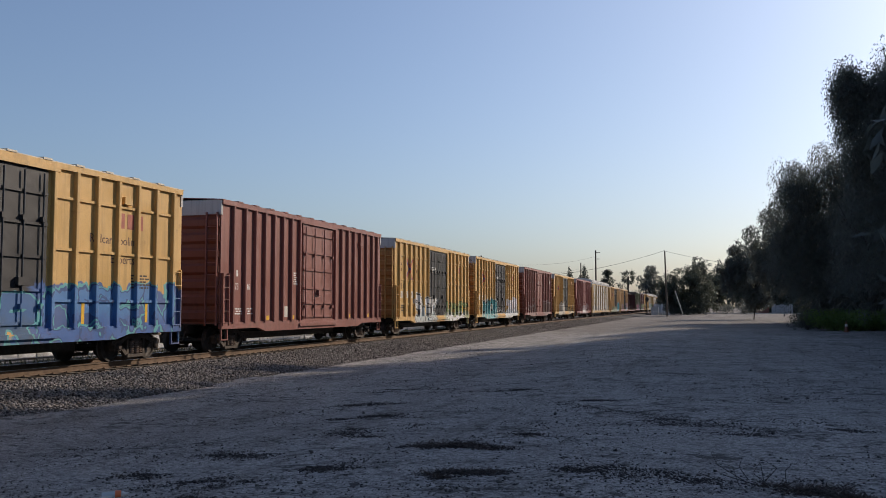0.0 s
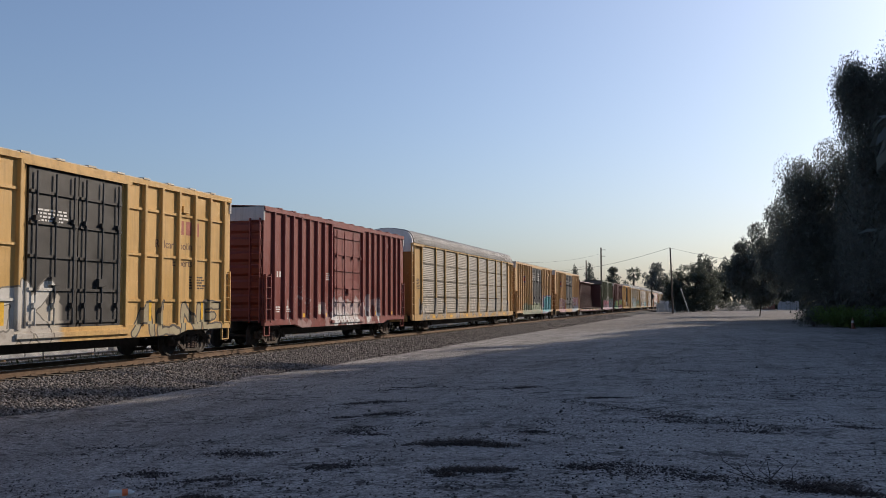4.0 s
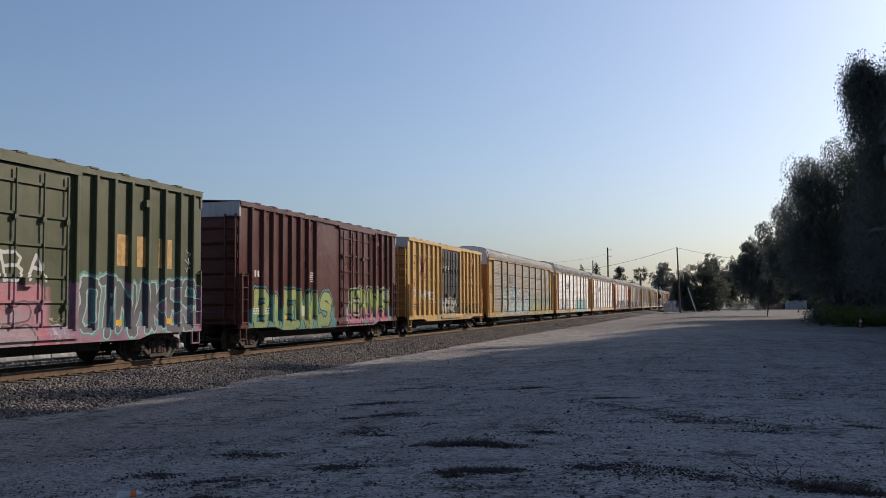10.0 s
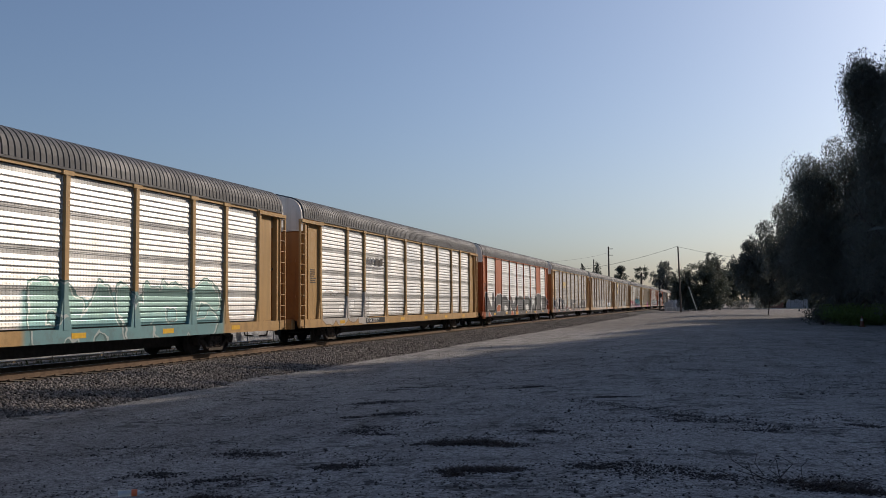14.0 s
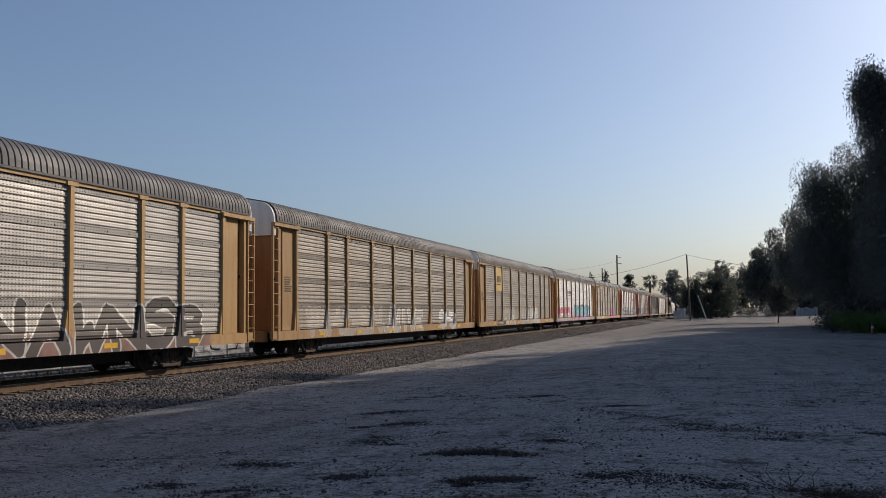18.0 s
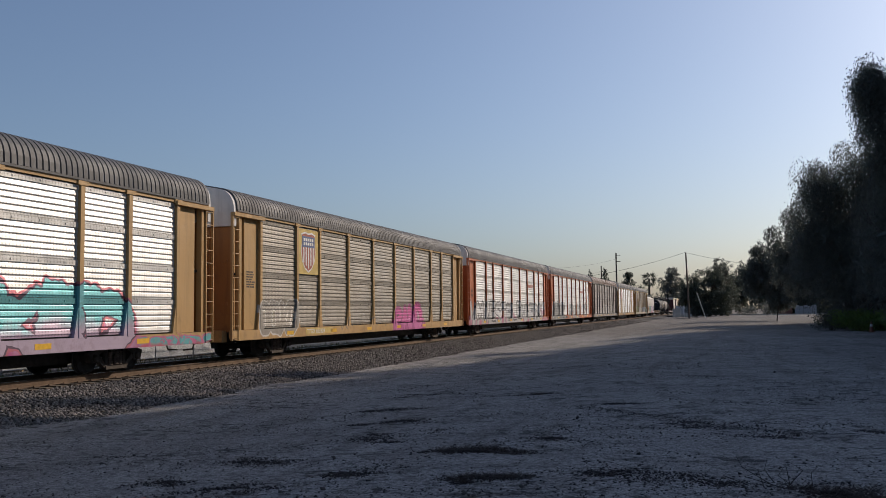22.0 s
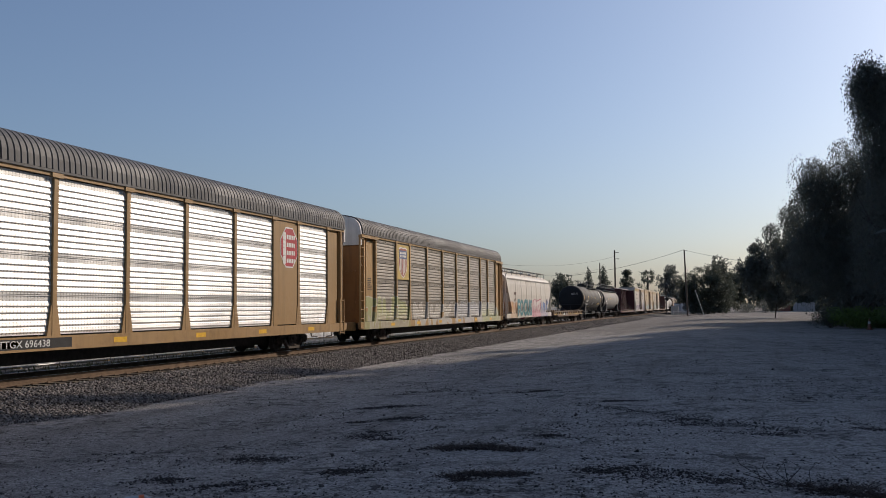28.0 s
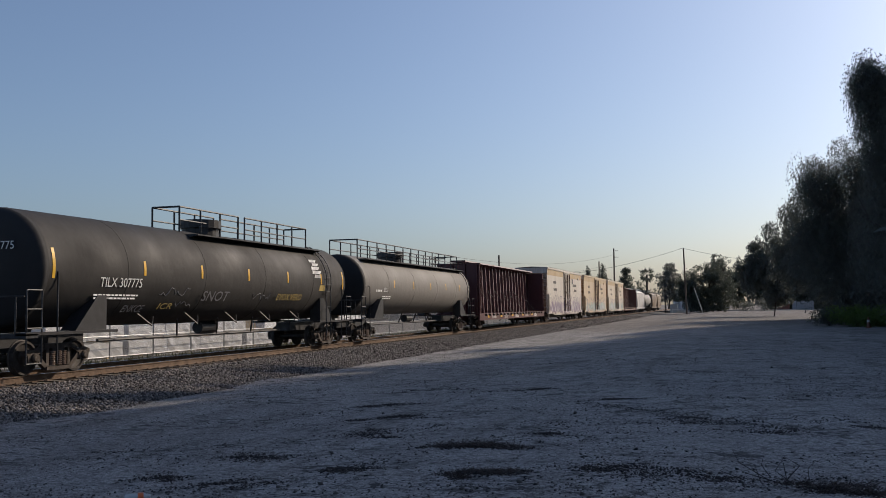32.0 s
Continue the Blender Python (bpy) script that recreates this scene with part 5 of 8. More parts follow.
def rack_marks(plate=None, logo=None, cap=True, plate_at=6.9, extra_mark=None, plate_mat=None):
    def marks(car, side):
        if cap:
            words("end_lettering", "EXCESS HEIGHT CAR", 0.15, INK, car, -0.75, 0.12, 4.95, turn=(90, 0, 0), label="black warning words on the end")
        small_print(car, SIDE - 0.095, 1.1, 3.0, 0.5, 7, INK, 12)
        if plate:
            oblong("number_plate_panel", plate_mat or BLACK, car, SIDE + 0.001, plate_at, plate_at + 2.5, 0.72, 0.96, "black number panel")
            words("lettering", plate, 0.24, WHITE, car, SIDE + 0.006, plate_at + 0.1, 0.76, label="white car number", squeeze=1.15)
        if logo == "dark":
            x = SIDE - 0.03
            letter_bars("logo_bar", MARK_GREY, car, x, 7.05, 3.42, 1.0, 0.34, 3, 0.35, 0.12)
            letter_bars("logo_bar", INK, car, x, 8.2, 3.42, 1.1, 0.34, 2, 0.2, 0.05)
            letter_bars("logo_bar", MARK_GREY, car, x, 7.05, 3.26, 2.2, 0.08, 12)
        elif logo == "blue":
            x = SIDE - 0.03
            letter_bars("logo_bar", MARK_GREY, car, x, 7.35, 3.42, 1.6, 0.42, 3, 0.2)
            oblong("logo_bar", MARK_GREY, car, x, 7.35, 8.9, 3.22, 3.30)
        elif logo == "gold":
            x = SIDE - 0.03
            letter_bars("logo_bar", MARK_YEL, car, x, 7.25, 3.42, 1.6, 0.40, 3, 0.2)
            oblong("logo_bar", MARK_YEL, car, x, 7.25, 8.85, 3.24, 3.32)
        elif logo == "panel":
            oblong("logo_panel", MARK_YEL, car, SIDE - 0.035, 4.95, 6.65, 3.12, 4.78, "yellow logo panel")
            letter_bars("logo_bar", INK, car, SIDE - 0.03, 5.2, 3.75, 1.2, 0.45, 3, 0.2)
            oblong("logo_bar", INK, car, SIDE - 0.03, 5.2, 6.4, 3.56, 3.64)
        elif logo == "shield":
            oblong("logo_panel", MARK_YEL, car, SIDE - 0.035, 4.9, 6.7, 3.05, 4.80, "tan logo panel")
            half = [(0.0, 3.12), (0.30, 3.26), (0.56, 3.55), (0.64, 3.95), (0.54, 4.40), (0.62, 4.62), (0.30, 4.70), (0.0, 4.66)]
            for q, mat, x in ((1.0, WHITE, 0.032), (0.92, MARK_RED, 0.028)):
                pts = [(d * q, 3.9 + (z - 3.9) * q) for d, z in half]
                patch("shield", mat, car, SIDE - x, [(5.8 + d, z) for d, z in pts] + [(5.8 - d, z) for d, z in pts[-2:0:-1]])
            for k in range(-2, 3):
                oblong("shield_stripe", WHITE, car, SIDE - 0.024, 5.755 + 0.21 * k, 5.845 + 0.21 * k, 3.28 + 0.11 * abs(k), 4.10)
            oblong("shield_top", MARK_BLUE, car, SIDE - 0.022, 5.25, 6.35, 4.10, 4.52)
            for z in (4.34, 4.18):
                letter_bars("logo_bar", WHITE, car, SIDE - 0.018, 5.36, z, 0.9, 0.11, 5)
        elif logo == "orange":
            letter_bars("logo_bar", MARK_RED, car, SIDE - 0.03, 18.6, 3.45, 2.1, 0.24, 4, 0.2, 0.06)
        if extra_mark:
            extra_mark(car, side)
    return marks


def octagon(car, y, z, r):
    """A red eight-sided sign with a white border and plain bars for its words."""
    def ring(q):
        return [(y + q * math.cos(math.radians(22.5 + 45 * k)) * 0.92, z + q * math.sin(math.radians(22.5 + 45 * k))) for k in range(8)]
    patch("octagon_border", WHITE, car, SIDE - 0.045, ring(r))
    patch("octagon", OCT_RED, car, SIDE - 0.040, ring(r * 0.93), "red eight-sided sign")
    for k in range(4):
        zz = z + r * (0.50 - 0.36 * k)
        oblong("initial", WHITE, car, SIDE - 0.036, y - r * 0.62, y - r * 0.34, zz - 0.14, zz + 0.14)
        letter_bars("word_bar", WHITE, car, SIDE - 0.036, y - r * 0.26, zz - 0.10, r * 0.85, 0.16, 5)


def hopper_marks(car, side):
    x = 1.56
    fat_words("FOCUS", 1.75, MARK_PALE, car, x + 0.022, 3.75, 0.98, 0.13, 1.02)
    fat_words("FOCUS", 1.75, plain("teal_spray", (0.045, 0.20, 0.23), 0.5, 0, 3, 0.3), car, x + 0.030, 3.75, 0.98, 0.06, 1.02, "teal sprayed graffiti word with pale outline")
    words("lettering", "36385", 0.30, MARK_BROWN, car, x + 0.035, 2.5, 2.08, label="brown car number", squeeze=0.95)
    letter_bars("mark_bar", MARK_BROWN, car, x + 0.03, 2.5, 2.56, 0.85, 0.22, 4)
    small_print(car, x + 0.02, 3.9, 1.5, 0.8, 3, INK, 3)
    oblong("grey_band", MARK_GREY, car, 1.503, 0.8, 18.0, 3.62, 3.72, "dark grey line under the eaves")
    oblong("reflector", YELLOW, car, x + 0.02, 2.0, 2.1, 1.2, 1.9)
    small_print(car, x + 0.03, 15.9, 2.3, 0.7, 6, INK, 9)
    on_end(car, "36385", 0.60, 3.55, 0.24, MARK_BROWN, 0.45)


def fat_words(text, size, material, car, x, y, z, swell, squeeze=1.0, label=""):
    ob = words("graffiti", text, size, material, car, x, y, z, label=label, squeeze=squeeze)
    ob.data.offset = swell
    return ob


def curved_words(text, size, car, radius, centre, y, q, material=WHITE, label=""):
    """Lettering laid against a tank at an angle q above its middle height."""
    x, z = math.cos(q) * (radius + 0.012), centre + math.sin(q) * (radius + 0.012)
    words("lettering", text, size, material, car, x, y, z, turn=(90, -math.degrees(q), 90), label=label)


def tank_marks(car, radius, centre):
    q = -0.30
    words("lettering", "TILX 307775", 0.36, WHITE, car, radius * math.cos(q) + 0.03, 2.75, centre + radius * math.sin(q) - 0.0, turn=(90 + 9, 0, 90), label="white car number", squeeze=0.95)
    small_print(car, radius + -0.11, 2.6, 1.98, 2.0, 2, WHITE, 3)
    words("end_lettering", "307775", 0.28, WHITE, car, 0.0, 0.42, 3.05, turn=(90, 0, 0), label="white number on the tank head")
    # chalk scrawls
    r = random.Random(4)
    for y0, n, zq in ((5.5, 6, -0.36), (11.0, 5, -0.43), (6.5, 4, -0.66)):
        bm = bmesh.new()
        p = None
        for k in range(n * 3):
            qq = zq + r.uniform(-0.10, 0.10)
            pt = (math.cos(qq) * (radius + 0.006), y0 + k * 0.09, centre + math.sin(qq) * (radius + 0.006))
            if p:
                rod(bm, p, pt, 0.009, 4)
            p = pt
        part("chalk_scrawl", bm, MARK_GREY, car, "thin chalk graffiti line")
    for text, y0, z0, size, mat, wide in (("SNOT", 7.7, 1.82, 0.50, MARK_GREY, 1.2), ("ENKCE", 4.0, 1.5, 0.36, MARK_GREY, 0.85), ("ICR", 5.6, 1.58, 0.30, MARK_YEL, 1.6), ("EVOX.VERO", 12.7, 1.86, 0.38, MARK_YEL, 1.0)):
        q = math.asin((z0 + 0.1 - centre) / radius)
        words("graffiti", text, size, mat, car, radius * math.cos(q) + 0.02, y0, z0, turn=(90 - math.degrees(q), 0, 90), label="thin hand-drawn graffiti", squeeze=wide)
    for k in range(3):
        bm = bmesh.new()
        for i in range(5):
            q0, q1 = 0.62 - 0.11 * i, 0.62 - 0.11 * (i + 0.8)
            y0 = 15.75 + 0.1 * k + r.uniform(-0.05, 0.2)
            bm.faces.new([bm.verts.new((math.cos(a) * (radius + 0.007), y0 + d, centre + math.sin(a) * (radius + 0.007))) for a, d in ((q0, 0), (q0, 0.3 + 0.1 * k), (q1, 0.3), (q1, -0.05))])
        part("white_graffiti", bm, WHITE, car, "white sprayed letters")
    bm = bmesh.new()
    bm.faces.new([bm.verts.new((math.cos(a) * (radius + 0.007), 16.3 + d, centre + math.sin(a) * (radius + 0.007))) for a, d in ((-0.1, 0), (-0.1, 0.5), (-0.25, 0.5), (-0.25, 0))])
    part("yellow_tag", bm, MARK_YEL, car)
    for yy in (0.95, 18.55):
        bm = bmesh.new()
        for i in range(5):
            q0, q1 = 0.32 - 0.1 * i, 0.32 - 0.1 * (i + 1)
            bm.faces.new([bm.verts.new((math.cos(a) * (radius + 0.008), yy + d, centre + math.sin(a) * (radius + 0.008))) for a, d in ((q0, 0), (q0, 0.1), (q1, 0.1), (q1, 0))])
        part("reflector", bm, YELLOW, car, "yellow reflective strip")
    for k in range(5):
        bm = bmesh.new()
        yy = 5.0 + 2.4 * k
        rod(bm, (1.0, yy, 1.45), (1.15, yy + 0.5, 1.1), 0.025, 5)
        rod(bm, (1.15, yy + 0.5, 1.1), (0.9, yy + 0.9, 1.35), 0.02, 5)
        part("pipe_bracket", bm, BLACK, car)


def grey_tank_marks(car, radius, centre):
    words("lettering", "6303", 0.3, WHITE, car, radius - 0.02, 3.2, 2.3, turn=(96, 0, 90), label="pale car number")
    small_print(car, radius - 0.06, 3.1, 2.1, 1.3, 2, WHITE, 5)
    letter_bars("mark_bar", WHITE, car, radius - 0.02, 2.2, 2.3, 0.8, 0.2, 4)


# ---- the train, car by car ----
YEL = (0.56, 0.35, 0.115)
YEL2 = (0.49, 0.315, 0.14)
BRN = (0.23, 0.082, 0.066)
GREEN = (0.060, 0.072, 0.030)
RACK = (0.46, 0.285, 0.11)
BROWNRACK = (0.38, 0.235, 0.10)
ORANGE = (0.42, 0.11, 0.03)
SILVER = (0.66, 0.66, 0.65)
DULL = (0.29, 0.265, 0.225)
TEAL, WHT, BLK, BLU, PNK, LIME, RED = (0.08, 0.36, 0.40), (0.72, 0.73, 0.74), (0.02, 0.02, 0.025), (0.05, 0.16, 0.42), (0.55, 0.06, 0.28), (0.28, 0.42, 0.06), (0.5, 0.04, 0.05)
RIBS_A = (0.62, 1.63, 2.47, 3.32, 4.2, 5.06, 5.93, 10.0, 10.85, 11.7, 12.6, 13.5, 14.4, 15.3)
RIBS_B = (0.75, 1.6, 2.35, 3.1, 3.85, 4.6, 5.35, 6.1, 9.75, 10.5, 11.25, 12.0, 12.8, 13.6, 14.4, 15.1)
RIBS_C = (1.05, 1.93, 2.82, 3.72, 4.55, 5.4, 6.25, 7.1, 12.3, 13.3, 14.3, 15.3, 16.3, 17.2, 18.1)
STR = (1.70, 3.0, 4.30)
FADED_BLUE, FADED_RED = (0.07, 0.09, 0.24), (0.42, 0.09, 0.05)


def emblem(y0, y1, z0, z1, d=0.13):
    """Crossed blue and red arrows, sprayed through a stencil."""
    flat = dict(fat=0.065, rim=0.0, wobble=0.0)
    return (("X", y0, y1, z0, z1, FADED_BLUE, FADED_BLUE, FADED_BLUE, dict(flat, seed=61)), ("X", y0 + d, y1 + d, z0 - 0.02, z1 + 0.02, FADED_RED, FADED_RED, FADED_RED, dict(flat, seed=61)))



boxcar(8.9, 15.8, YEL, "faded yellow boxcar with black plug doors and blue graffiti", RIBS_A, stringers=STR, roof_rgb=(0.60, 0.54, 0.43), tags=((0.0, 15.8, 0.5, 0.95, 60, TEAL, BLU, (0.10, 0.28, 0.30), 1.3, 1.1), ("OSEN", 9.6, 15.4, 0.75, 1.9, (0.07, 0.20, 0.44), (0.05, 0.13, 0.36), (0.03, 0.07, 0.22), dict(fat=0.16, rim=0.07, cloud=((0.03, 0.09, 0.26), 2.15), halo=(0.10, 0.36, 0.38), seed=3, wobble=0.9)), ("KAR", 5.8, 9.4, 0.8, 1.8, (0.05, 0.12, 0.30), (0.05, 0.10, 0.2), (0.10, 0.36, 0.38), dict(fat=0.2, seed=5))), extra=yellow_marks(None, True, False))
boxcar(27.16, 15.67, BRN, "weathered red-brown boxcar with a single sliding door", RIBS_B, (6.4, 9.5), "slide", door_rgb=None, extra=brown_marks(('473', '146')))
boxcar(45.12, 15.75, YEL, "faded yellow boxcar with black doors and white graffiti", RIBS_A, stringers=STR, roof_rgb=(0.60, 0.54, 0.43), tags=(*emblem(1.75, 3.15, 3.1, 4.15), ("SWEK", 3.4, 7.6, 0.75, 1.95, WHT, (0.5, 0.55, 0.55), BLK, dict(fat=0.15, rim=0.07, halo=(0.6, 0.6, 0.58), seed=2)), ("NOSE", 9.8, 15.2, 0.7, 1.7, (0.30, 0.38, 0.16), WHT, (0.10, 0.12, 0.06), dict(fat=0.15, cloud=((0.34, 0.40, 0.22), 1.3), seed=8))), extra=yellow_marks(('50', '66', '37')))
boxcar(62.91, 15.85, YEL, "faded yellow boxcar with black doors and teal graffiti", RIBS_A, stringers=STR, roof_rgb=(0.60, 0.54, 0.43), tags=(*emblem(1.75, 3.15, 3.1, 4.15), ("MAKZH", 2.1, 6.6, 0.75, 1.95, TEAL, (0.22, 0.50, 0.52), BLK, dict(fat=0.16, rim=0.05, halo=(0.55, 0.62, 0.60), cloud=((0.50, 0.55, 0.50), 1.7), seed=3, wobble=0.4)), ("OUOB", 10.2, 14.9, 1.05, 2.05, WHT, (0.62, 0.66, 0.68), (0.55, 0.60, 0.62), dict(fat=0.24, rim=0.03, cloud=((0.62, 0.62, 0.58), 1.2), seed=4)), ("TREK", 6.6, 9.7, 0.95, 1.5, (0.4, 0.4, 0.4), (0.45, 0.45, 0.45), BLK, dict(fat=0.03, rim=0.0, seed=9))), extra=lambda car, side: (yellow_marks(('50', '53', '00'))(car, side), on_end(car, '505300', -0.07, 4.82)))
boxcar(81.33, 15.69, BRN, "dark red-brown boxcar with side ribs and faded lettering", (0.55, 1.45, 2.42, 3.42, 4.45, 5.42, 9.75, 10.7, 11.7, 12.72, 13.78, 14.8), (6.4, 9.5), "slide", stringers=(3.0,), door_rgb=None, tags=(("LAZBRA", 3.6, 6.6, 2.0, 2.4, (0.30, 0.20, 0.18), (0.30, 0.20, 0.18), (0.20, 0.10, 0.09), dict(fat=0.035, rim=0.0, seed=1, worn=0.6)), ("MVLM", 1.8, 6.2, 0.85, 1.7, (0.118, 0.043, 0.034), (0.12, 0.045, 0.036), (0.55, 0.50, 0.48), dict(fat=0.16, rim=0.045, seed=2, worn=0.7)), ("NOOR", 10.3, 14.8, 0.8, 1.9, (0.13, 0.047, 0.037), (0.12, 0.045, 0.036), (0.55, 0.50, 0.47), dict(fat=0.2, rim=0.045, seed=6, worn=0.7)), ("HOVIS", 11.2, 14.6, 1.85, 2.3, (0.5, 0.46, 0.44), (0.5, 0.46, 0.44), (0.3, 0.2, 0.2), dict(fat=0.035, rim=0.0, seed=7))), extra=lambda car, side: (brown_marks(('', ''), 4, 4, 5)(car, side), notice_marks(car)))
boxcar(99.12, 15.75, YEL, "faded yellow boxcar with black doors and white graffiti", RIBS_A, stringers=STR, door_rgb=(0.028, 0.027, 0.026), roof_rgb=(0.60, 0.54, 0.43), tags=(*emblem(1.75, 3.15, 3.1, 4.15), ("CHOK", 3.2, 7.0, 0.8, 1.9, (0.58, 0.57, 0.53), (0.48, 0.45, 0.40), (0.16, 0.15, 0.13), dict(fat=0.19, rim=0.04, cloud=((0.50, 0.46, 0.38), 1.7), seed=5)), ("ALNE", 10.4, 15.2, 0.8, 1.6, (0.38, 0.32, 0.20), (0.4, 0.35, 0.22), (0.05, 0.05, 0.05), dict(fat=0.10, rim=0.06, seed=11))), extra=yellow_marks(('50', '54', '4')))
boxcar(117.33, 15.8, (0.20, 0.045, 0.038), "dull red boxcar with ribbed sides", RIBS_B, (6.4, 9.5), "slide", door_rgb=None, tags=((2.0, 12.0, 0.6, 1.9, 6, WHT, (0.5, 0.4, 0.4), (0.3, 0.25, 0.25), 0.8, 0.5),), extra=brown_marks(('', ''), 3, 4, 8))
autorack(134.51, 26.8, (0.45, 0.285, 0.10), (0.21, 0.195, 0.17), "tan autorack with dull silver side sheets and faint graffiti", tags=((1.5, 25.0, 0.7, 2.0, 7, (0.30, 0.28, 0.25), DULL, (0.10, 0.10, 0.10), 0.8, 0.6),), extra=rack_marks(None, None, True, extra_mark=lambda car, side: words('lettering', '85H22A', 0.22, INK, car, SIDE + 0.004, 19.1, 0.76, label='small black words on the sill')), rise=0, press="fine", roof_rgb=(0.19, 0.19, 0.187), panel_rough=0.5)
boxcar(162.67, 18.75, YEL2, "faded orange-yellow long boxcar with double black doors", RIBS_C, (7.25, 12.1), "plug", roof_rgb=(0.60, 0.54, 0.43), tags=(*emblem(2.7, 4.2, 3.2, 4.4), ("JOEN", 12.9, 17.3, 0.95, 2.15, (0.10, 0.42, 0.46), (0.14, 0.46, 0.50), (0.62, 0.68, 0.70), dict(fat=0.19, rim=0.06, cloud=((0.36, 0.30, 0.44), 2.3), halo=(0.20, 0.14, 0.30), seed=8)), ("SOOS", 3.2, 11.6, 0.7, 1.5, (0.34, 0.40, 0.26), (0.30, 0.38, 0.28), (0.20, 0.22, 0.18), dict(fat=0.18, cloud=((0.32, 0.36, 0.26), 1.5), seed=12, worn=0.75)), ("RFTM", 17.2, 18.4, 1.3, 2.3, (0.1, 0.05, 0.05), (0.1, 0.05, 0.05), (0.1, 0.05, 0.05), dict(fat=0.025, rim=0.0, seed=4))), extra=lambda car, side: (words('lettering', 'next\nload', 0.28, MARK_BROWN, car, FACE, 1.98, 3.9, squeeze=0.8), words('lettering', 'any\nroad', 0.28, MARK_BROWN, car, FACE, 4.6, 3.9, squeeze=0.8), words('lettering', '668 274', 0.36, MARK_BROWN, car, FACE, 1.3, 2.12, squeeze=1.5), letter_bars('mark_bar', MARK_BROWN, car, FACE, 1.95, 2.62, 1.3, 0.28, 4), words('lettering', 'RAILCAR POOLING EXPERTS', 0.44, MARK_BROWN, car, FACE, 13.1, 3.08, squeeze=0.74, label='brown painted slogan'), words('lettering', 'IMPORTANT\nCLOSE THIS DOOR\nBEFORE CLOSING\nMAIN DOOR', 0.2, WHITE, car, SIDE - 0.006, 7.6, 4.35, squeeze=0.85, label='white door notice'), words('lettering', 'CLOSE AND LOCK\nBOTH DOORS\nBEFORE\nMOVING CAR', 0.2, WHITE, car, SIDE - 0.006, 10.1, 4.35, squeeze=0.85, label='white door notice'), on_end(car, '668274', -0.07, 4.82)))
boxcar(183.44, 18.6, YEL2, "faded orange-yellow long boxcar with double black doors", RIBS_C, (7.25, 12.1), "plug", roof_rgb=(0.60, 0.54, 0.43), tags=(*emblem(2.7, 4.2, 3.2, 4.4), ("EKGUT", 12.4, 17.6, 0.85, 2.15, (0.52, 0.30, 0.33), (0.38, 0.46, 0.54), (0.66, 0.66, 0.66), dict(fat=0.21, rim=0.06, halo=(0.08, 0.06, 0.07), cloud=((0.50, 0.36, 0.12), 2.2), seed=9)), ("FISK", 2.8, 6.9, 0.8, 2.0, (0.46, 0.30, 0.30), (0.42, 0.22, 0.26), (0.60, 0.55, 0.55), dict(fat=0.16, rim=0.06, cloud=((0.42, 0.25, 0.26), 1.2), seed=10))), extra=lambda car, side: (slogan_marks(car), words('lettering', 'next\nload', 0.28, MARK_BROWN, car, FACE, 1.98, 3.9, squeeze=0.8), words('lettering', 'any\nroad', 0.28, MARK_BROWN, car, FACE, 4.6, 3.9, squeeze=0.8), letter_bars('mark_bar', MARK_BROWN, car, FACE, 1.3, 2.2, 2.2, 0.28, 6), small_print(car, SIDE - 0.008, 7.6, 4.3, 1.6, 5, WHITE, 5)))
centerbeam(202.66, 23.8, (0.085, 0.025, 0.019), "empty red-brown centerbeam lumber car")
boxcar(228.58, 15.6, GREEN, "olive green boxcar with white graffiti along its foot", RIBS_B, (6.6, 9.5), "slide", door_rgb=None, end_top=(0.10, 0.085, 0.075), tags=((0.3, 15.4, 0.5, 1.1, 53, (0.45, 0.14, 0.20), (0.32, 0.25, 0.34), (0.55, 0.42, 0.46), 1.3, 1.1), ("OTNAKES", 9.9, 15.3, 0.95, 2.25, (0.07, 0.075, 0.08), (0.12, 0.11, 0.14), (0.42, 0.50, 0.50), dict(fat=0.12, rim=0.045, halo=(0.10, 0.30, 0.28), cloud=((0.34, 0.17, 0.25), 2.2), seed=10, wobble=0.4)), ("SHOBE", 1.2, 8.4, 0.9, 2.0, (0.48, 0.20, 0.24), (0.40, 0.30, 0.34), (0.12, 0.08, 0.09), dict(fat=0.2, cloud=((0.46, 0.16, 0.22), 2.0), seed=13)), ("YHBA", 5.6, 8.8, 2.2, 2.8, (0.6, 0.6, 0.58), (0.6, 0.6, 0.58), (0.6, 0.6, 0.58), dict(fat=0.04, rim=0.0, seed=14))), extra=lambda car, side: (brown_marks(('', ''), 1, 5, 11)(car, side), olive_marks(car)))
boxcar(246.64, 15.8, (0.10, 0.036, 0.032), "wine-brown boxcar with green and pink graffiti", RIBS_B, (8.6, 12.3), "slide", door_rgb=None, rough=0.32, tags=(("BIENAS", 1.0, 7.7, 0.85, 2.0, (0.38, 0.46, 0.18), (0.26, 0.36, 0.16), (0.05, 0.03, 0.03), dict(fat=0.17, rim=0.06, halo=(0.08, 0.34, 0.36), cloud=((0.08, 0.28, 0.30), 1.6), seed=12)), ("ENNS", 9.6, 14.6, 0.75, 2.15, (0.42, 0.52, 0.20), (0.48, 0.20, 0.30), (0.03, 0.015, 0.015), dict(fat=0.18, rim=0.08, halo=(0.50, 0.52, 0.42), cloud=((0.08, 0.34, 0.36), 1.6), seed=15)), ("SHY", 13.9, 15.0, 1.9, 2.5, (0.6, 0.6, 0.58), (0.6, 0.6, 0.58), (0.6, 0.6, 0.58), dict(fat=0.03, rim=0.0, seed=3))), extra=brown_marks(('', ''), 3, 5, 14))
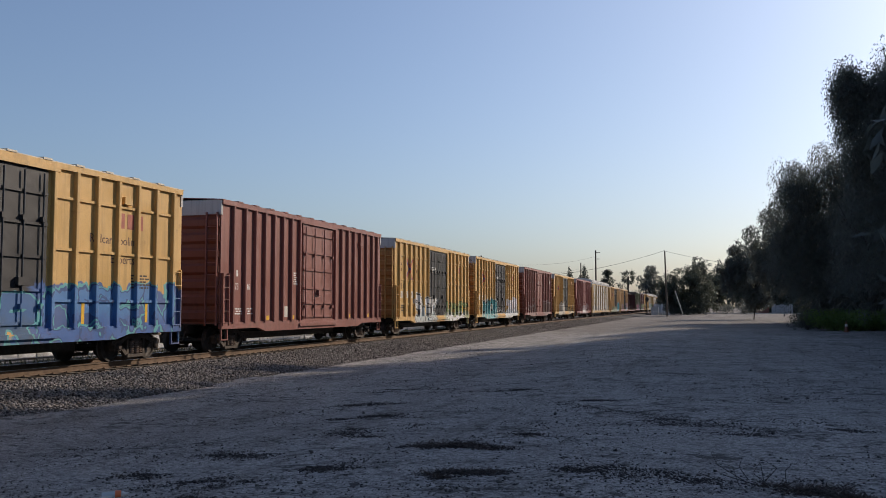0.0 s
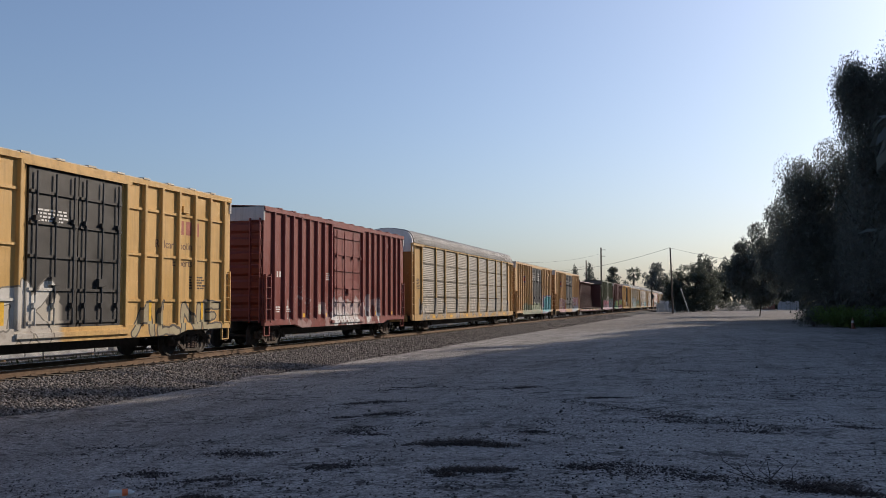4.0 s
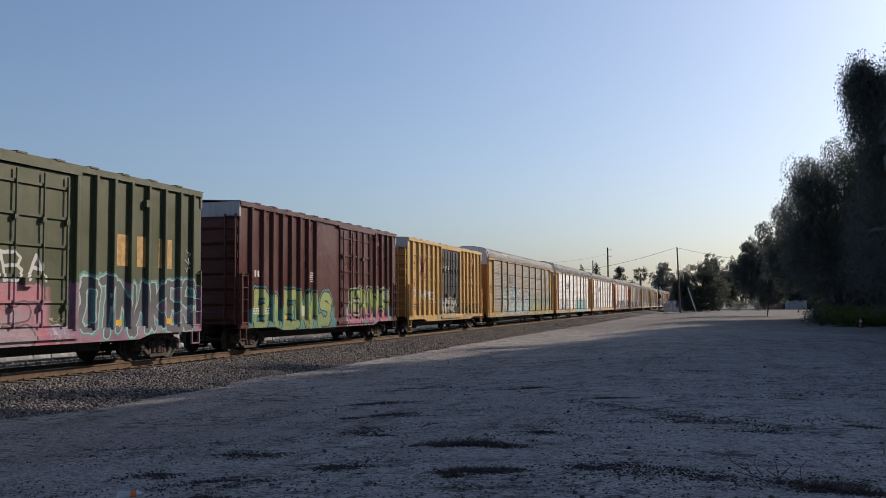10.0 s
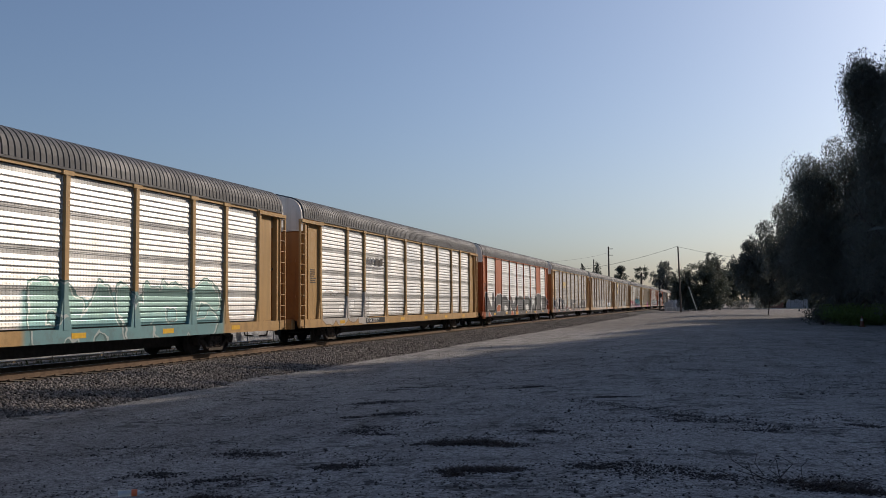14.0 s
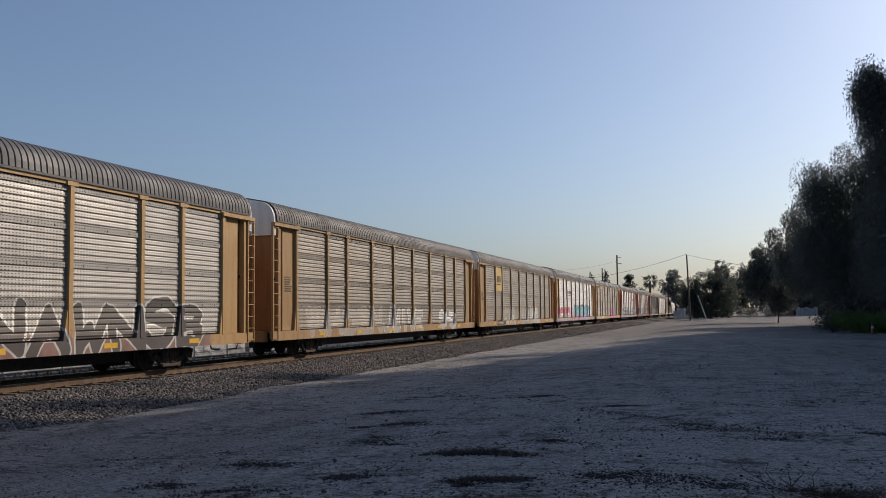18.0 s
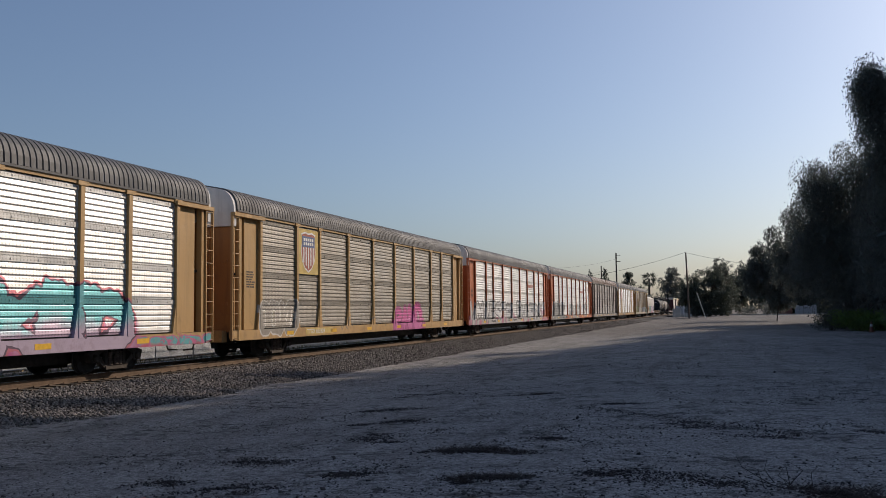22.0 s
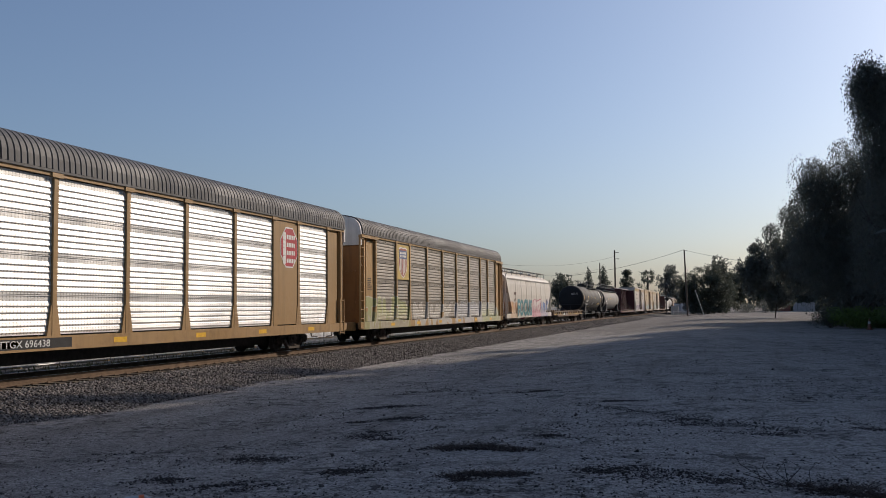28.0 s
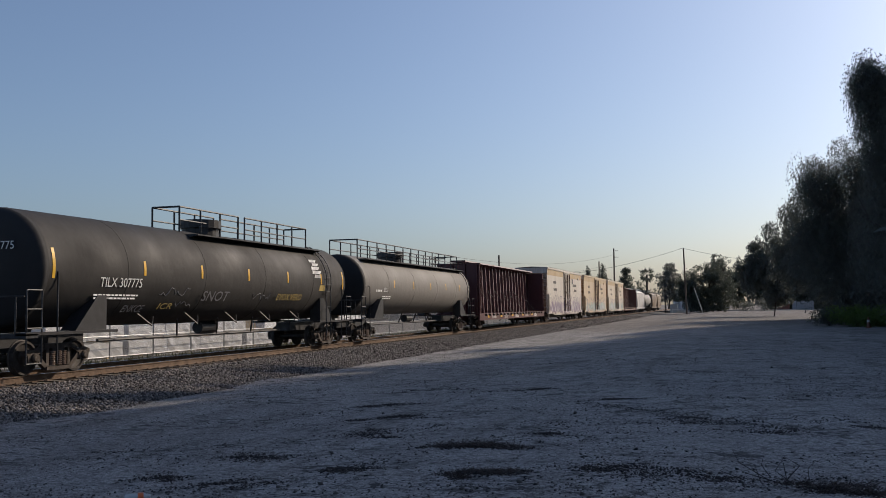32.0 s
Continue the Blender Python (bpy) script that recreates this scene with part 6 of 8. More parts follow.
boxcar(264.38, 15.8, YEL, "faded yellow boxcar with grey doors and a rusty sill", RIBS_A, stringers=STR, rust=0.35, roof_rgb=(0.60, 0.54, 0.43), tags=(*emblem(1.75, 3.15, 3.1, 4.15), ("UYESK", 5.2, 9.0, 0.75, 1.9, (0.52, 0.50, 0.44), (0.42, 0.35, 0.20), (0.20, 0.18, 0.14), dict(fat=0.16, rim=0.04, seed=17)), ("NCYBE", 1.8, 4.2, 1.95, 2.3, WHT, WHT, WHT, dict(fat=0.045, rim=0.0, seed=2)), ("WOAO", 10.6, 15.0, 0.8, 1.5, (0.45, 0.34, 0.17), (0.42, 0.30, 0.14), (0.14, 0.11, 0.08), dict(fat=0.12, rim=0.04, seed=6))), extra=yellow_marks(('50', '41', '2')), door_rgb=(0.03, 0.03, 0.03))
autorack(281.84, 27.5, (0.45, 0.285, 0.085), (0.20, 0.185, 0.165), "tan autorack with grey sheets and a large teal mural", tags=((1.0, 27.4, 0.4, 1.05, 46, (0.20, 0.36, 0.34), (0.30, 0.34, 0.05), (0.42, 0.07, 0.06), 1.4, 1.1), ("PUROAS", 5.0, 15.6, 1.0, 2.75, (0.10, 0.17, 0.19), (0.22, 0.36, 0.36), (0.52, 0.54, 0.52), dict(fat=0.22, rim=0.06, halo=(0.04, 0.04, 0.06), cloud=((0.36, 0.22, 0.11), 2.5), seed=14, wobble=1.0)), ("WKXSZN", 5.2, 16.0, 0.9, 2.6, (0.5, 0.52, 0.5), (0.45, 0.48, 0.48), (0.04, 0.04, 0.06), dict(fat=0.05, rim=0.05, seed=51, wobble=0.9)), ("NKMEWS", 15.8, 26.4, 0.95, 2.2, (0.10, 0.20, 0.13), (0.24, 0.26, 0.07), (0.30, 0.13, 0.08), dict(fat=0.18, rim=0.05, halo=(0.05, 0.08, 0.05), cloud=((0.32, 0.26, 0.12), 2.2), seed=15, wobble=0.8))), extra=rack_marks(None, 'blue'), rise=0, press="fine", roof_rgb=(0.19, 0.19, 0.187), panel_rough=0.5)
autorack(310.75, 27.4, RACK, SILVER, "tan autorack with bright silver side sheets and dark graffiti", tags=(("WEXR", 2.0, 9.0, 0.9, 1.9, (0.42, 0.42, 0.40), (0.36, 0.36, 0.36), (0.08, 0.08, 0.08), dict(fat=0.2, rim=0.05, seed=17)), ("DAWOC", 14.4, 22.6, 0.8, 1.9, (0.20, 0.34, 0.32), (0.14, 0.30, 0.32), (0.50, 0.56, 0.54), dict(fat=0.30, rim=0.05, cloud=((0.16, 0.32, 0.33), 1.9), halo=(0.08, 0.16, 0.16), seed=18, wobble=0.6))), extra=rack_marks('TTGX 707176', 'dark'), rise=0.18)
autorack(339.44, 27.5, RACK, SILVER, "tan autorack with bright silver side sheets and an outlined tag", tags=(("GOOB", 2.2, 7.4, 1.0, 2.0, SILVER, SILVER, (0.06, 0.06, 0.06), dict(fat=0.24, rim=0.04, seed=4, worn=0.6)),), extra=rack_marks('TTGX 707073', 'dark'), rise=0.18)
autorack(368.13, 26.6, ORANGE, SILVER, "orange autorack with silver sheets and black block graffiti", flush=True, posts=(1.69, 4.45, 6.45, 9.37, 12.22, 15.09, 17.98, 20.75, 22.75, 25.5), solid=(1, 7), tags=(("NODYSOWEB", 1.2, 25.6, 0.55, 1.95, (0.03, 0.03, 0.03), (0.04, 0.04, 0.04), WHT, dict(fat=0.38, rim=0.06, seed=19, wobble=0.3)),), extra=rack_marks(None, None), rise=0.15)
autorack(396.3, 27.5, RACK, (0.36, 0.35, 0.33), "tan autorack with silver sheets and white block graffiti", tags=(("MNOPJL", 1.1, 12.0, 0.65, 1.85, (0.04, 0.04, 0.04), (0.05, 0.05, 0.05), WHT, dict(fat=0.23, rim=0.06, cloud=((0.30, 0.12, 0.12), 1.2), seed=20)), ("MENAWNSB", 12.4, 24.4, 0.8, 1.85, (0.05, 0.045, 0.045), (0.06, 0.05, 0.05), (0.60, 0.60, 0.58), dict(fat=0.17, rim=0.06, cloud=((0.28, 0.16, 0.14), 1.1), seed=21))), metal=0.3, panel_rough=0.55, press="seam", extra=rack_marks('TTGX 853122', 'gold'), rise=0.13)
autorack(425.17, 27.4, BROWNRACK, (0.27, 0.245, 0.21), "tan autorack with dusty sheets and white graffiti", tags=(("RHOSN", 3.0, 11.0, 0.8, 1.7, (0.35, 0.31, 0.26), (0.36, 0.32, 0.28), (0.56, 0.55, 0.52), dict(fat=0.16, rim=0.05, seed=22, worn=0.7)), ("JWIVE", 11.2, 17.0, 0.7, 1.75, (0.40, 0.38, 0.34), (0.42, 0.40, 0.36), WHT, dict(fat=0.16, rim=0.07, seed=23)), ("SHB", 20.0, 23.2, 0.8, 1.6, WHT, (0.5, 0.5, 0.48), (0.25, 0.22, 0.20), dict(fat=0.14, rim=0.04, seed=24))), roof_rgb=(0.085, 0.082, 0.080), press="seam", metal=0.3, panel_rough=0.5, extra=rack_marks(None, None), rise=0.08)
autorack(453.71, 27.5, BROWNRACK, (0.27, 0.245, 0.21), "tan autorack with dusty sheets and a yellow logo panel", tags=(("KVR", 7.6, 11.0, 0.8, 1.8, (0.34, 0.30, 0.26), (0.5, 0.48, 0.44), (0.55, 0.54, 0.50), dict(fat=0.12, rim=0.05, seed=25)), ("UUB", 12.8, 16.2, 0.75, 1.75, (0.36, 0.32, 0.28), (0.38, 0.34, 0.30), (0.52, 0.51, 0.47), dict(fat=0.2, rim=0.05, seed=26, worn=0.8)), ("MNEL", 16.8, 20.6, 0.8, 1.85, (0.60, 0.59, 0.55), (0.52, 0.50, 0.46), (0.30, 0.28, 0.25), dict(fat=0.24, rim=0.04, seed=27))), roof_rgb=(0.085, 0.082, 0.080), press="seam", metal=0.3, panel_rough=0.5, extra=rack_marks('TTGX 971043', 'panel', True, 5.1), rise=0.08)
autorack(482.42, 27.1, RACK, SILVER, "tan autorack with bright sheets and a long colourful mural", tags=((0.0, 27.0, 0.45, 0.98, 25, (0.45, 0.06, 0.12), TEAL, (0.5, 0.10, 0.25), 1.4, 1.1), ("ROSCA", 0.9, 10.4, 0.9, 1.9, (0.50, 0.12, 0.16), (0.48, 0.46, 0.46), (0.42, 0.05, 0.08), dict(fat=0.22, rim=0.07, seed=28)), ("OPSEKED", 11.2, 23.0, 0.8, 2.0, (0.14, 0.42, 0.46), (0.45, 0.36, 0.46), (0.07, 0.05, 0.09), dict(fat=0.32, rim=0.06, cloud=((0.42, 0.08, 0.24), 1.4), halo=(0.45, 0.12, 0.16), seed=29, wobble=0.6))), press="seam", extra=rack_marks(None, 'dark'), rise=0.2)
autorack(510.7, 27.6, RACK, DULL, "tan autorack with dull sheets, a shield panel and pink graffiti", tags=(("OOXD", 1.9, 4.9, 0.9, 1.9, (0.30, 0.28, 0.25), DULL, (0.62, 0.61, 0.58), dict(fat=0.14, rim=0.05, seed=30)), ("PAND", 15.6, 19.8, 0.8, 1.75, PNK, (0.60, 0.16, 0.40), (0.20, 0.03, 0.12), dict(fat=0.16, rim=0.06, halo=(0.5, 0.12, 0.34), cloud=((0.42, 0.06, 0.24), 1.2), seed=31)), ("WHYR", 8.5, 14.5, 0.9, 1.5, (0.2, 0.18, 0.16), (0.2, 0.18, 0.16), (0.2, 0.18, 0.16), dict(fat=0.03, rim=0.0, seed=32, worn=0.6))), roof_rgb=(0.09, 0.088, 0.088), press="seam", metal=0.35, panel_rough=0.5, extra=rack_marks('TTGX 603828', 'shield', True, 5.5, plate_mat=MARK_YEL), rise=0.1)
autorack(539.55, 27.6, ORANGE, SILVER, "orange autorack with bright silver sheets and outline graffiti", tags=((0.3, 27.0, 0.3, 1.0, 30, (0.45, 0.06, 0.18), (0.5, 0.1, 0.24), (0.48, 0.46, 0.46), 0.9, 1.1), ("VMAESTELENHEBS", 0.6, 24.6, 0.6, 2.0, (0.56, 0.56, 0.56), (0.48, 0.47, 0.47), (0.04, 0.04, 0.045), dict(fat=0.19, rim=0.10, cloud=((0.45, 0.10, 0.22), 1.25), halo=(0.5, 0.48, 0.48), seed=33)), ("AKR", 23.6, 26.2, 1.2, 2.2, (0.5, 0.5, 0.5), (0.45, 0.2, 0.3), (0.06, 0.05, 0.05), dict(fat=0.08, rim=0.04, seed=34))), extra=rack_marks(None, 'orange'), rise=0.15)
autorack(568.37, 27.6, ORANGE, SILVER, "orange autorack with bright silver sheets and grey graffiti", tags=(("HADUK", 0.7, 8.0, 0.55, 1.9, (0.14, 0.14, 0.14), (0.20, 0.20, 0.20), (0.52, 0.52, 0.52), dict(fat=0.34, rim=0.09, halo=(0.05, 0.05, 0.05), seed=35)), ("ENALE", 10.9, 17.6, 0.7, 1.95, (0.44, 0.44, 0.43), (0.34, 0.33, 0.32), (0.10, 0.10, 0.10), dict(fat=0.16, rim=0.06, seed=36)), ("XS", 21.0, 23.2, 0.8, 2.2, (0.2, 0.2, 0.2), (0.4, 0.4, 0.4), (0.08, 0.08, 0.08), dict(fat=0.1, rim=0.05, seed=37))), extra=rack_marks('TTGX 952848', 'orange'), rise=0.15)
autorack(597.15, 26.9, (0.10, 0.082, 0.07), (0.18, 0.165, 0.15), "dark brown autorack with dull grey sheets", roof_rgb=(0.13, 0.075, 0.055), metal=0.35, panel_rough=0.55, tags=(("LANREKYOS", 1.9, 24.6, 0.85, 1.75, (0.19, 0.172, 0.155), (0.17, 0.155, 0.14), (0.46, 0.45, 0.43), dict(fat=0.26, rim=0.05, seed=38, worn=0.8)),), extra=rack_marks(None, None, False))
autorack(625.3, 27.2, (0.34, 0.21, 0.085), (0.82, 0.82, 0.81), "tan autorack with bright silver sheets and red octagon signs", flush=True, posts=(1.69, 4.45, 6.45, 9.37, 12.22, 15.09, 17.98, 20.75, 22.75, 25.5), solid=(1, 7), end_rgb=(0.20, 0.14, 0.07), extra=rack_marks('TTGX 696438', None, True, 7.4, extra_mark=lambda car, side: (octagon(car, 5.45, 3.9, 0.82), octagon(car, 21.8, 3.9, 0.82))), rise=0.26)
autorack(654.0, 27.5, (0.40, 0.25, 0.10), (0.26, 0.235, 0.20), "brownish tan autorack with dusty sheets and pale graffiti", tags=(("TALES", 0.8, 6.4, 0.75, 2.0, (0.34, 0.36, 0.14), (0.36, 0.32, 0.22), (0.52, 0.52, 0.44), dict(fat=0.2, rim=0.05, cloud=((0.30, 0.32, 0.14), 1.6), seed=39, worn=0.8)), ("NAVOK", 7.6, 14.4, 0.8, 1.7, (0.40, 0.37, 0.32), (0.44, 0.42, 0.38), (0.60, 0.59, 0.56), dict(fat=0.16, rim=0.06, seed=40, worn=0.85)), ("DREPS", 15.2, 21.6, 0.75, 1.75, (0.34, 0.34, 0.36), (0.46, 0.45, 0.44), (0.58, 0.57, 0.55), dict(fat=0.22, rim=0.05, seed=41, worn=0.85)), ("ETSA", 21.9, 26.4, 0.8, 1.8, (0.46, 0.46, 0.40), (0.40, 0.42, 0.22), (0.60, 0.6, 0.55), dict(fat=0.2, rim=0.05, cloud=((0.36, 0.38, 0.26), 1.6), seed=42, worn=0.85))), roof_rgb=(0.085, 0.082, 0.08), press="seam", metal=0.3, panel_rough=0.5, extra=rack_marks(None, 'shield'))
hopper(682.7, 18.8, (0.58, 0.545, 0.49), "pale cream covered hopper with teal, pink and blue graffiti", tags=(("AYKOE", 9.7, 13.5, 0.95, 2.05, (0.70, 0.64, 0.62), (0.62, 0.40, 0.44), (0.36, 0.04, 0.10), dict(fat=0.17, rim=0.06, halo=(0.6, 0.35, 0.38), seed=43)), ("LOLE", 13.9, 16.7, 0.95, 1.95, (0.16, 0.26, 0.50), (0.50, 0.46, 0.52), (0.10, 0.14, 0.34), dict(fat=0.15, rim=0.06, halo=(0.6, 0.58, 0.58), seed=44)), ("EXS", 1.5, 4.0, 0.9, 1.9, (0.55, 0.30, 0.16), (0.55, 0.42, 0.28), (0.55, 0.38, 0.26), dict(fat=0.22, rim=0.04, seed=45, worn=0.7))), extra=hopper_marks)
flatcar(702.6, 18.6, "empty weathered yellow flatcar with a wooden deck")
tank_car(722.5, 19.6, (0.020, 0.018, 0.016), "black tank car with white lettering and chalk graffiti", extra=tank_marks)
tank_car(743.1, 19.7, (0.20, 0.19, 0.175), "dusty grey tank car with a long roof walk", radius=1.42, walk_all=True, deck=(0.08, 0.93), dome=0.38, rail_x=0.7, extra=grey_tank_marks)
centerbeam(763.94, 23.2, (0.075, 0.020, 0.020), "dark red centerbeam lumber car")
PURPLE, TEAL = (0.20, 0.15, 0.24), (0.30, 0.42, 0.40)
for s0, lab, rgb, fill in ((789.2, "white refrigerator boxcar with purple graffiti along its foot", (0.58, 0.53, 0.46), PURPLE), (813.1, "tan refrigerator boxcar with teal graffiti", (0.54, 0.42, 0.27), TEAL), (836.8, "cream refrigerator boxcar with teal graffiti and a closed door", (0.56, 0.48, 0.36), TEAL)):
    reefer = boxcar(s0, 21.6, rgb, lab, (), (9.3, 12.6), "slide", door_rgb=None, end_top=None, rust=0.45, tags=((1.0, 20.5, 0.8, 2.5, int(s0) % 17, fill, rgb, (0.12, 0.10, 0.14), 0.8, 0.85), (2.0, 19.5, 1.0, 2.0, int(s0) % 13, (0.5, 0.5, 0.5), fill, (0.30, 0.22, 0.30), 0.5, 0.5)))
    boxpart("top_band", car_paint("band_paint", reefer, (0.46, 0.33, 0.17), 0.3, 0.5), reefer, SIDE - 0.058, SIDE - 0.05, 0.05, 9.0, 4.45, 4.98, "tan band under the roof")
    boxpart("top_band", car_paint("band_paint", reefer, (0.46, 0.33, 0.17), 0.3, 0.5), reefer, SIDE - 0.058, SIDE - 0.05, 12.95, 21.55, 4.45, 4.98, "tan band under the roof")
    for yy in (9.45, 11.0, 12.4):
        boxpart("door_bar", RUSTED, reefer, SIDE + 0.03, SIDE + 0.11, yy - 0.09, yy + 0.09, 1.0, 4.8, "rusty door bar")
    for zz in (1.7, 2.9, 4.0):
        boxpart("door_brace", RUSTED, reefer, SIDE + 0.04, SIDE + 0.09, 9.4, 11.0, zz - 0.06, zz + 0.06)
    for yy, zz, w in ((3.2, 3.7, 1.6), (3.3, 3.0, 2.0), (15.2, 3.6, 2.4), (16.0, 3.05, 1.8)):
        letter_bars("mark_bar", INK, reefer, SIDE - 0.05, yy, zz, w, 0.26, 5)
    boxpart("placard", BLACK, reefer, SIDE - 0.06, SIDE - 0.04, 14.6, 15.3, 3.9, 4.4)
centerbeam(859.4, 22.5, (0.16, 0.075, 0.055), "brown lumber car far down the line")
hopper(883.0, 18.8, (0.55, 0.53, 0.50), "pale grey covered hopper with dark lettering")
tank_car(903.2, 19.0, (0.30, 0.29, 0.27), "plain grey tank car near the train's end")
hopper(923.6, 17.0, (0.22, 0.16, 0.11), "brown covered hopper at the end of the train")
hopper(942.0, 15.5, (0.24, 0.18, 0.12), "brown covered hopper at the end of the train")


# ---- trees ----
def quads_mesh(name, corners, material):
    """A mesh of loose four-cornered leaves from an array of n x 4 x 3."""
    n = len(corners)
    me = bpy.data.meshes.new(name)
    me.vertices.add(n * 4)
    me.vertices.foreach_set("co", corners.reshape(-1).astype(np.float32))
    me.loops.add(n * 4)
    me.loops.foreach_set("vertex_index", np.arange(n * 4, dtype=np.int32))
    me.polygons.add(n)
    me.polygons.foreach_set("loop_start", np.arange(0, n * 4, 4, dtype=np.int32))
    me.update(calc_edges=True)
    me.materials.append(material)
    return me


def leaf_cloud(rng, centres, radii, per, size, droop, shell=0.55):
    """Leaves in clumps: around each centre a ragged ball, thicker towards its skin."""
    out = []
    for c, r in zip(centres, radii):
        n = int(per * r[0] * r[1] + 12)
        d = rng.normal(size=(n, 3))
        d /= np.linalg.norm(d, axis=1)[:, None]
        k = shell + (1.12 - shell) * rng.random(n) ** 0.7
        p = np.asarray(c) + d * k[:, None] * np.asarray(r)
        u = rng.normal(size=(n, 3))
        u[:, 2] -= droop * 2.2
        u /= np.linalg.norm(u, axis=1)[:, None]
        w = np.cross(u, rng.normal(size=(n, 3)))
        w /= np.linalg.norm(w, axis=1)[:, None]
        s = size * (0.5 + rng.random(n))[:, None]
        a, b = u * s * 1.5, w * s * 0.27
        bend = np.cross(u, w) * s * 0.18
        out.append(np.stack([p - b * 0.5, p + a * 0.5 + b + bend, p + a, p + a * 0.5 - b + bend], axis=1))
    return np.concatenate(out)


def limbs_mesh(bm, rng, height, spread, trunk, stems=1):
    for q in range(stems):
        lean = rng.normal(size=2) * 0.06 * height
        base = Vector((0.25 * q, 0.2 * q, -0.3))
        fork = Vector((lean[0], lean[1], height * 0.32))
        rod(bm, base, fork, trunk, 8, trunk * 0.75)
        for k in range(6):
            a = k * math.tau / 6 + rng.random()
            tip = fork + Vector((math.cos(a) * spread * 0.6, math.sin(a) * spread * 0.6, height * (0.22 + 0.3 * rng.random())))
            mid = fork.lerp(tip, 0.5) + Vector((0, 0, height * 0.05))
            rod(bm, fork, mid, trunk * 0.5, 6, trunk * 0.33)
            rod(bm, mid, tip, trunk * 0.33, 5, trunk * 0.1)
            for j in range(3):
                t2 = tip + Vector(rng.normal(size=3) * spread * 0.22)
                rod(bm, mid.lerp(tip, 0.5), t2, trunk * 0.15, 4, trunk * 0.04)


def make_tree(name, seed, height, spread, label, leaf=LEAF_PEPPER, clumps=60, per=60, size=0.42, droop=0.8, low=0.12, top=0.55, trunk=0.35, hang=0.0, core=True, lopsided=0.25, shape=None):
    """A broad tree: forked trunk, limbs, and a crown of many hanging clumps with gaps and an uneven edge."""
    rng = np.random.default_rng(seed)
    tree = tagged(new(name), label, "tree")
    bm = bmesh.new()
    limbs_mesh(bm, rng, height, spread, trunk)
    part("trunk", bm, BARK, tree)
    cs, rs = [], []
    lobes = [(rng.normal(size=2) * spread * lopsided, height * (0.45 + 0.35 * rng.random()), spread * (0.55 + 0.35 * rng.random())) for _ in range(6)]
    if shape:
        lobes = [((a, b), c, r) for a, b, c, r in shape]
    for k in range(clumps):
        (lx, ly), lz, lr = lobes[k % len(lobes)]
        d = rng.normal(size=3)
        d /= np.linalg.norm(d)
        q = rng.random() ** 0.45 * (1.0 + 0.22 * rng.random())
        x, y = lx + d[0] * lr * q, ly + d[1] * lr * q
        z = lz + d[2] * q * (lr * 0.9 if shape else height * (0.30 if d[2] > 0 else 0.42))
        z = min(max(z, height * low + 0.4), height * 0.95)
        r = spread * (0.04 + 0.09 * rng.random())
        cs.append((x, y, z)), rs.append((r, r, r * (1.0 + hang * rng.random())))
    if not shape:
        cs.append((lobes[0][0][0], lobes[0][0][1], height - spread * 0.16)), rs.append((spread * 0.2,) * 3)
    leaves = leaf_cloud(rng, cs, rs, per, size, droop)
    if core:
        inner = leaf_cloud(rng, [(x, y, lz * 0.92) for (x, y), lz, lr in lobes], [(lr * 0.66, lr * 0.66, lr * 0.66 if shape else height * 0.25) for _, _, lr in lobes], 60, size * 1.9, droop, 0.1)
        leaves = np.concatenate([leaves, inner])
    part("crown", quads_mesh("crown", leaves, leaf), leaf, tree)
    return tree


def place(ob, x, y, turn=0, z=None):
    ob.matrix_basis = pose(x, y, ground_height(x, y) if z is None else z, 0, 0, turn)
    return ob


PEPPER = "tall dark green pepper tree with drooping foliage"
t1 = place(make_tree("pepper_tree", 11, 20.5, 8.2, PEPPER, clumps=760, per=600, size=0.09, hang=1.4, low=0.06, trunk=0.5, shape=((-4.3, 0, 14.0, 1.6), (-6.3, 0, 14.1, 0.5), (-5.0, 0, 11.8, 1.8), (-5.0, 0, 9.6, 2.2), (-1.6, 0, 15.6, 1.8), (1.2, 1, 16.4, 2.8), (5, 0, 14, 4.6), (-3.6, -1, 9.0, 3.8), (2, -2, 10, 5.5), (-3.5, 1, 4.8, 3.8), (2, 2, 5, 5.5), (6, 0, 7, 5))), 14.9, 57, 0)
t2 = place(make_tree("pepper_tree", 12, 15.0, 7.5, PEPPER, clumps=540, per=540, size=0.1, hang=1.4, low=0.17, trunk=0.45, shape=((-3.4, 0, 11.2, 3.0), (-5.9, 0, 10.6, 1.9), (-6.0, 0, 7.4, 2.6), (-5.4, 0.5, 5.0, 2.8), (0.5, 0, 11.2, 4.2), (4.2, 1, 9.8, 4.6), (0, 0, 5.5, 5.0), (4, -1, 4.5, 4.2))), 13.5, 76, 0)
t3 = place(make_tree("pepper_tree", 13, 12.5, 6.0, PEPPER, clumps=400, per=420, size=0.17, hang=1.2, low=0.22, shape=((-2, 0, 8.5, 3.4), (2, 0, 9, 3.3), (-3.0, 0, 5.6, 2.8), (2, 1, 5.6, 3.6), (0, -2, 6.5, 3.6))), 10.5, 98, 0)
t4 = place(make_tree("pepper_tree", 14, 10.8, 4.6, "dark green spreading tree with hanging foliage beside the yard", clumps=380, per=520, size=0.18, hang=1.3, low=0.14, trunk=0.08, shape=((0.6, 0, 3.0, 1.6), (-0.8, 0, 7.6, 2.4), (-2.6, 0, 6.2, 1.9), (1.5, 0, 7.6, 2.8), (-1.9, 0, 5.2, 2.1), (2.5, 1, 5.6, 2.8))), 6.6, 126, 0)
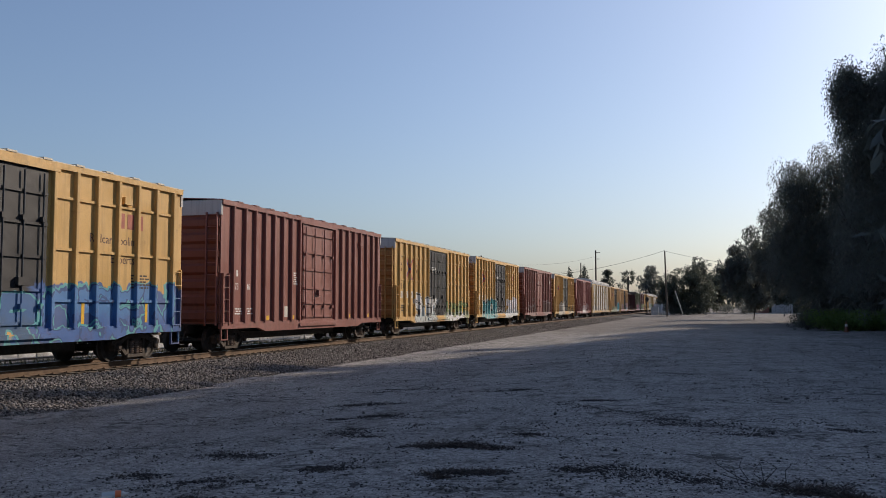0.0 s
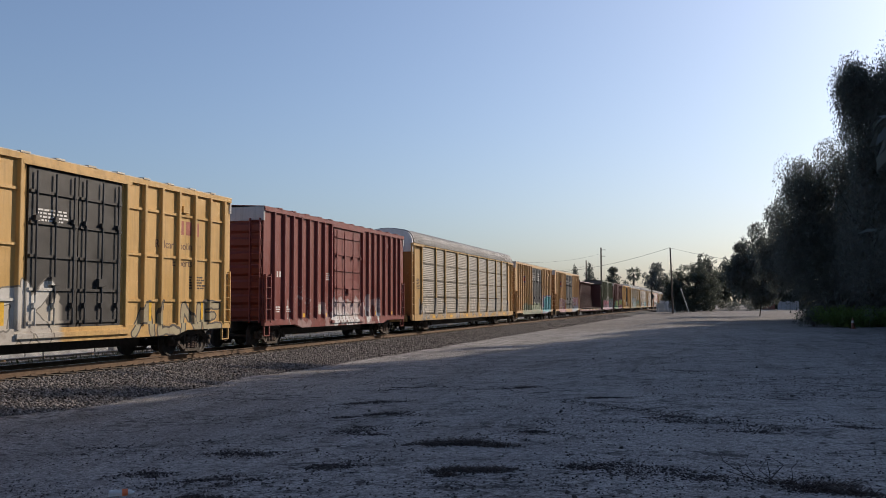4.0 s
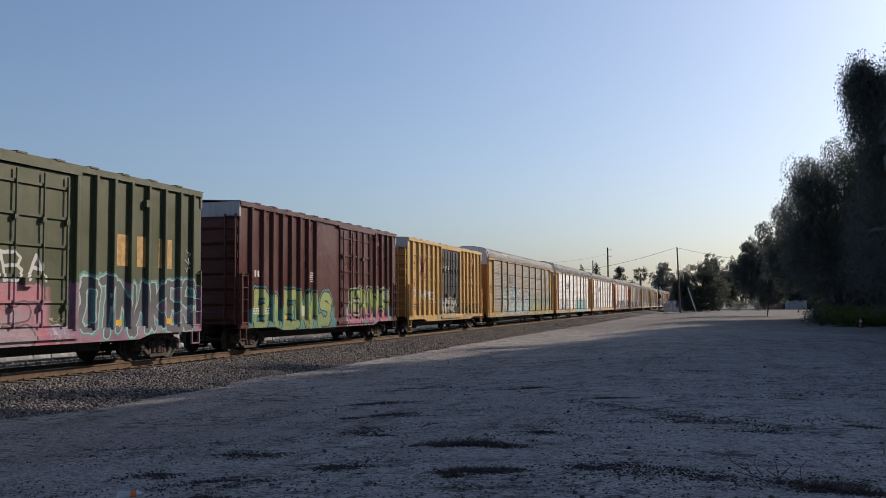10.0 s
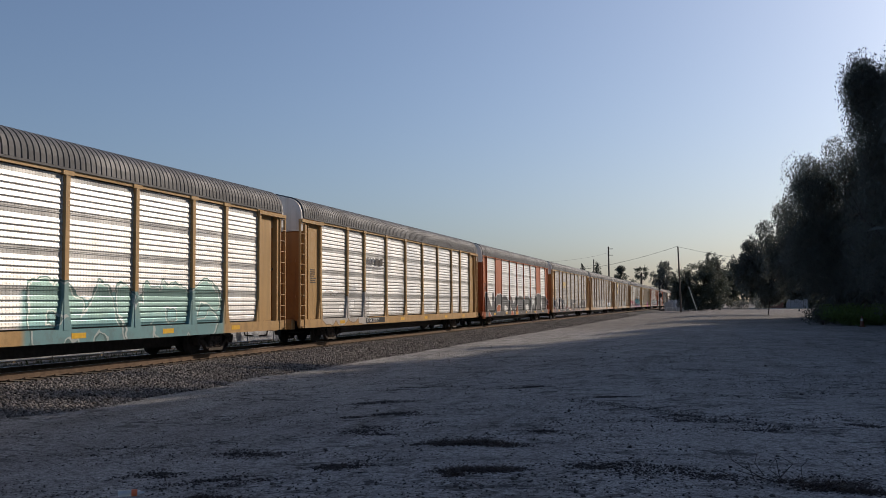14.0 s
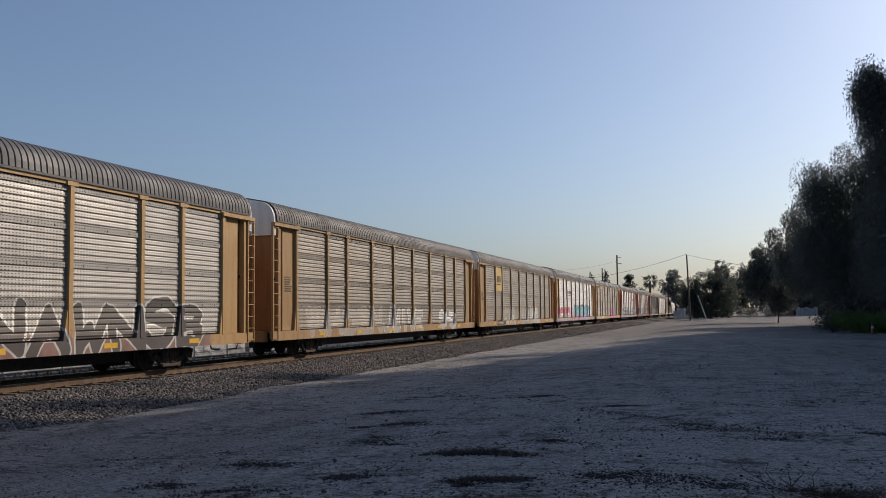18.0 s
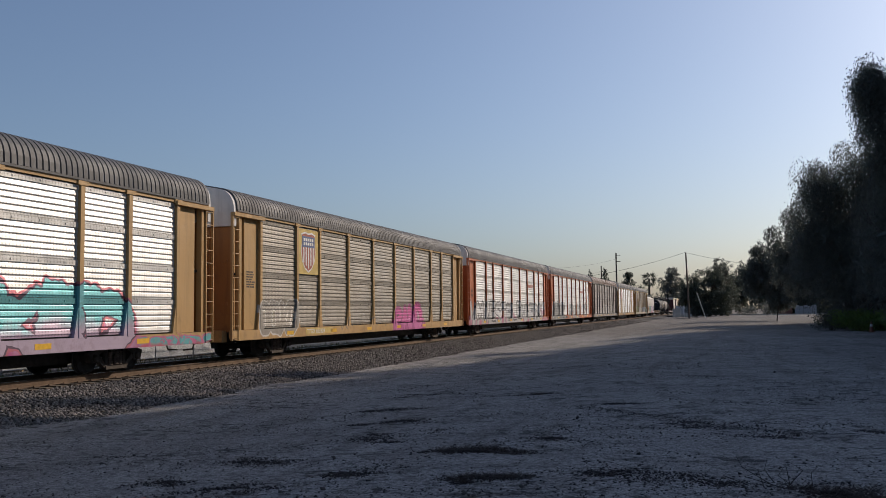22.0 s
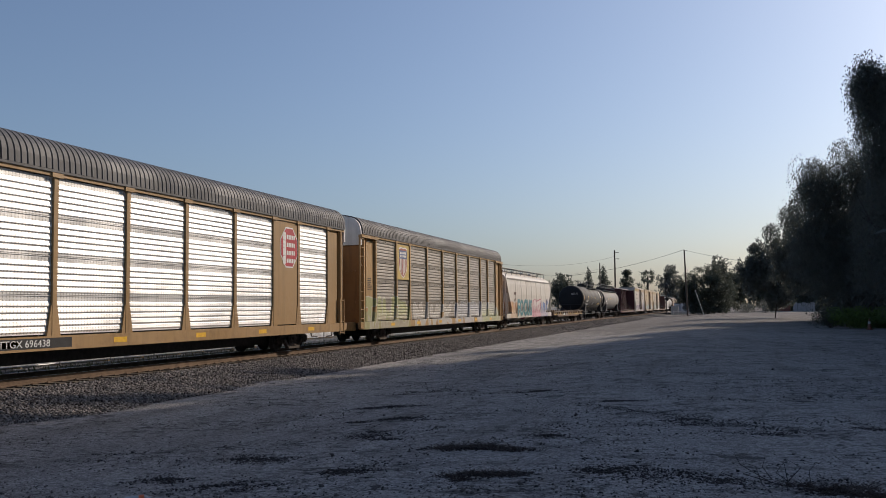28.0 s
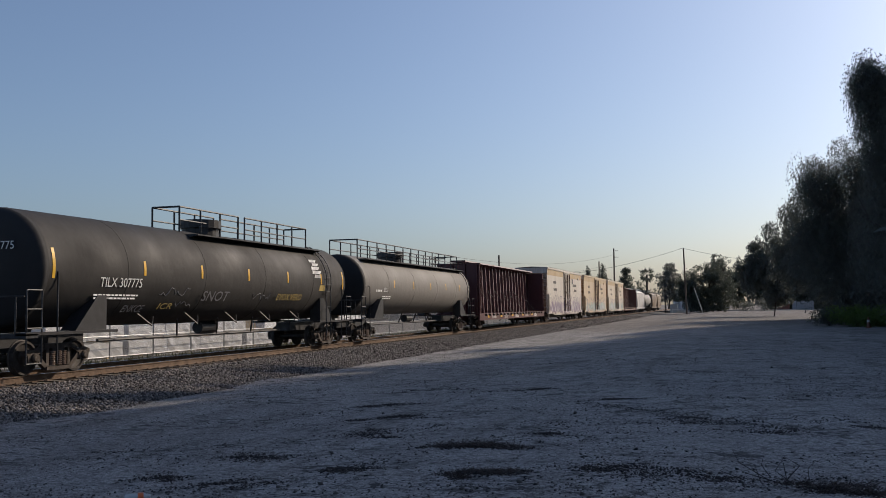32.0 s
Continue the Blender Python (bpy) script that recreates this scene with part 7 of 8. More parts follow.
# Coarse trees added right of the view, to cast the yard's shade.
shade = place(make_tree("pepper_tree", 15, 15.0, 7.5, PEPPER, clumps=300, per=34, size=0.62, hang=1.0, low=0.04, trunk=0.45, shape=((-3.6, 0, 11.0, 3.2), (-4.6, 0, 6.2, 3.4), (-4, 0.5, 3.0, 3.4), (0.5, 0, 11.2, 4.2), (4.2, 1, 9.8, 4.6), (0, 0, 5.5, 5.0), (4, -1, 3.5, 4.2))), 16.5, 44, 200)
for x, y, turn in ((17, 86, 240), (19.5, 108, 60), (23, 50, 150), (20, 66, 60), (19, 78, 15), (21, 98, 200), (18, 94, 330)):
    place(copy_thing(shade, pose(0, 0, 0)), x, y, turn)
# Unseen copies, stretched upwards to push the shadow's edge towards the ballast.
for x, y, turn in ((20.5, 31, 250), (20.5, 37, 130), (22.0, 44, 40), (23.0, 51, 200), (24.2, 58, 10), (24.5, 65, 150), (27, 72, 45), (28, 81, 160)):
    tall = place(copy_thing(shade, pose(0, 0, 0)), x, y, turn)
    tall.matrix_basis = tall.matrix_basis @ Matrix.Diagonal((1.08, 1.08, 2.2, 1))
d1 = place(make_tree("tree", 21, 11.4, 6.0, "dense dark round tree beside the crossing", LEAF_DARK, clumps=520, per=300, size=0.18, droop=0.3, low=0.05, shape=((-0.6, 0, 7.0, 3.2), (-3.6, 0, 6.2, 2.5), (-3.4, 0, 3.6, 2.6), (3.2, 0, 5.6, 3.2), (0, 0, 3.2, 4.2), (2.0, 0, 8.0, 2.4), (-1, 2, 3, 4.4), (-4.6, 0, 4.6, 1.6), (-1.5, 0, 1.8, 3.2), (3.0, 0, 2.0, 2.6))), -2.9, 203, 0)
place(make_tree("tree", 22, 14.2, 3.4, "dark tree with a ragged top", LEAF_DARK, clumps=150, per=190, size=0.22, droop=0.3, low=0.3, shape=((0, 0, 11.4, 1.9), (-1.2, 0, 9.0, 2.2), (1.4, 0, 9.6, 2.2), (2.0, 0, 6.0, 3.0))), -0.4, 214, 40)
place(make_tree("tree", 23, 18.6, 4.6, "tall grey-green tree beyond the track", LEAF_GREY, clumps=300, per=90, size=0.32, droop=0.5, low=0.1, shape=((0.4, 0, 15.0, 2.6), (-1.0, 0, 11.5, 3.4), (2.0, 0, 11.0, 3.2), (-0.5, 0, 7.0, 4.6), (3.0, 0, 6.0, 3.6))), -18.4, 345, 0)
place(make_tree("tree", 24, 10.5, 3.8, "dark tree in the distance", LEAF_DARK, clumps=170, per=120, size=0.25, droop=0.3), -36.8, 215, 0)
place(make_tree("tree", 25, 11.8, 3.0, "dark pointed tree in the distance", LEAF_DARK, clumps=220, per=130, size=0.24, droop=0.3, low=0.1, shape=((0, 0, 10.2, 0.9), (0, 0, 8.4, 1.5), (0.5, 0, 6.4, 2.1), (-0.4, 0, 4.4, 2.6), (1.5, 0, 3.4, 2.2))), -21.7, 222, 70)
place(make_tree("tree", 26, 8.9, 2.6, "small dark tree in the distance", LEAF_DARK, clumps=120, per=120, size=0.26, droop=0.3), -21.9, 262, 150)
far_tree = place(make_tree("tree", 27, 11.0, 6.0, "dark tree in the distance", LEAF_DARK, clumps=150, per=40, size=0.5, droop=0.3, low=0.05), 12, 262, 0)
for k, (x, y, turn) in enumerate(((22, 275, 40), (34, 268, 80), (1, 272, 120), (48, 262, 70), (60, 200, 20), (48, 150, 160))):
    place(copy_thing(far_tree, pose(0, 0, 0)), x, y, turn)


def conifer(seed, height, spread, label):
    rng = np.random.default_rng(seed)
    tree = tagged(new("conifer"), label, "tree")
    bm = bmesh.new()
    rod(bm, (0, 0, -0.3), (0, 0, height * 0.97), 0.22, 7, 0.03)
    part("trunk", bm, BARK, tree)
    cs, rs = [], []
    for k in range(34):
        z = height * (0.12 + 0.86 * k / 34)
        r = spread * (1 - z / height) * (0.7 + 0.5 * rng.random()) + 0.25
        a = k * 2.4
        cs.append((math.cos(a) * r * 0.55, math.sin(a) * r * 0.55, z)), rs.append((r * 0.62, r * 0.62, 0.55))
    part("crown", quads_mesh("crown", leaf_cloud(rng, cs, rs, 240, 0.24, 0.5, 0.2), LEAF_DARK), LEAF_DARK, tree)
    return tree


place(conifer(31, 11.0, 1.9, "narrow dark conifer beyond the track"), -27.7, 200)
place(conifer(32, 11.6, 2.9, "broad ragged dark conifer beyond the track"), -25.0, 204)


def palm(seed, height):
    rng = np.random.default_rng(seed)
    tree = tagged(new("palm_tree"), "fan palm with a thick shaggy crown", "palm tree")
    bm = bmesh.new()
    rod(bm, (0, 0, -0.3), (0.2, 0, height - 2.2), 0.42, 10, 0.32)
    part("trunk", bm, BARK, tree)
    out = []
    for k in range(90):
        a, up = rng.random() * math.tau, rng.uniform(-1.1, 1.1)
        d = np.array((math.cos(a) * math.cos(up), math.sin(a) * math.cos(up), math.sin(up)))
        c = np.array((0.2, 0, height - 2.2)) + d * rng.uniform(1.0, 1.9)
        for j in range(9):
            v = d + rng.normal(size=3) * 0.35
            v[2] -= 0.25
            w = np.cross(v, rng.normal(size=3))
            w /= np.linalg.norm(w)
            out.append(np.array([c, c + v * 0.5 + w * 0.07, c + v * 1.1, c + v * 0.5 - w * 0.07]))
    part("crown", quads_mesh("crown", np.array(out), LEAF_DARK), LEAF_DARK, tree)
    return tree


place(palm(41, 14.6), -24.3, 320)

# hedge of far trees behind the yards, one body of foliage
rng = np.random.default_rng(51)
cs, rs = [], []
for k in range(150):
    y = rng.uniform(150, 420)
    cs.append((-52 - 0.10 * y + rng.normal() * 7, y, rng.uniform(0.5, 5.5) + (3.5 if rng.random() < 0.25 else 0))), rs.append((2.4, 2.4, 2.2))
for k in range(90):
    x = rng.uniform(14, 130)
    cs.append((x, 285 + rng.normal() * 8, rng.uniform(0.5, 6))), rs.append((3.5, 3.5, 2.6))
far_trees = new("distant_trees", quads_mesh("distant_trees", leaf_cloud(rng, cs, rs, 45, 0.5, 0.3, 0.3), LEAF_DARK))
tagged(far_trees, "dark line of distant trees beyond the yards", "trees", kind="stuff")


# ---- bushes beside the yard ----
def bush(seed, w, h, material, label, per=120, size=0.22):
    rng = np.random.default_rng(seed)
    ob = tagged(new("bush"), label, "bush")
    cs = [(rng.normal() * w * 0.4, rng.normal() * w * 0.4, h * rng.uniform(0.25, 0.7)) for _ in range(16)]
    rs = [(w * 0.28, w * 0.28, h * 0.38)] * 16
    part("foliage", quads_mesh("foliage", leaf_cloud(rng, cs, rs, per, size, 0.2, 0.3), material), material, ob)
    bm = bmesh.new()
    for k in range(7):
        rod(bm, (0, 0, -0.1), (rng.normal() * w * 0.3, rng.normal() * w * 0.3, h * 0.6), 0.03, 4, 0.01)
    part("stems", bm, BARK, ob)
    return ob


b1 = place(bush(61, 2.0, 1.45, LEAF_BUSH, "leafy green bush under the trees", 420, 0.11), 9.8, 70, 0)
b2 = place(bush(62, 1.8, 1.5, LEAF_DARK, "dark leafy bush under the trees", 420, 0.11), 7.5, 70.8, 0)
for k, (src, x, y, turn) in enumerate(((b1, 11.6, 69.5, 50), (b1, 13.6, 69.0, 120), (b1, 10.8, 73.0, 200), (b2, 8.6, 74.5, 80), (b1, 12.6, 73.0, 260), (b2, 8.8, 79, 10), (b2, 10.5, 88, 10), (b1, 9.0, 68.8, 330))):
    place(copy_thing(src, pose(0, 0, 0)), x, y, turn)
place(bush(63, 3.2, 3.6, LEAF_GREY, "pale grey shrub beside the road", 90, 0.2), 9.3, 216, 0)
place(bush(64, 2.6, 2.6, LEAF_GREY, "low grey shrub beside the road", 90, 0.2), 5.4, 222, 0)


# ---- poles and wires ----
def utility_pole(x, y, height, label, arms=(), lean=0.0, r=0.16):
    pole = tagged(new("utility_pole"), label, "utility pole")
    bm = bmesh.new()
    rod(bm, (0, 0, -0.4), (lean, 0, height), r, 10, r * 0.7)
    part("shaft", bm, WOODPOLE, pole)
    for z, w in arms:
        arm = boxpart("crossarm", WOODPOLE, pole, lean - w, lean + w, -0.06, 0.06, z - 0.06, z + 0.06)
        bm = bmesh.new()
        for k in (-0.9, -0.45, 0.45, 0.9):
            lathe(bm, [(z + 0.06, 0.04), (z + 0.16, 0.05), (z + 0.22, 0.03)], 2, 8, (lean + w * k, 0, 0))
        part("insulator", bm, GALVANISED, arm)
    return place(pole, x, y)


utility_pole(-6.4, 185, 13.0, "plain wooden utility pole beside the crossing", lean=-0.35, r=0.19)
p2 = utility_pole(-20.9, 190, 13.8, "tall wooden utility pole with short side brackets", r=0.2)
for z in (13.3, 12.0):
    boxpart("bracket", WOODPOLE, p2, 0.0, 0.9, -0.05, 0.05, z - 0.05, z + 0.05)
utility_pole(-24.0, 190, 11.2, "wooden utility pole in the distance")
utility_pole(-33.0, 105, 8.2, "wooden power pole with crossarms and a transformer", ((7.9, 1.15), (7.2, 0.6)), r=0.15)
utility_pole(-64.5, 110.5, 6.1, "small power pole with crossarms", ((5.8, 1.0), (5.4, 0.6)), r=0.12)
utility_pole(-30.2, 126.5, 9.4, "bare wooden pole beyond the track")


def cable(a, b, sag, r=0.02):
    ob = tagged(new("overhead_wire"), "thin black overhead wire between poles", "wire", "overhead wires")
    bm = bmesh.new()
    a, b = Vector(a), Vector(b)
    pts = [a.lerp(b, k / 12) - Vector((0, 0, sag * 4 * (k / 12) * (1 - k / 12))) for k in range(13)]
    for p, q in zip(pts, pts[1:]):
        rod(bm, p, q, r, 4)
    part("strand", bm, WIRE, ob)


cable((-6.75, 185, 12.7), (-31, 195, 8.4), 0.7, 0.035)
cable((-6.75, 185, 12.6), (14, 168, 8.0), 0.5, 0.03)
cable((-33, 105, 8.0), (-20.9, 190, 12.0), 1.6, 0.02)
cable((-33, 105, 7.3), (-24, 190, 9.5), 1.6, 0.02)
cable((-6.7, 185, 10.0), (-3.4, 186, -0.1), 0.0, 0.02)
guy = tagged(new("guy_guard"), "pale guard sleeve on a pole's guy wire", "guy wire")
bm = bmesh.new()
rod(bm, (-4.9, 185.5, 4.7), (-3.4, 186, -0.2), 0.07, 8)
part("sleeve", bm, GALVANISED, guy)


# ---- the road crossing far ahead ----
bm = bmesh.new()
box(bm, -60, 140, 236, 243, -0.5, -0.10)
road = tagged(part("road", bm, plain("asphalt", (0.06, 0.058, 0.056), 0.9, 0, 3), None), "narrow asphalt road crossing the track", "road", kind="structure")
bm = bmesh.new()
box(bm, -12, 140, 232.4, 233.2, -0.5, 0.06)
tagged(part("kerb", bm, plain("pale_concrete", (0.42, 0.40, 0.37), 0.9, 0, 3), None), "pale concrete kerb along the road", "kerb", kind="structure")


def rail_signal(x, y):
    sig = tagged(new("railway_signal"), "black railway signal mast with a ladder", "railway signal")
    bm = bmesh.new()
    rod(bm, (0, 0, 0), (0, 0, 7.6), 0.11, 10)
    part("mast", bm, STEEL, sig)
    for z in (6.9, 3.9):
        bm = bmesh.new()
        lathe(bm, [(-0.08, 0.42), (0.0, 0.46)], 1, 18, (0.2, -0.15, z))
        head = part("target", bm, BLACK, sig)
        bm = bmesh.new()
        box(bm, 0.02, 0.38, -0.05, 0.35, z - 0.6, z + 0.6)
        part("signal_head", bm, BLACK, head)
    ladder("ladder", STEEL, sig, -0.2, 0.3, 0.4, 7.0, 0.4, 0)
    bm = bmesh.new()
    box(bm, -0.7, 0.7, -0.5, 0.9, 5.6, 5.66)
    for p in ((-0.7, -0.5), (0.7, -0.5), (0.7, 0.9), (-0.7, 0.9)):
        rod(bm, (*p, 5.6), (*p, 6.6), 0.025)
    part("platform", bm, STEEL, sig)
    return place(sig, x, y)


rail_signal(-12.9, 228)
cab = tagged(new("equipment_cabinet"), "grey metal signal equipment cabinet", "cabinet")
bm = bmesh.new()
box(bm, -0.9, 0.9, -0.6, 0.6, 0, 2.0)
prism(bm, [(-1.0, 2.0), (1.0, 2.0), (1.0, 2.08), (0, 2.2), (-1.0, 2.08)], 1, -0.7, 0.7)
part("body", bm, GALVANISED, cab)
place(cab, -11.0, 230)
fencem = plain("white_rail_paint", (0.6, 0.6, 0.58), 0.7, 0, 6)
for k in range(4):
    post = tagged(new("barrier_rail"), "low white barrier rail beside the crossing", "barrier", "barrier rails")
    for q in (0, 2.2):
        boxpart("post", fencem, post, q - 0.06, q + 0.06, -0.06, 0.06, -0.1, 1.1)
    bm = bmesh.new()
    box(bm, -0.1, 2.4, -0.09, -0.06, 0.75, 0.95)
    part("rail", bm, fencem, post)
    place(post, -11.0 + 2.6 * k, 222 + 2 * k)


# ---- buildings ----
def corrugated_wall(name, a, b, z0, z1, material, parent, pitch=0.34, depth=0.07):
    """A standing-seam sheet wall from plan point a to b."""
    a, b = Vector((*a, 0)), Vector((*b, 0))
    d = (b - a).normalized()
    nrm = Vector((d.y, -d.x, 0))
    n = int((b - a).length / pitch)
    pts = []
    for k in range(n):
        for q, o in ((0.0, 0), (0.55, 0), (0.65, depth), (0.9, depth)):
            pts.append(a + d * ((k + q) * pitch) + nrm * o)
    pts.append(b)
    bm = bmesh.new()
    lo = [bm.verts.new((p.x, p.y, z0)) for p in pts]
    hi = [bm.verts.new((p.x, p.y, z1)) for p in pts]
    for i in range(len(pts) - 1):
        bm.faces.new((lo[i], lo[i + 1], hi[i + 1], hi[i]))
    back = [bm.verts.new((p.x - nrm.x * 0.12, p.y - nrm.y * 0.12, z)) for p in (a, b) for z in (z0, z1)]
    bm.faces.new((back[0], back[2], back[3], back[1]))
    bm.faces.new([*hi, back[3], back[1]])
    return part(name, bm, material, parent)


shed_red = plain("faded_red_sheet", (0.43, 0.265, 0.215), 0.65, 0.1, 1.2, 0.12, 0.1)
orange_band = plain("orange_band", (0.62, 0.16, 0.05), 0.6, 0, 2, 0.15)
ware = tagged(new("warehouse"), "faded red corrugated warehouse with dark lettering and an orange band", "warehouse")
WA, WB = (-53.5, 42.0), (-44.0, 71.6)
wd = Vector((WB[0] - WA[0], WB[1] - WA[1], 0)).normalized()
wn_ = Vector((wd.y, -wd.x, 0))
corrugated_wall("front_wall", WA, WB, -0.7, 5.05, shed_red, ware)
back_a, back_b = Vector((*WA, 0)) - wn_ * 18, Vector((*WB, 0)) - wn_ * 18
corrugated_wall("side_wall", WB, (back_b.x, back_b.y), -0.7, 5.05, shed_red, ware)
corrugated_wall("side_wall", (back_a.x, back_a.y), WA, -0.7, 5.05, shed_red, ware)
corrugated_wall("back_wall", (back_b.x, back_b.y), (back_a.x, back_a.y), -0.7, 5.05, shed_red, ware)
bm = bmesh.new()
ring = [Vector((*WA, 0)) + wn_ * 0.1, Vector((*WB, 0)) + wn_ * 0.1, back_b, back_a]
prism(bm, [(p.x, p.y) for p in ring], 2, 5.06, 5.16)
part("roof", bm, plain("grey_roof_sheet", (0.30, 0.30, 0.30), 0.5, 0.4), ware)
face = math.degrees(math.atan2(wd.y, wd.x))


def on_front(u, z, out):
    p = Vector((*WA, 0)) + wd * u + wn_ * out
    return p.x, p.y, z


length_w = (Vector((*WB, 0)) - Vector((*WA, 0))).length
txt = words("lettering", "LUMBER CO.", 1.32, INK, ware, *on_front(13.6, 4.05, 0.09), turn=(90, 0, face), label="large dark lettering", squeeze=1.35)
bm = bmesh.new()
for k, w in enumerate((1.0, 1.05, 1.1, 0.9, 0.9)):
    p, q = on_front(5.2 + 1.45 * k, 4.08, 0.075), on_front(5.2 + 1.45 * k + w, 4.08, 0.075)
    vs = [bm.verts.new(v) for v in (p, q, (q[0], q[1], 5.0), (p[0], p[1], 5.0))]
    bm.faces.new(vs)
part("sign_lettering", bm, INK, ware, "dark sign letters as plain blocks")
bm = bmesh.new()
p, q = on_front(1.0, 3.78, 0.078), on_front(22.0, 3.78, 0.078)
bm.faces.new([bm.verts.new(v) for v in (p, q, (q[0], q[1], 3.98), (p[0], p[1], 3.98))])
part("band", bm, orange_band, ware, "orange painted band")
for k in range(5):
    bm = bmesh.new()
    x, y, z = on_front(9.5 + 4.0 * k, 3.45, 0.2)
    rod(bm, (x, y, z), (x + wn_.x * 0.3, y + wn_.y * 0.3, z + 0.15), 0.05)
    lathe(bm, [(z - 0.12, 0.13), (z + 0.05, 0.05)], 2, 8, (x + wn_.x * 0.3, y + wn_.y * 0.3, 0))
    part("wall_lamp", bm, STEEL, ware)


def block_building(x0, x1, y0, y1, h, rgb, label, dark=None, parapet=True):
    b = tagged(new("building"), label, "building")
    m = plain("block_wall", rgb, 0.9, 0, 0.9, 0.1, 0.4)
    bm = bmesh.new()
    box(bm, x0, x1, y0, y1, -0.8, h)
    part("wall", bm, m, b)
    bm = bmesh.new()
    box(bm, x0 - 0.08, x1 + 0.08, y0 - 0.08, y1 + 0.08, h + 0.001, h + 0.18)
    part("roof_edge", bm, plain("roof_trim", tuple(c * 0.55 for c in rgb), 0.8), b)
    return b


def wall_windows(b, x, ys, z0, z1, facing_y=False):
    glass = plain("dark_window", (0.03, 0.035, 0.04), 0.15)
    for y in ys:
        w = boxpart("window", glass, b, x, x + 0.05, y, y + 1.6, z0, z1)
        boxpart("sill", GALVANISED, w, x, x + 0.12, y - 0.1, y + 1.7, z0 - 0.1, z0)


block_building(-62, -41.5, 82.0, 97.0, 3.7, (0.46, 0.40, 0.32), "tan concrete-block building with a flat roof")
g1_ = block_building(-95, -62, 118, 150, 5.6, (0.30, 0.32, 0.33), "flat building with a green roof edge in the distance")
g2_ = block_building(-64, -43, 142, 178, 4.9, (0.20, 0.205, 0.21), "long grey building with a sign board")
wall_windows(g2_, -42.98, [146 + 5 * k for k in range(6)], 1.2, 2.6)
board = tagged(new("sign_board"), "pale framed sign board on posts", "sign")
boxpart("panel", plain("sign_white", (0.7, 0.7, 0.7), 0.7), board, -1.7, 1.7, -0.05, 0.05, 2.6, 4.2)
bm = bmesh.new()
for z in (3.1, 3.6):
    box(bm, -1.3, 1.2, -0.07, -0.05, z, z + 0.28)
part("sign_writing", bm, INK, board)
for q in (-1.4, 1.4):
    boxpart("post", STEEL, board, q - 0.08, q + 0.08, 0.06, 0.2, -0.9, 4.0)
board.matrix_basis = pose(-41.5, 138, 0.2, 0, 0, 20)
hut = tagged(new("roadside_hut"), "small hut with a white upper wall and red-brown lower wall", "hut")
boxpart("lower_wall", plain("red_brown_board", (0.16, 0.07, 0.055), 0.8, 0, 3), hut, -1.4, 1.4, -1.2, 1.2, -0.05, 1.62)
boxpart("upper_wall", plain("white_board", (0.62, 0.65, 0.70), 0.6, 0, 2, 0.1), hut, -1.43, 1.43, -1.23, 1.23, 1.625, 3.3)
boxpart("roof", GALVANISED, hut, -1.6, 1.6, -1.4, 1.4, 3.305, 3.42)
place(hut, 15.5, 252, 4)
screen_m = plain("grey_panel", (0.30, 0.30, 0.31), 0.8, 0, 3, 0.2)
screen = tagged(new("panel_fence"), "tall grey panel fence beside the hut", "fence")
for k in range(5):
    boxpart("panel", screen_m, screen, 1.05 * k, 1.05 * k + 1.0, -0.04, 0.04, 0.0, 2.3 - 0.25 * (k % 2))
    boxpart("post", STEEL, screen, 1.05 * k - 0.04, 1.05 * k + 0.0, 0.05, 0.13, -0.1, 2.4)
place(screen, 17.6, 250, 0)
lowshed = block_building(-12.5, -6.8, 258, 264, 2.3, (0.66, 0.67, 0.68), "low white shed beyond the road")
for k in range(3):
    boxpart("door", plain("shed_door", (0.4, 0.42, 0.44), 0.6), lowshed, -12.0 + 1.9 * k, -10.6 + 1.9 * k, 257.93, 257.99, -0.2, 1.9)


# ---- lumber yard behind the track ----
WRAP = plain("white_lumber_wrap", (0.74, 0.75, 0.76), 0.4, 0, 3, 0.12, 0.8)
WRAP_END = plain("grey_wrap_end", (0.40, 0.41, 0.44), 0.6, 0, 4, 0.2, 0.4)
TIMBER = plain("new_timber", (0.55, 0.38, 0.20), 0.75, 0, 6, 0.2)


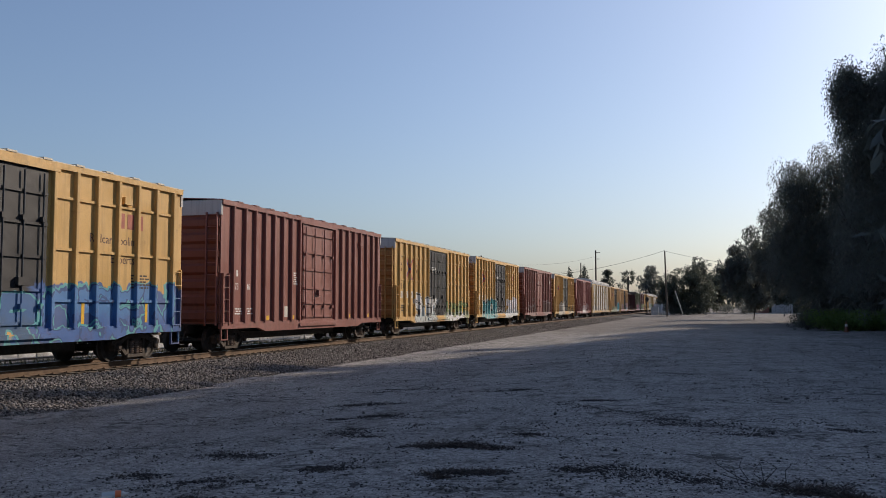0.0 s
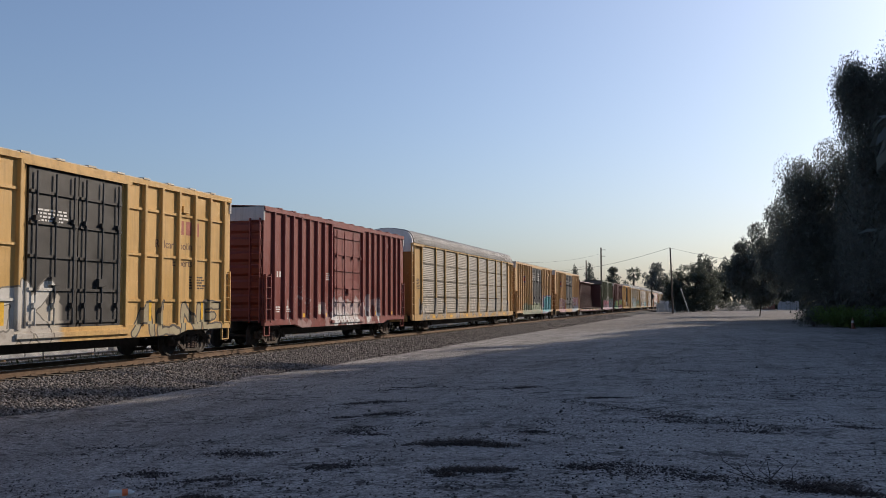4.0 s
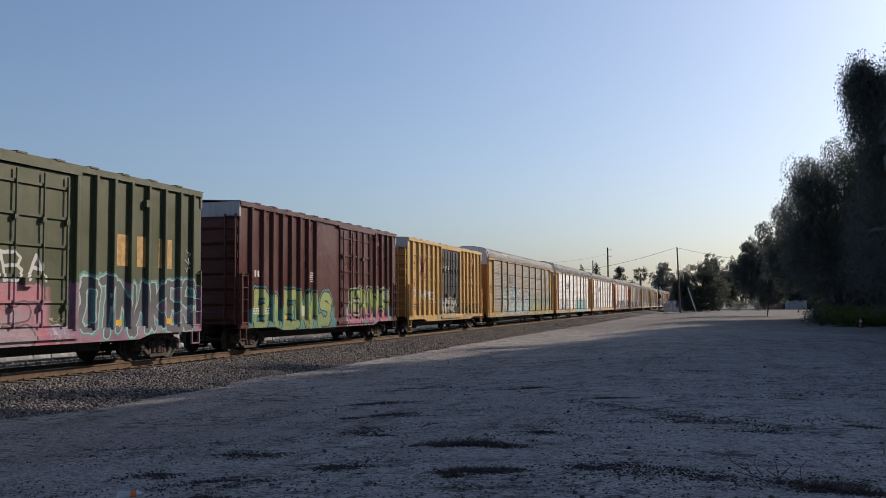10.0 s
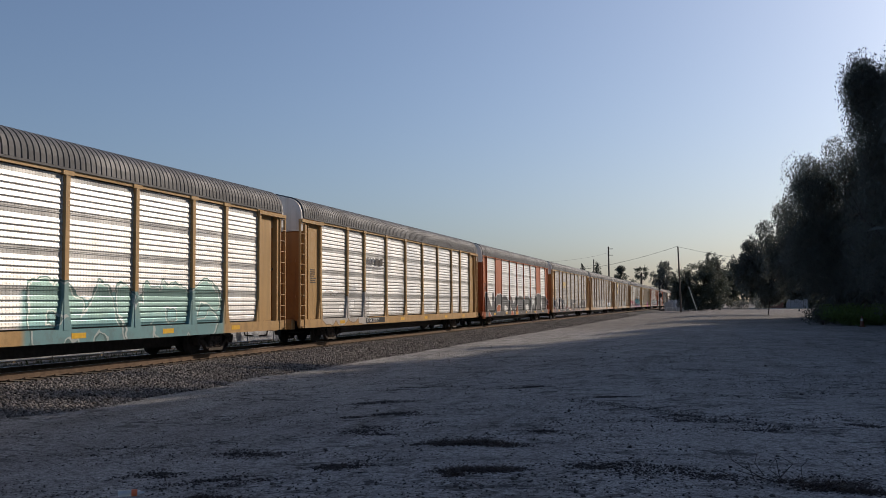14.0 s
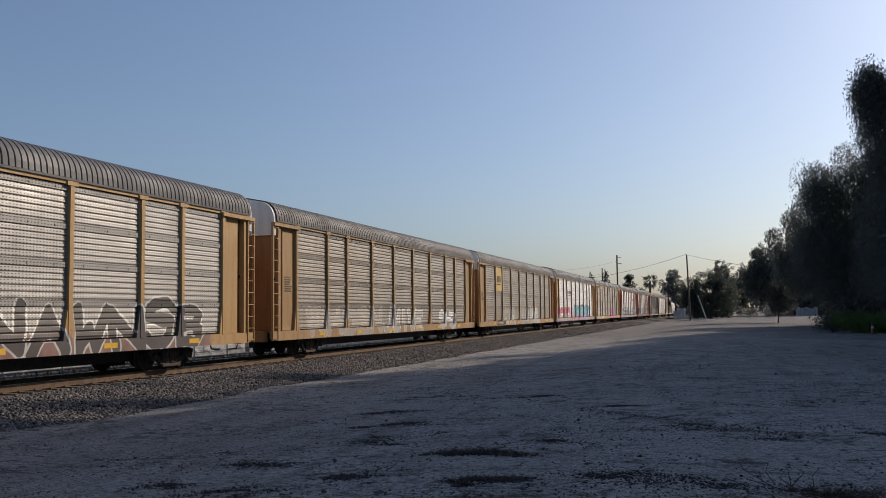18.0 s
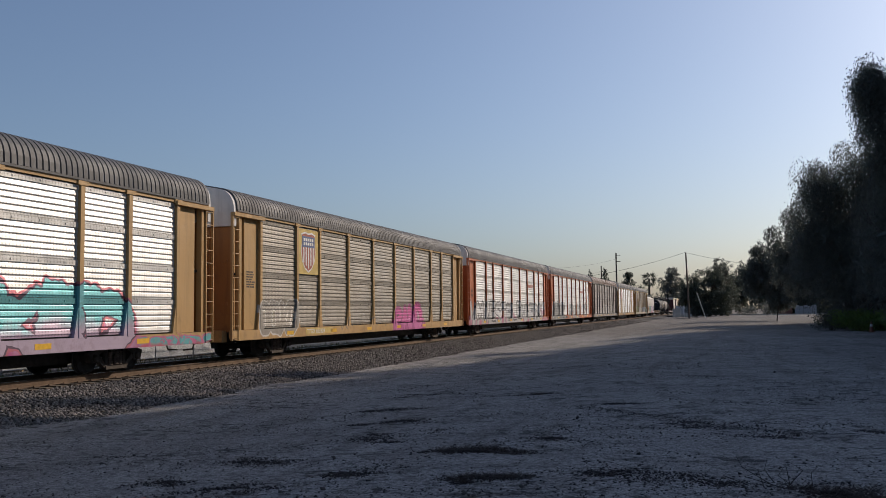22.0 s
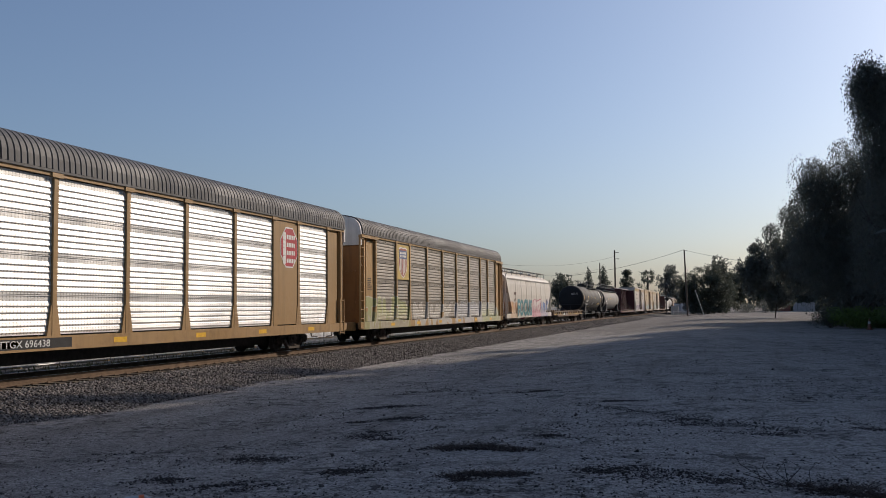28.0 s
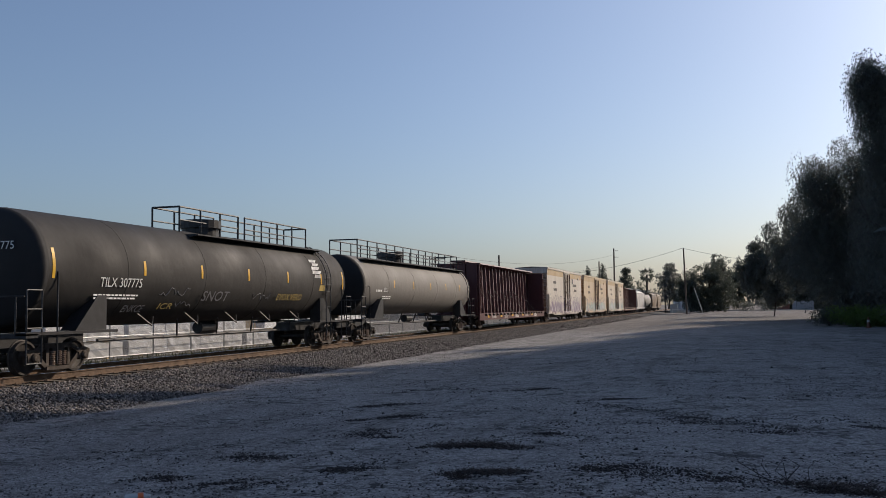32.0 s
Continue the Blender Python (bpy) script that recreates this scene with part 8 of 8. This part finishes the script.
def bundle(x, y, z, length, turn, h=0.62, w=1.15):
    """A wrapped stack of planks with uneven plastic, on two bearers."""
    b = tagged(new("lumber_bundle"), "bundle of lumber in white plastic wrap", "lumber", "wrapped lumber bundles")

    def make(bm):
        n = 12
        rows = []
        for k in range(n + 1):
            y_ = -length / 2 + length * k / n
            j = 0.025 * math.sin(k * 2.3 + length)
            rows.append([bm.verts.new(v) for v in ((-w / 2 - j, y_, 0.1), (-w / 2 + j, y_, 0.1 + h * 0.5), (-w / 2 + 0.02, y_, 0.1 + h + j), (0, y_, 0.1 + h + 0.03 - j), (w / 2 - 0.02, y_, 0.1 + h - j), (w / 2 - j, y_, 0.1 + h * 0.5), (w / 2 + j, y_, 0.1))])
        for p, q in zip(rows, rows[1:]):
            for i in range(6):
                bm.faces.new((p[i], p[i + 1], q[i + 1], q[i]))
            bm.faces.new((p[6], p[0], q[0], q[6]))
        bm.faces.new(rows[0][::-1]), bm.faces.new(rows[-1])
    part("wrap", shared(("wrap", round(length, 1), h), make, WRAP), WRAP, b)
    for s in (-1, 1):
        part("wrap_end", shared(("wrap_end", h), lambda bm: box(bm, -w / 2 + 0.03, w / 2 - 0.03, -0.012, 0.012, 0.12, 0.08 + h), WRAP_END), WRAP_END, b, at=(0, s * (length / 2 + 0.014), 0))
        part("bearer", shared("bearer", lambda bm: box(bm, -w / 2, w / 2, -0.05, 0.05, 0.0, 0.1), TIMBER), TIMBER, b, at=(0, s * length * 0.3, 0))
    b.matrix_basis = pose(x, y, z, 0, 0, turn)
    return b


rnd = random.Random(8)
for k in range(5):
    y = 26.5 + k * 5.3
    for lv in range(2 if k % 4 else 1):
        bundle(-25.75 + rnd.uniform(-0.12, 0.12), y + rnd.uniform(-0.2, 0.2), -0.53 + 0.725 * lv, 4.9, rnd.uniform(-1.5, 1.5))
for x, y, tiers in ((-30.8, 39.0, 3), (-29.6, 45.2, 3), (-30.6, 49.0, 4), (-28.9, 56.0, 3), (-28.6, 62.0, 3), (-29.5, 68.5, 3)):
    for lv in range(tiers):
        bundle(x + rnd.uniform(-0.2, 0.2), y + rnd.uniform(-0.6, 0.6), -0.53 + 0.725 * lv, 5.5 - 0.5 * (lv == tiers - 1), rnd.uniform(-4, 4))

hut = tagged(new("garden_shed"), "small raw-timber display shed with a low gable roof", "shed")
bm = bmesh.new()
box(bm, -1.2, 1.2, -1.2, 1.2, 0.1, 2.0)
prism(bm, [(-1.2, 2.0), (1.2, 2.0), (0, 2.35)], 0, -1.2, 1.2)
part("wall", bm, TIMBER, hut)
for s in (-1, 1):
    bm = bmesh.new()
    prism(bm, [(0.0, 2.37), (s * 1.45, 1.97), (s * 1.45, 2.03), (0.0, 2.44)][::s], 0, -1.4, 1.4)
    part("roof_slope", bm, plain("shed_roof", (0.5, 0.47, 0.42), 0.8), hut)
dr_ = boxpart("door", plain("shed_door", (0.42, 0.28, 0.15), 0.75), hut, 1.2, 1.23, -0.5, 0.5, 0.15, 1.85)
boxpart("handle", STEEL, dr_, 1.23, 1.26, 0.3, 0.36, 0.9, 1.0)
hut.matrix_basis = pose(-27.6, 47.2, -0.55, 0, 0, -35)


# chain-link fence with outward barbed-wire arms
def mesh_material():
    g = Nodes("chain_link")
    v = g.coords()
    x, y, z = xyz(g, v)
    a = g.m("PINGPONG", g.m("ADD", y, z), 0.045)
    b = g.m("PINGPONG", g.m("SUBTRACT", y, z), 0.045)
    wire = g.m("MAXIMUM", g.m("LESS_THAN", a, 0.006), g.m("LESS_THAN", b, 0.006))
    g.done((0.35, 0.35, 0.35), 0.5, 0.7)
    g.put(g.bsdf.inputs["Alpha"], wire)
    return g.mat


fence = tagged(new("chain_link_fence"), "chain-link fence with barbed wire arms beside the lumber yard", "fence")
fpost = shared("fence_post", lambda bm: (rod(bm, (0, 0, -0.2), (0, 0, 2.15), 0.035, 7), rod(bm, (0, 0, 2.15), (0.38, 0.05, 2.55), 0.025, 6)), GALVANISED)
for k in range(44):
    part("post", fpost, GALVANISED, fence, at=(-24.5, 8 + 3.05 * k, -0.53))
for z in (0.15, 1.0, 2.1):
    bm = bmesh.new()
    rod(bm, (-24.5, 8, -0.53 + z), (-24.5, 8 + 3.05 * 43, -0.53 + z), 0.022, 6)
    part("rail", bm, GALVANISED, fence)
for q in (0.15, 0.26, 0.37):
    bm = bmesh.new()
    rod(bm, (-24.5 + q, 8, 1.62 + q), (-24.5 + q, 8 + 3.05 * 43, 1.62 + q), 0.008, 4)
    part("barbed_wire", bm, WIRE, fence)
boxpart("mesh", mesh_material(), fence, -24.5, -24.497, 8, 8 + 3.05 * 43, -0.48, 1.60)

# low grass strip between the track and the fence
rng = np.random.default_rng(77)
n = 9000
p = np.stack([rng.uniform(-24.3, -21.0, n), rng.uniform(12, 130, n), np.full(n, -0.55)], axis=1)
h = rng.uniform(0.06, 0.22, n)[:, None]
t_ = np.stack([rng.normal(size=n) * 0.4, rng.normal(size=n) * 0.4, np.ones(n)], axis=1) * h
w_ = np.stack([rng.normal(size=n), rng.normal(size=n), np.zeros(n)], axis=1) * 0.02
GRASSM = leaf_material("strip_grass", (0.05, 0.065, 0.025), (0.12, 0.11, 0.05))
tagged(new("grass_strip", quads_mesh("grass_strip", np.stack([p - w_, p + w_, p + t_ + w_ * 0.3, p + t_ - w_ * 0.3], axis=1), GRASSM)), "sparse green grass between the track and the fence", "grass", kind="stuff")


# ---- parked vehicles by the yard and the far road ----
def parked_car(x, y, turn, rgb, label, z=None, van=False):
    c = tagged(new("parked_car"), label, "car")
    body = plain("car_paint", rgb, 0.3, 0.0, 3, 0.05, 0.02)
    glass = plain("car_glass", (0.02, 0.025, 0.03), 0.08)
    bm = bmesh.new()
    side = [(-2.2, 0.35), (2.2, 0.35), (2.25, 0.75), (2.05, 0.95), (1.1, 1.02), (0.4, 1.5), (-1.3, 1.52), (-2.0, 1.05), (-2.25, 0.95)] if not van else [(-2.5, 0.4), (2.5, 0.4), (2.55, 0.95), (1.7, 1.15), (1.2, 1.95), (-2.5, 2.0)]
    prism(bm, side, 0, -0.88, 0.88)
    part("body", bm, body, c)
    for s in (-1, 1):
        bm = bmesh.new()
        q = [(0.95, 1.03), (0.35, 1.42), (-1.2, 1.44), (-1.75, 1.05)] if not van else [(1.45, 1.2), (1.05, 1.8), (0.1, 1.8), (0.1, 1.2)]
        prism(bm, q, 0, *sorted((s * 0.875, s * 0.895)))
        part("window", bm, glass, c)
        for yy in (-1.35, 1.35):
            bm = bmesh.new()
            lathe(bm, [(-0.1, 0.3), (-0.08, 0.33), (0.08, 0.33), (0.1, 0.3)], 0, 16, (s * 0.8, yy, 0.33))
            wh = part("wheel", bm, BLACK, c)
            bm = bmesh.new()
            lathe(bm, [(-0.11, 0.18), (0.11, 0.18)], 0, 12, (s * 0.8, yy, 0.33))
            part("hub", bm, GALVANISED, wh)
    return place(c, x, y, turn, z)


parked_car(-31.5, 31.0, 85, (0.7, 0.7, 0.72), "white parked car behind the fence")
parked_car(-32.5, 37.0, 85, (0.65, 0.66, 0.68), "pale silver parked car behind the fence")
parked_car(-33.5, 52.0, 85, (0.6, 0.6, 0.62), "pale parked car behind the fence")
parked_car(-4.0, 300, 70, (0.75, 0.75, 0.75), "white parked van beyond the crossing", van=True)
parked_car(-9.5, 305, 90, (0.75, 0.75, 0.75), "white parked car beyond the crossing")
parked_car(0.5, 305, 90, (0.72, 0.72, 0.74), "white parked car beyond the crossing")


# ---- litter, weeds, stones ----
cone = tagged(new("traffic_cone"), "dull orange traffic cone with a white band", "traffic cone")
cm, cw = plain("cone_orange", (0.20, 0.085, 0.05), 0.6), plain("cone_white", (0.6, 0.6, 0.6), 0.5)
bm = bmesh.new()
box(bm, -0.19, 0.19, -0.19, 0.19, 0, 0.04)
lathe(bm, [(0.04, 0.14), (0.36, 0.09), (0.72, 0.03)], 2, 16)
part("body", bm, cm, cone)
bm = bmesh.new()
lathe(bm, [(0.38, 0.092), (0.54, 0.066)], 2, 16)
part("band", bm, cw, cone)
place(cone, 9.2, 65.0)

bottle = tagged(new("plastic_bottle"), "crushed clear plastic bottle with an orange label", "bottle")
gl = Nodes("clear_plastic")
gl.put(gl.bsdf.inputs["Transmission Weight"], 0.6)
clear = gl.done((0.75, 0.8, 0.82), 0.25)
bm = bmesh.new()
lathe(bm, [(-0.13, 0.028), (-0.125, 0.035), (0.06, 0.036), (0.10, 0.016), (0.125, 0.014)], 0, 14)
part("body", bm, clear, bottle)
bm = bmesh.new()
lathe(bm, [(0.0, 0.038), (0.055, 0.038)], 0, 14)
part("label", bm, plain("orange_label", (0.6, 0.13, 0.04), 0.5), bottle)
place(bottle, -5.65, 7.94, 35)
bottle.location.z += 0.03


def stones_mesh(name, pos, size, rng, material, flat=0.7):
    """Many small angular stones in one mesh."""
    n = len(pos)
    base = np.array([(1, 0, 0), (-1, 0, 0), (0, 1, 0), (0, -1, 0), (0, 0, 1), (0, 0, -1)], float)
    v = base[None] * (0.65 + 0.7 * rng.random((n, 6, 1))) + rng.normal(size=(n, 6, 3)) * 0.22
    a = rng.random(n) * math.tau
    b = rng.normal(size=n) * 0.5
    ca, sa, cb, sb = np.cos(a), np.sin(a), np.cos(b), np.sin(b)
    rot = np.stack([np.stack([ca, -sa * cb, sa * sb], 1), np.stack([sa, ca * cb, -ca * sb], 1), np.stack([np.zeros(n), sb, cb], 1)], 1)
    v = np.einsum("nij,nkj->nki", rot, v * np.array((1, 1, flat))) * size[:, None, None] + pos[:, None]
    tri = np.array([(0, 2, 4), (2, 1, 4), (1, 3, 4), (3, 0, 4), (2, 0, 5), (1, 2, 5), (3, 1, 5), (0, 3, 5)])
    f = (tri[None] + 6 * np.arange(n)[:, None, None]).reshape(-1)
    me = bpy.data.meshes.new(name)
    me.vertices.add(n * 6)
    me.vertices.foreach_set("co", v.reshape(-1).astype(np.float32))
    me.loops.add(len(f))
    me.loops.foreach_set("vertex_index", f.astype(np.int32))
    me.polygons.add(len(f) // 3)
    me.polygons.foreach_set("loop_start", np.arange(0, len(f), 3, dtype=np.int32))
    me.update(calc_edges=True)
    me.materials.append(material)
    return me


def weed(seed, x, y, w, h, n, label):
    """A ragged low patch: short dry stalks and dirt crumbs gathered in a few uneven drifts."""
    rng = np.random.default_rng(seed)
    ob = tagged(new("weed_clump"), label, "weeds")
    drifts = rng.normal(size=(7, 2)) * np.array((0.7, 0.42)) * w
    which = rng.integers(0, 7, n)
    p = np.zeros((n, 3))
    p[:, :2] = drifts[which] + rng.normal(size=(n, 2)) * np.array((0.42, 0.2)) * w * (0.4 + rng.random(7)[which])[:, None]
    p[:, 2] = [ground_height(x + q[0], y + q[1]) - ground_height(x, y) - 0.004 for q in p]
    hh = rng.uniform(0.2, 1.0, n)[:, None] ** 1.5 * h
    t_ = np.stack([rng.normal(size=n) * 1.1, rng.normal(size=n) * 0.9, np.full(n, 0.6)], axis=1) * hh
    w_ = np.stack([rng.normal(size=n), rng.normal(size=n), rng.normal(size=n) * 0.3], axis=1) * 0.004
    st_ = part("dry_growth", quads_mesh("dry_growth", np.stack([p - w_, p + w_, p + t_ + w_ * 0.3, p + t_ - w_ * 0.3], axis=1), DRY), DRY, ob)
    st_["kind"] = "stuff"
    q = p[rng.random(n) < 0.55].copy()
    q = np.concatenate([q, q, q])
    q[:, :2] += rng.normal(size=(len(q), 2)) * 0.04
    q[:, 2] += 0.35 * h * np.exp(-(q[:, 0] ** 2 + 6 * q[:, 1] ** 2) / (w * w)) * rng.random(len(q))
    cl_ = part("dirt_crust", stones_mesh("dirt_crust", q, 0.005 + 0.017 * rng.random(len(q)) ** 2, rng, CRUMB), CRUMB, ob)
    cl_["kind"] = "stuff"
    place(ob, x, y)
    return ob


CRUMB = stone_material("dark_crumb", (0.012, 0.010, 0.010), (0.048, 0.040, 0.038))
PATCHES = ((-3.0, 10.9, 0.36, 0.11, 1900), (-2.4, 9.1, 0.26, 0.08, 1300), (1.0, 8.9, 0.28, 0.12, 1100), (-0.3, 9.5, 0.5, 0.04, 700), (-6.6, 17.2, 0.6, 0.04, 500), (-4.7, 7.6, 0.3, 0.05, 500), (-3.9, 19.0, 0.35, 0.05, 350), (-0.4, 13.9, 0.4, 0.04, 500),
           (-5.1, 8.5, 0.3, 0.04, 400), (-4.0, 9.3, 0.35, 0.04, 400), (-5.5, 14.6, 0.6, 0.04, 500), (-1.2, 9.6, 0.4, 0.04, 400), (-4.6, 12.3, 0.6, 0.04, 600), (-7.0, 20.5, 0.6, 0.04, 400), (-1.8, 16.6, 0.3, 0.05, 250), (0.6, 12.9, 0.3, 0.04, 250), (-5.8, 10.6, 0.5, 0.04, 500), (2.0, 13.3, 0.25, 0.04, 200), (-2.2, 12.1, 0.2, 0.06, 200), (-6.2, 9.2, 0.4, 0.04, 400))
for k, (x, y, w, h, n) in enumerate(PATCHES):
    weed(100 + k, x, y, w, h, n, "low dark clump of dry weeds and dirt")
twig = tagged(new("dry_twig"), "thin bare twig standing in the dirt", "twig")
bm = bmesh.new()
rng = np.random.default_rng(9)
for k in range(9):
    a = Vector((rng.normal() * 0.2, rng.normal() * 0.1, 0))
    b = a + Vector((rng.normal() * 0.16, rng.normal() * 0.1, rng.uniform(0.06, 0.18)))
    rod(bm, a, b, 0.006, 4, 0.003)
    rod(bm, b, b + Vector((rng.normal() * 0.12, rng.normal() * 0.08, rng.uniform(0.02, 0.12))), 0.003, 4, 0.0015)
part("stems", bm, BARK, twig)["kind"] = "stuff"
place(twig, 0.55, 9.3)


def bank_height(x):
    """The top of the ballast bank at a distance across the track."""
    d = x - TRACK
    return np.interp(d, (-3.9, -1.9, 1.9, 2.3, 4.7, 5.4), (-0.75, -0.23, -0.23, -0.27, -0.60, -0.56))


rng = np.random.default_rng(3)
for y0, y1, n, s in ((3, 34, 42000, 0.034), (34, 75, 26000, 0.044), (75, 160, 14000, 0.065)):
    x = TRACK + 1.1 + 3.95 * rng.random(n) ** 0.95
    y = rng.uniform(y0, y1, n)
    d = x - TRACK
    keep = (d < 4.6 + 0.35 * np.sin(y * 0.9) + rng.normal(size=n) * 0.15)
    x, y = x[keep], y[keep]
    m = len(x)
    size = s * (0.55 + 0.9 * rng.random(m))
    tagged(new("ballast_stones", stones_mesh("ballast_stones", np.stack([x, y, bank_height(x) + size * 0.3], 1), size, rng, STONE)), "loose dark and pale crushed stones of the ballast", "gravel", kind="stuff")
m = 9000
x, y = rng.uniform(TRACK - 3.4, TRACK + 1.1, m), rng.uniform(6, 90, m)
tagged(new("ballast_stones", stones_mesh("ballast_stones", np.stack([x, y, bank_height(x) + 0.01], 1), 0.05 * (0.5 + rng.random(m)), rng, STONE_SHADED)), "loose crushed stones between the rails", "gravel", kind="stuff")

# pebbles and clods over the yard, thicker in a few strips
pts = []
n = 80000
yy = 5 + 40 * rng.random(n) ** 1.7
xx = rng.uniform(-11.5, 8, n)
clump = np.array([noise.noise((a * 0.33, b * 0.9, 7)) for a, b in zip(xx, yy)])
keep = clump + rng.normal(size=n) * 0.16 > 0.10
pts.append(np.stack([xx[keep], yy[keep]], 1))
k = rng.random(1500)
pts.append(np.stack([-2.6 + 3.6 * k + rng.normal(size=1500) * 0.16, 16.3 - 3.4 * k + rng.normal(size=1500) * 0.16], 1))
k = rng.random(1800)
pts.append(np.stack([-5.5 + 6.5 * k, 8.2 + 0.8 * k + rng.normal(size=1800) * 0.5], 1))
for k in range(46):
    a, b = rng.uniform(-9, 4), 6.5 + 26 * rng.random() ** 1.8
    m = int(rng.uniform(25, 95))
    pts.append(np.stack([a + rng.normal(size=m) * rng.uniform(0.15, 0.6), b + rng.normal(size=m) * rng.uniform(0.06, 0.22)], 1))
pts = np.concatenate(pts)
zz = np.array([ground_height(a, b) for a, b in pts])
size = 0.005 + 0.014 * rng.random(len(pts)) ** 3 + 0.018 * (rng.random(len(pts)) < 0.008)
tagged(new("yard_pebbles", stones_mesh("yard_pebbles", np.column_stack([pts, zz + size * 0.2]), size, rng, CLOD)), "scattered pebbles and clods of dirt on the yard", "gravel", kind="stuff")
for k in range(34):
    a = rng.random()
    y = 8 + 34 * a * a
    x = rng.uniform(-0.62, 0.30) * y * 0.9
    if x < -10.5:
        continue
    s = rng.uniform(0.025, 0.05)
    st = new("stone", stones_mesh("stone", np.zeros((1, 3)), np.array([s]), rng, CLOD))
    tagged(st, "dusty clod of dirt lying on the yard", "stone", "clods on the yard")
    place(st, x, y)
    st.location.z += s * 0.35

# wooden ties under the rails
tie = bmesh.new()
box(tie, -1.3, 1.3, -0.115, 0.115, -0.36, -0.176)
tie_me = mesh_of("tie", tie, TIE)
for k in range(290):
    t_ob = part("tie", tie_me, TIE, ballast, at=(TRACK + 0.02 * math.sin(k * 1.7), -4 + 0.52 * k, 0))
plate = bmesh.new()
box(plate, -0.17, 0.17, -0.09, 0.09, -0.176, -0.162)
for sx in (-0.11, 0.11):
    box(plate, sx - 0.012, sx + 0.012, -0.06, -0.03, -0.162, -0.135)
plate_me = mesh_of("tie_plate", plate, RAIL_SIDE)
for k in range(290):
    part("tie_plate", plate_me, RAIL_SIDE, ballast, at=(TRACK + 0.752, -4 + 0.52 * k, 0))
bm = bmesh.new()
for k in range(290, 900):
    box(bm, TRACK - 1.3, TRACK + 1.3, -4 + 0.52 * k - 0.115, -4 + 0.52 * k + 0.115, -0.36, -0.176)
far_ties = part("far_ties", bm, TIE, ballast)
far_ties["kind"] = "stuff"


# ---- what moves ----
def travelled(t):
    """Metres that the train has gone at t seconds; its speed drifts a little."""
    keys = ((0, 21.863), (8, 21.925), (16, 22.197), (24, 21.944), (32, 22.312))
    s = 0.0
    for (ta, va), (tb, vb) in zip(keys, keys[1:]):
        d = min(max(t - ta, 0.0), tb - ta)
        s += va * d + (vb - va) * d * d / (2 * (tb - ta))
    return s


def motions():
    times = [k * 2.0 for k in range(17)]
    for car, s0 in TRAIN:
        walk(car, [(t, pose(TRACK, s0 - travelled(t), 0)) for t in times])


motions()
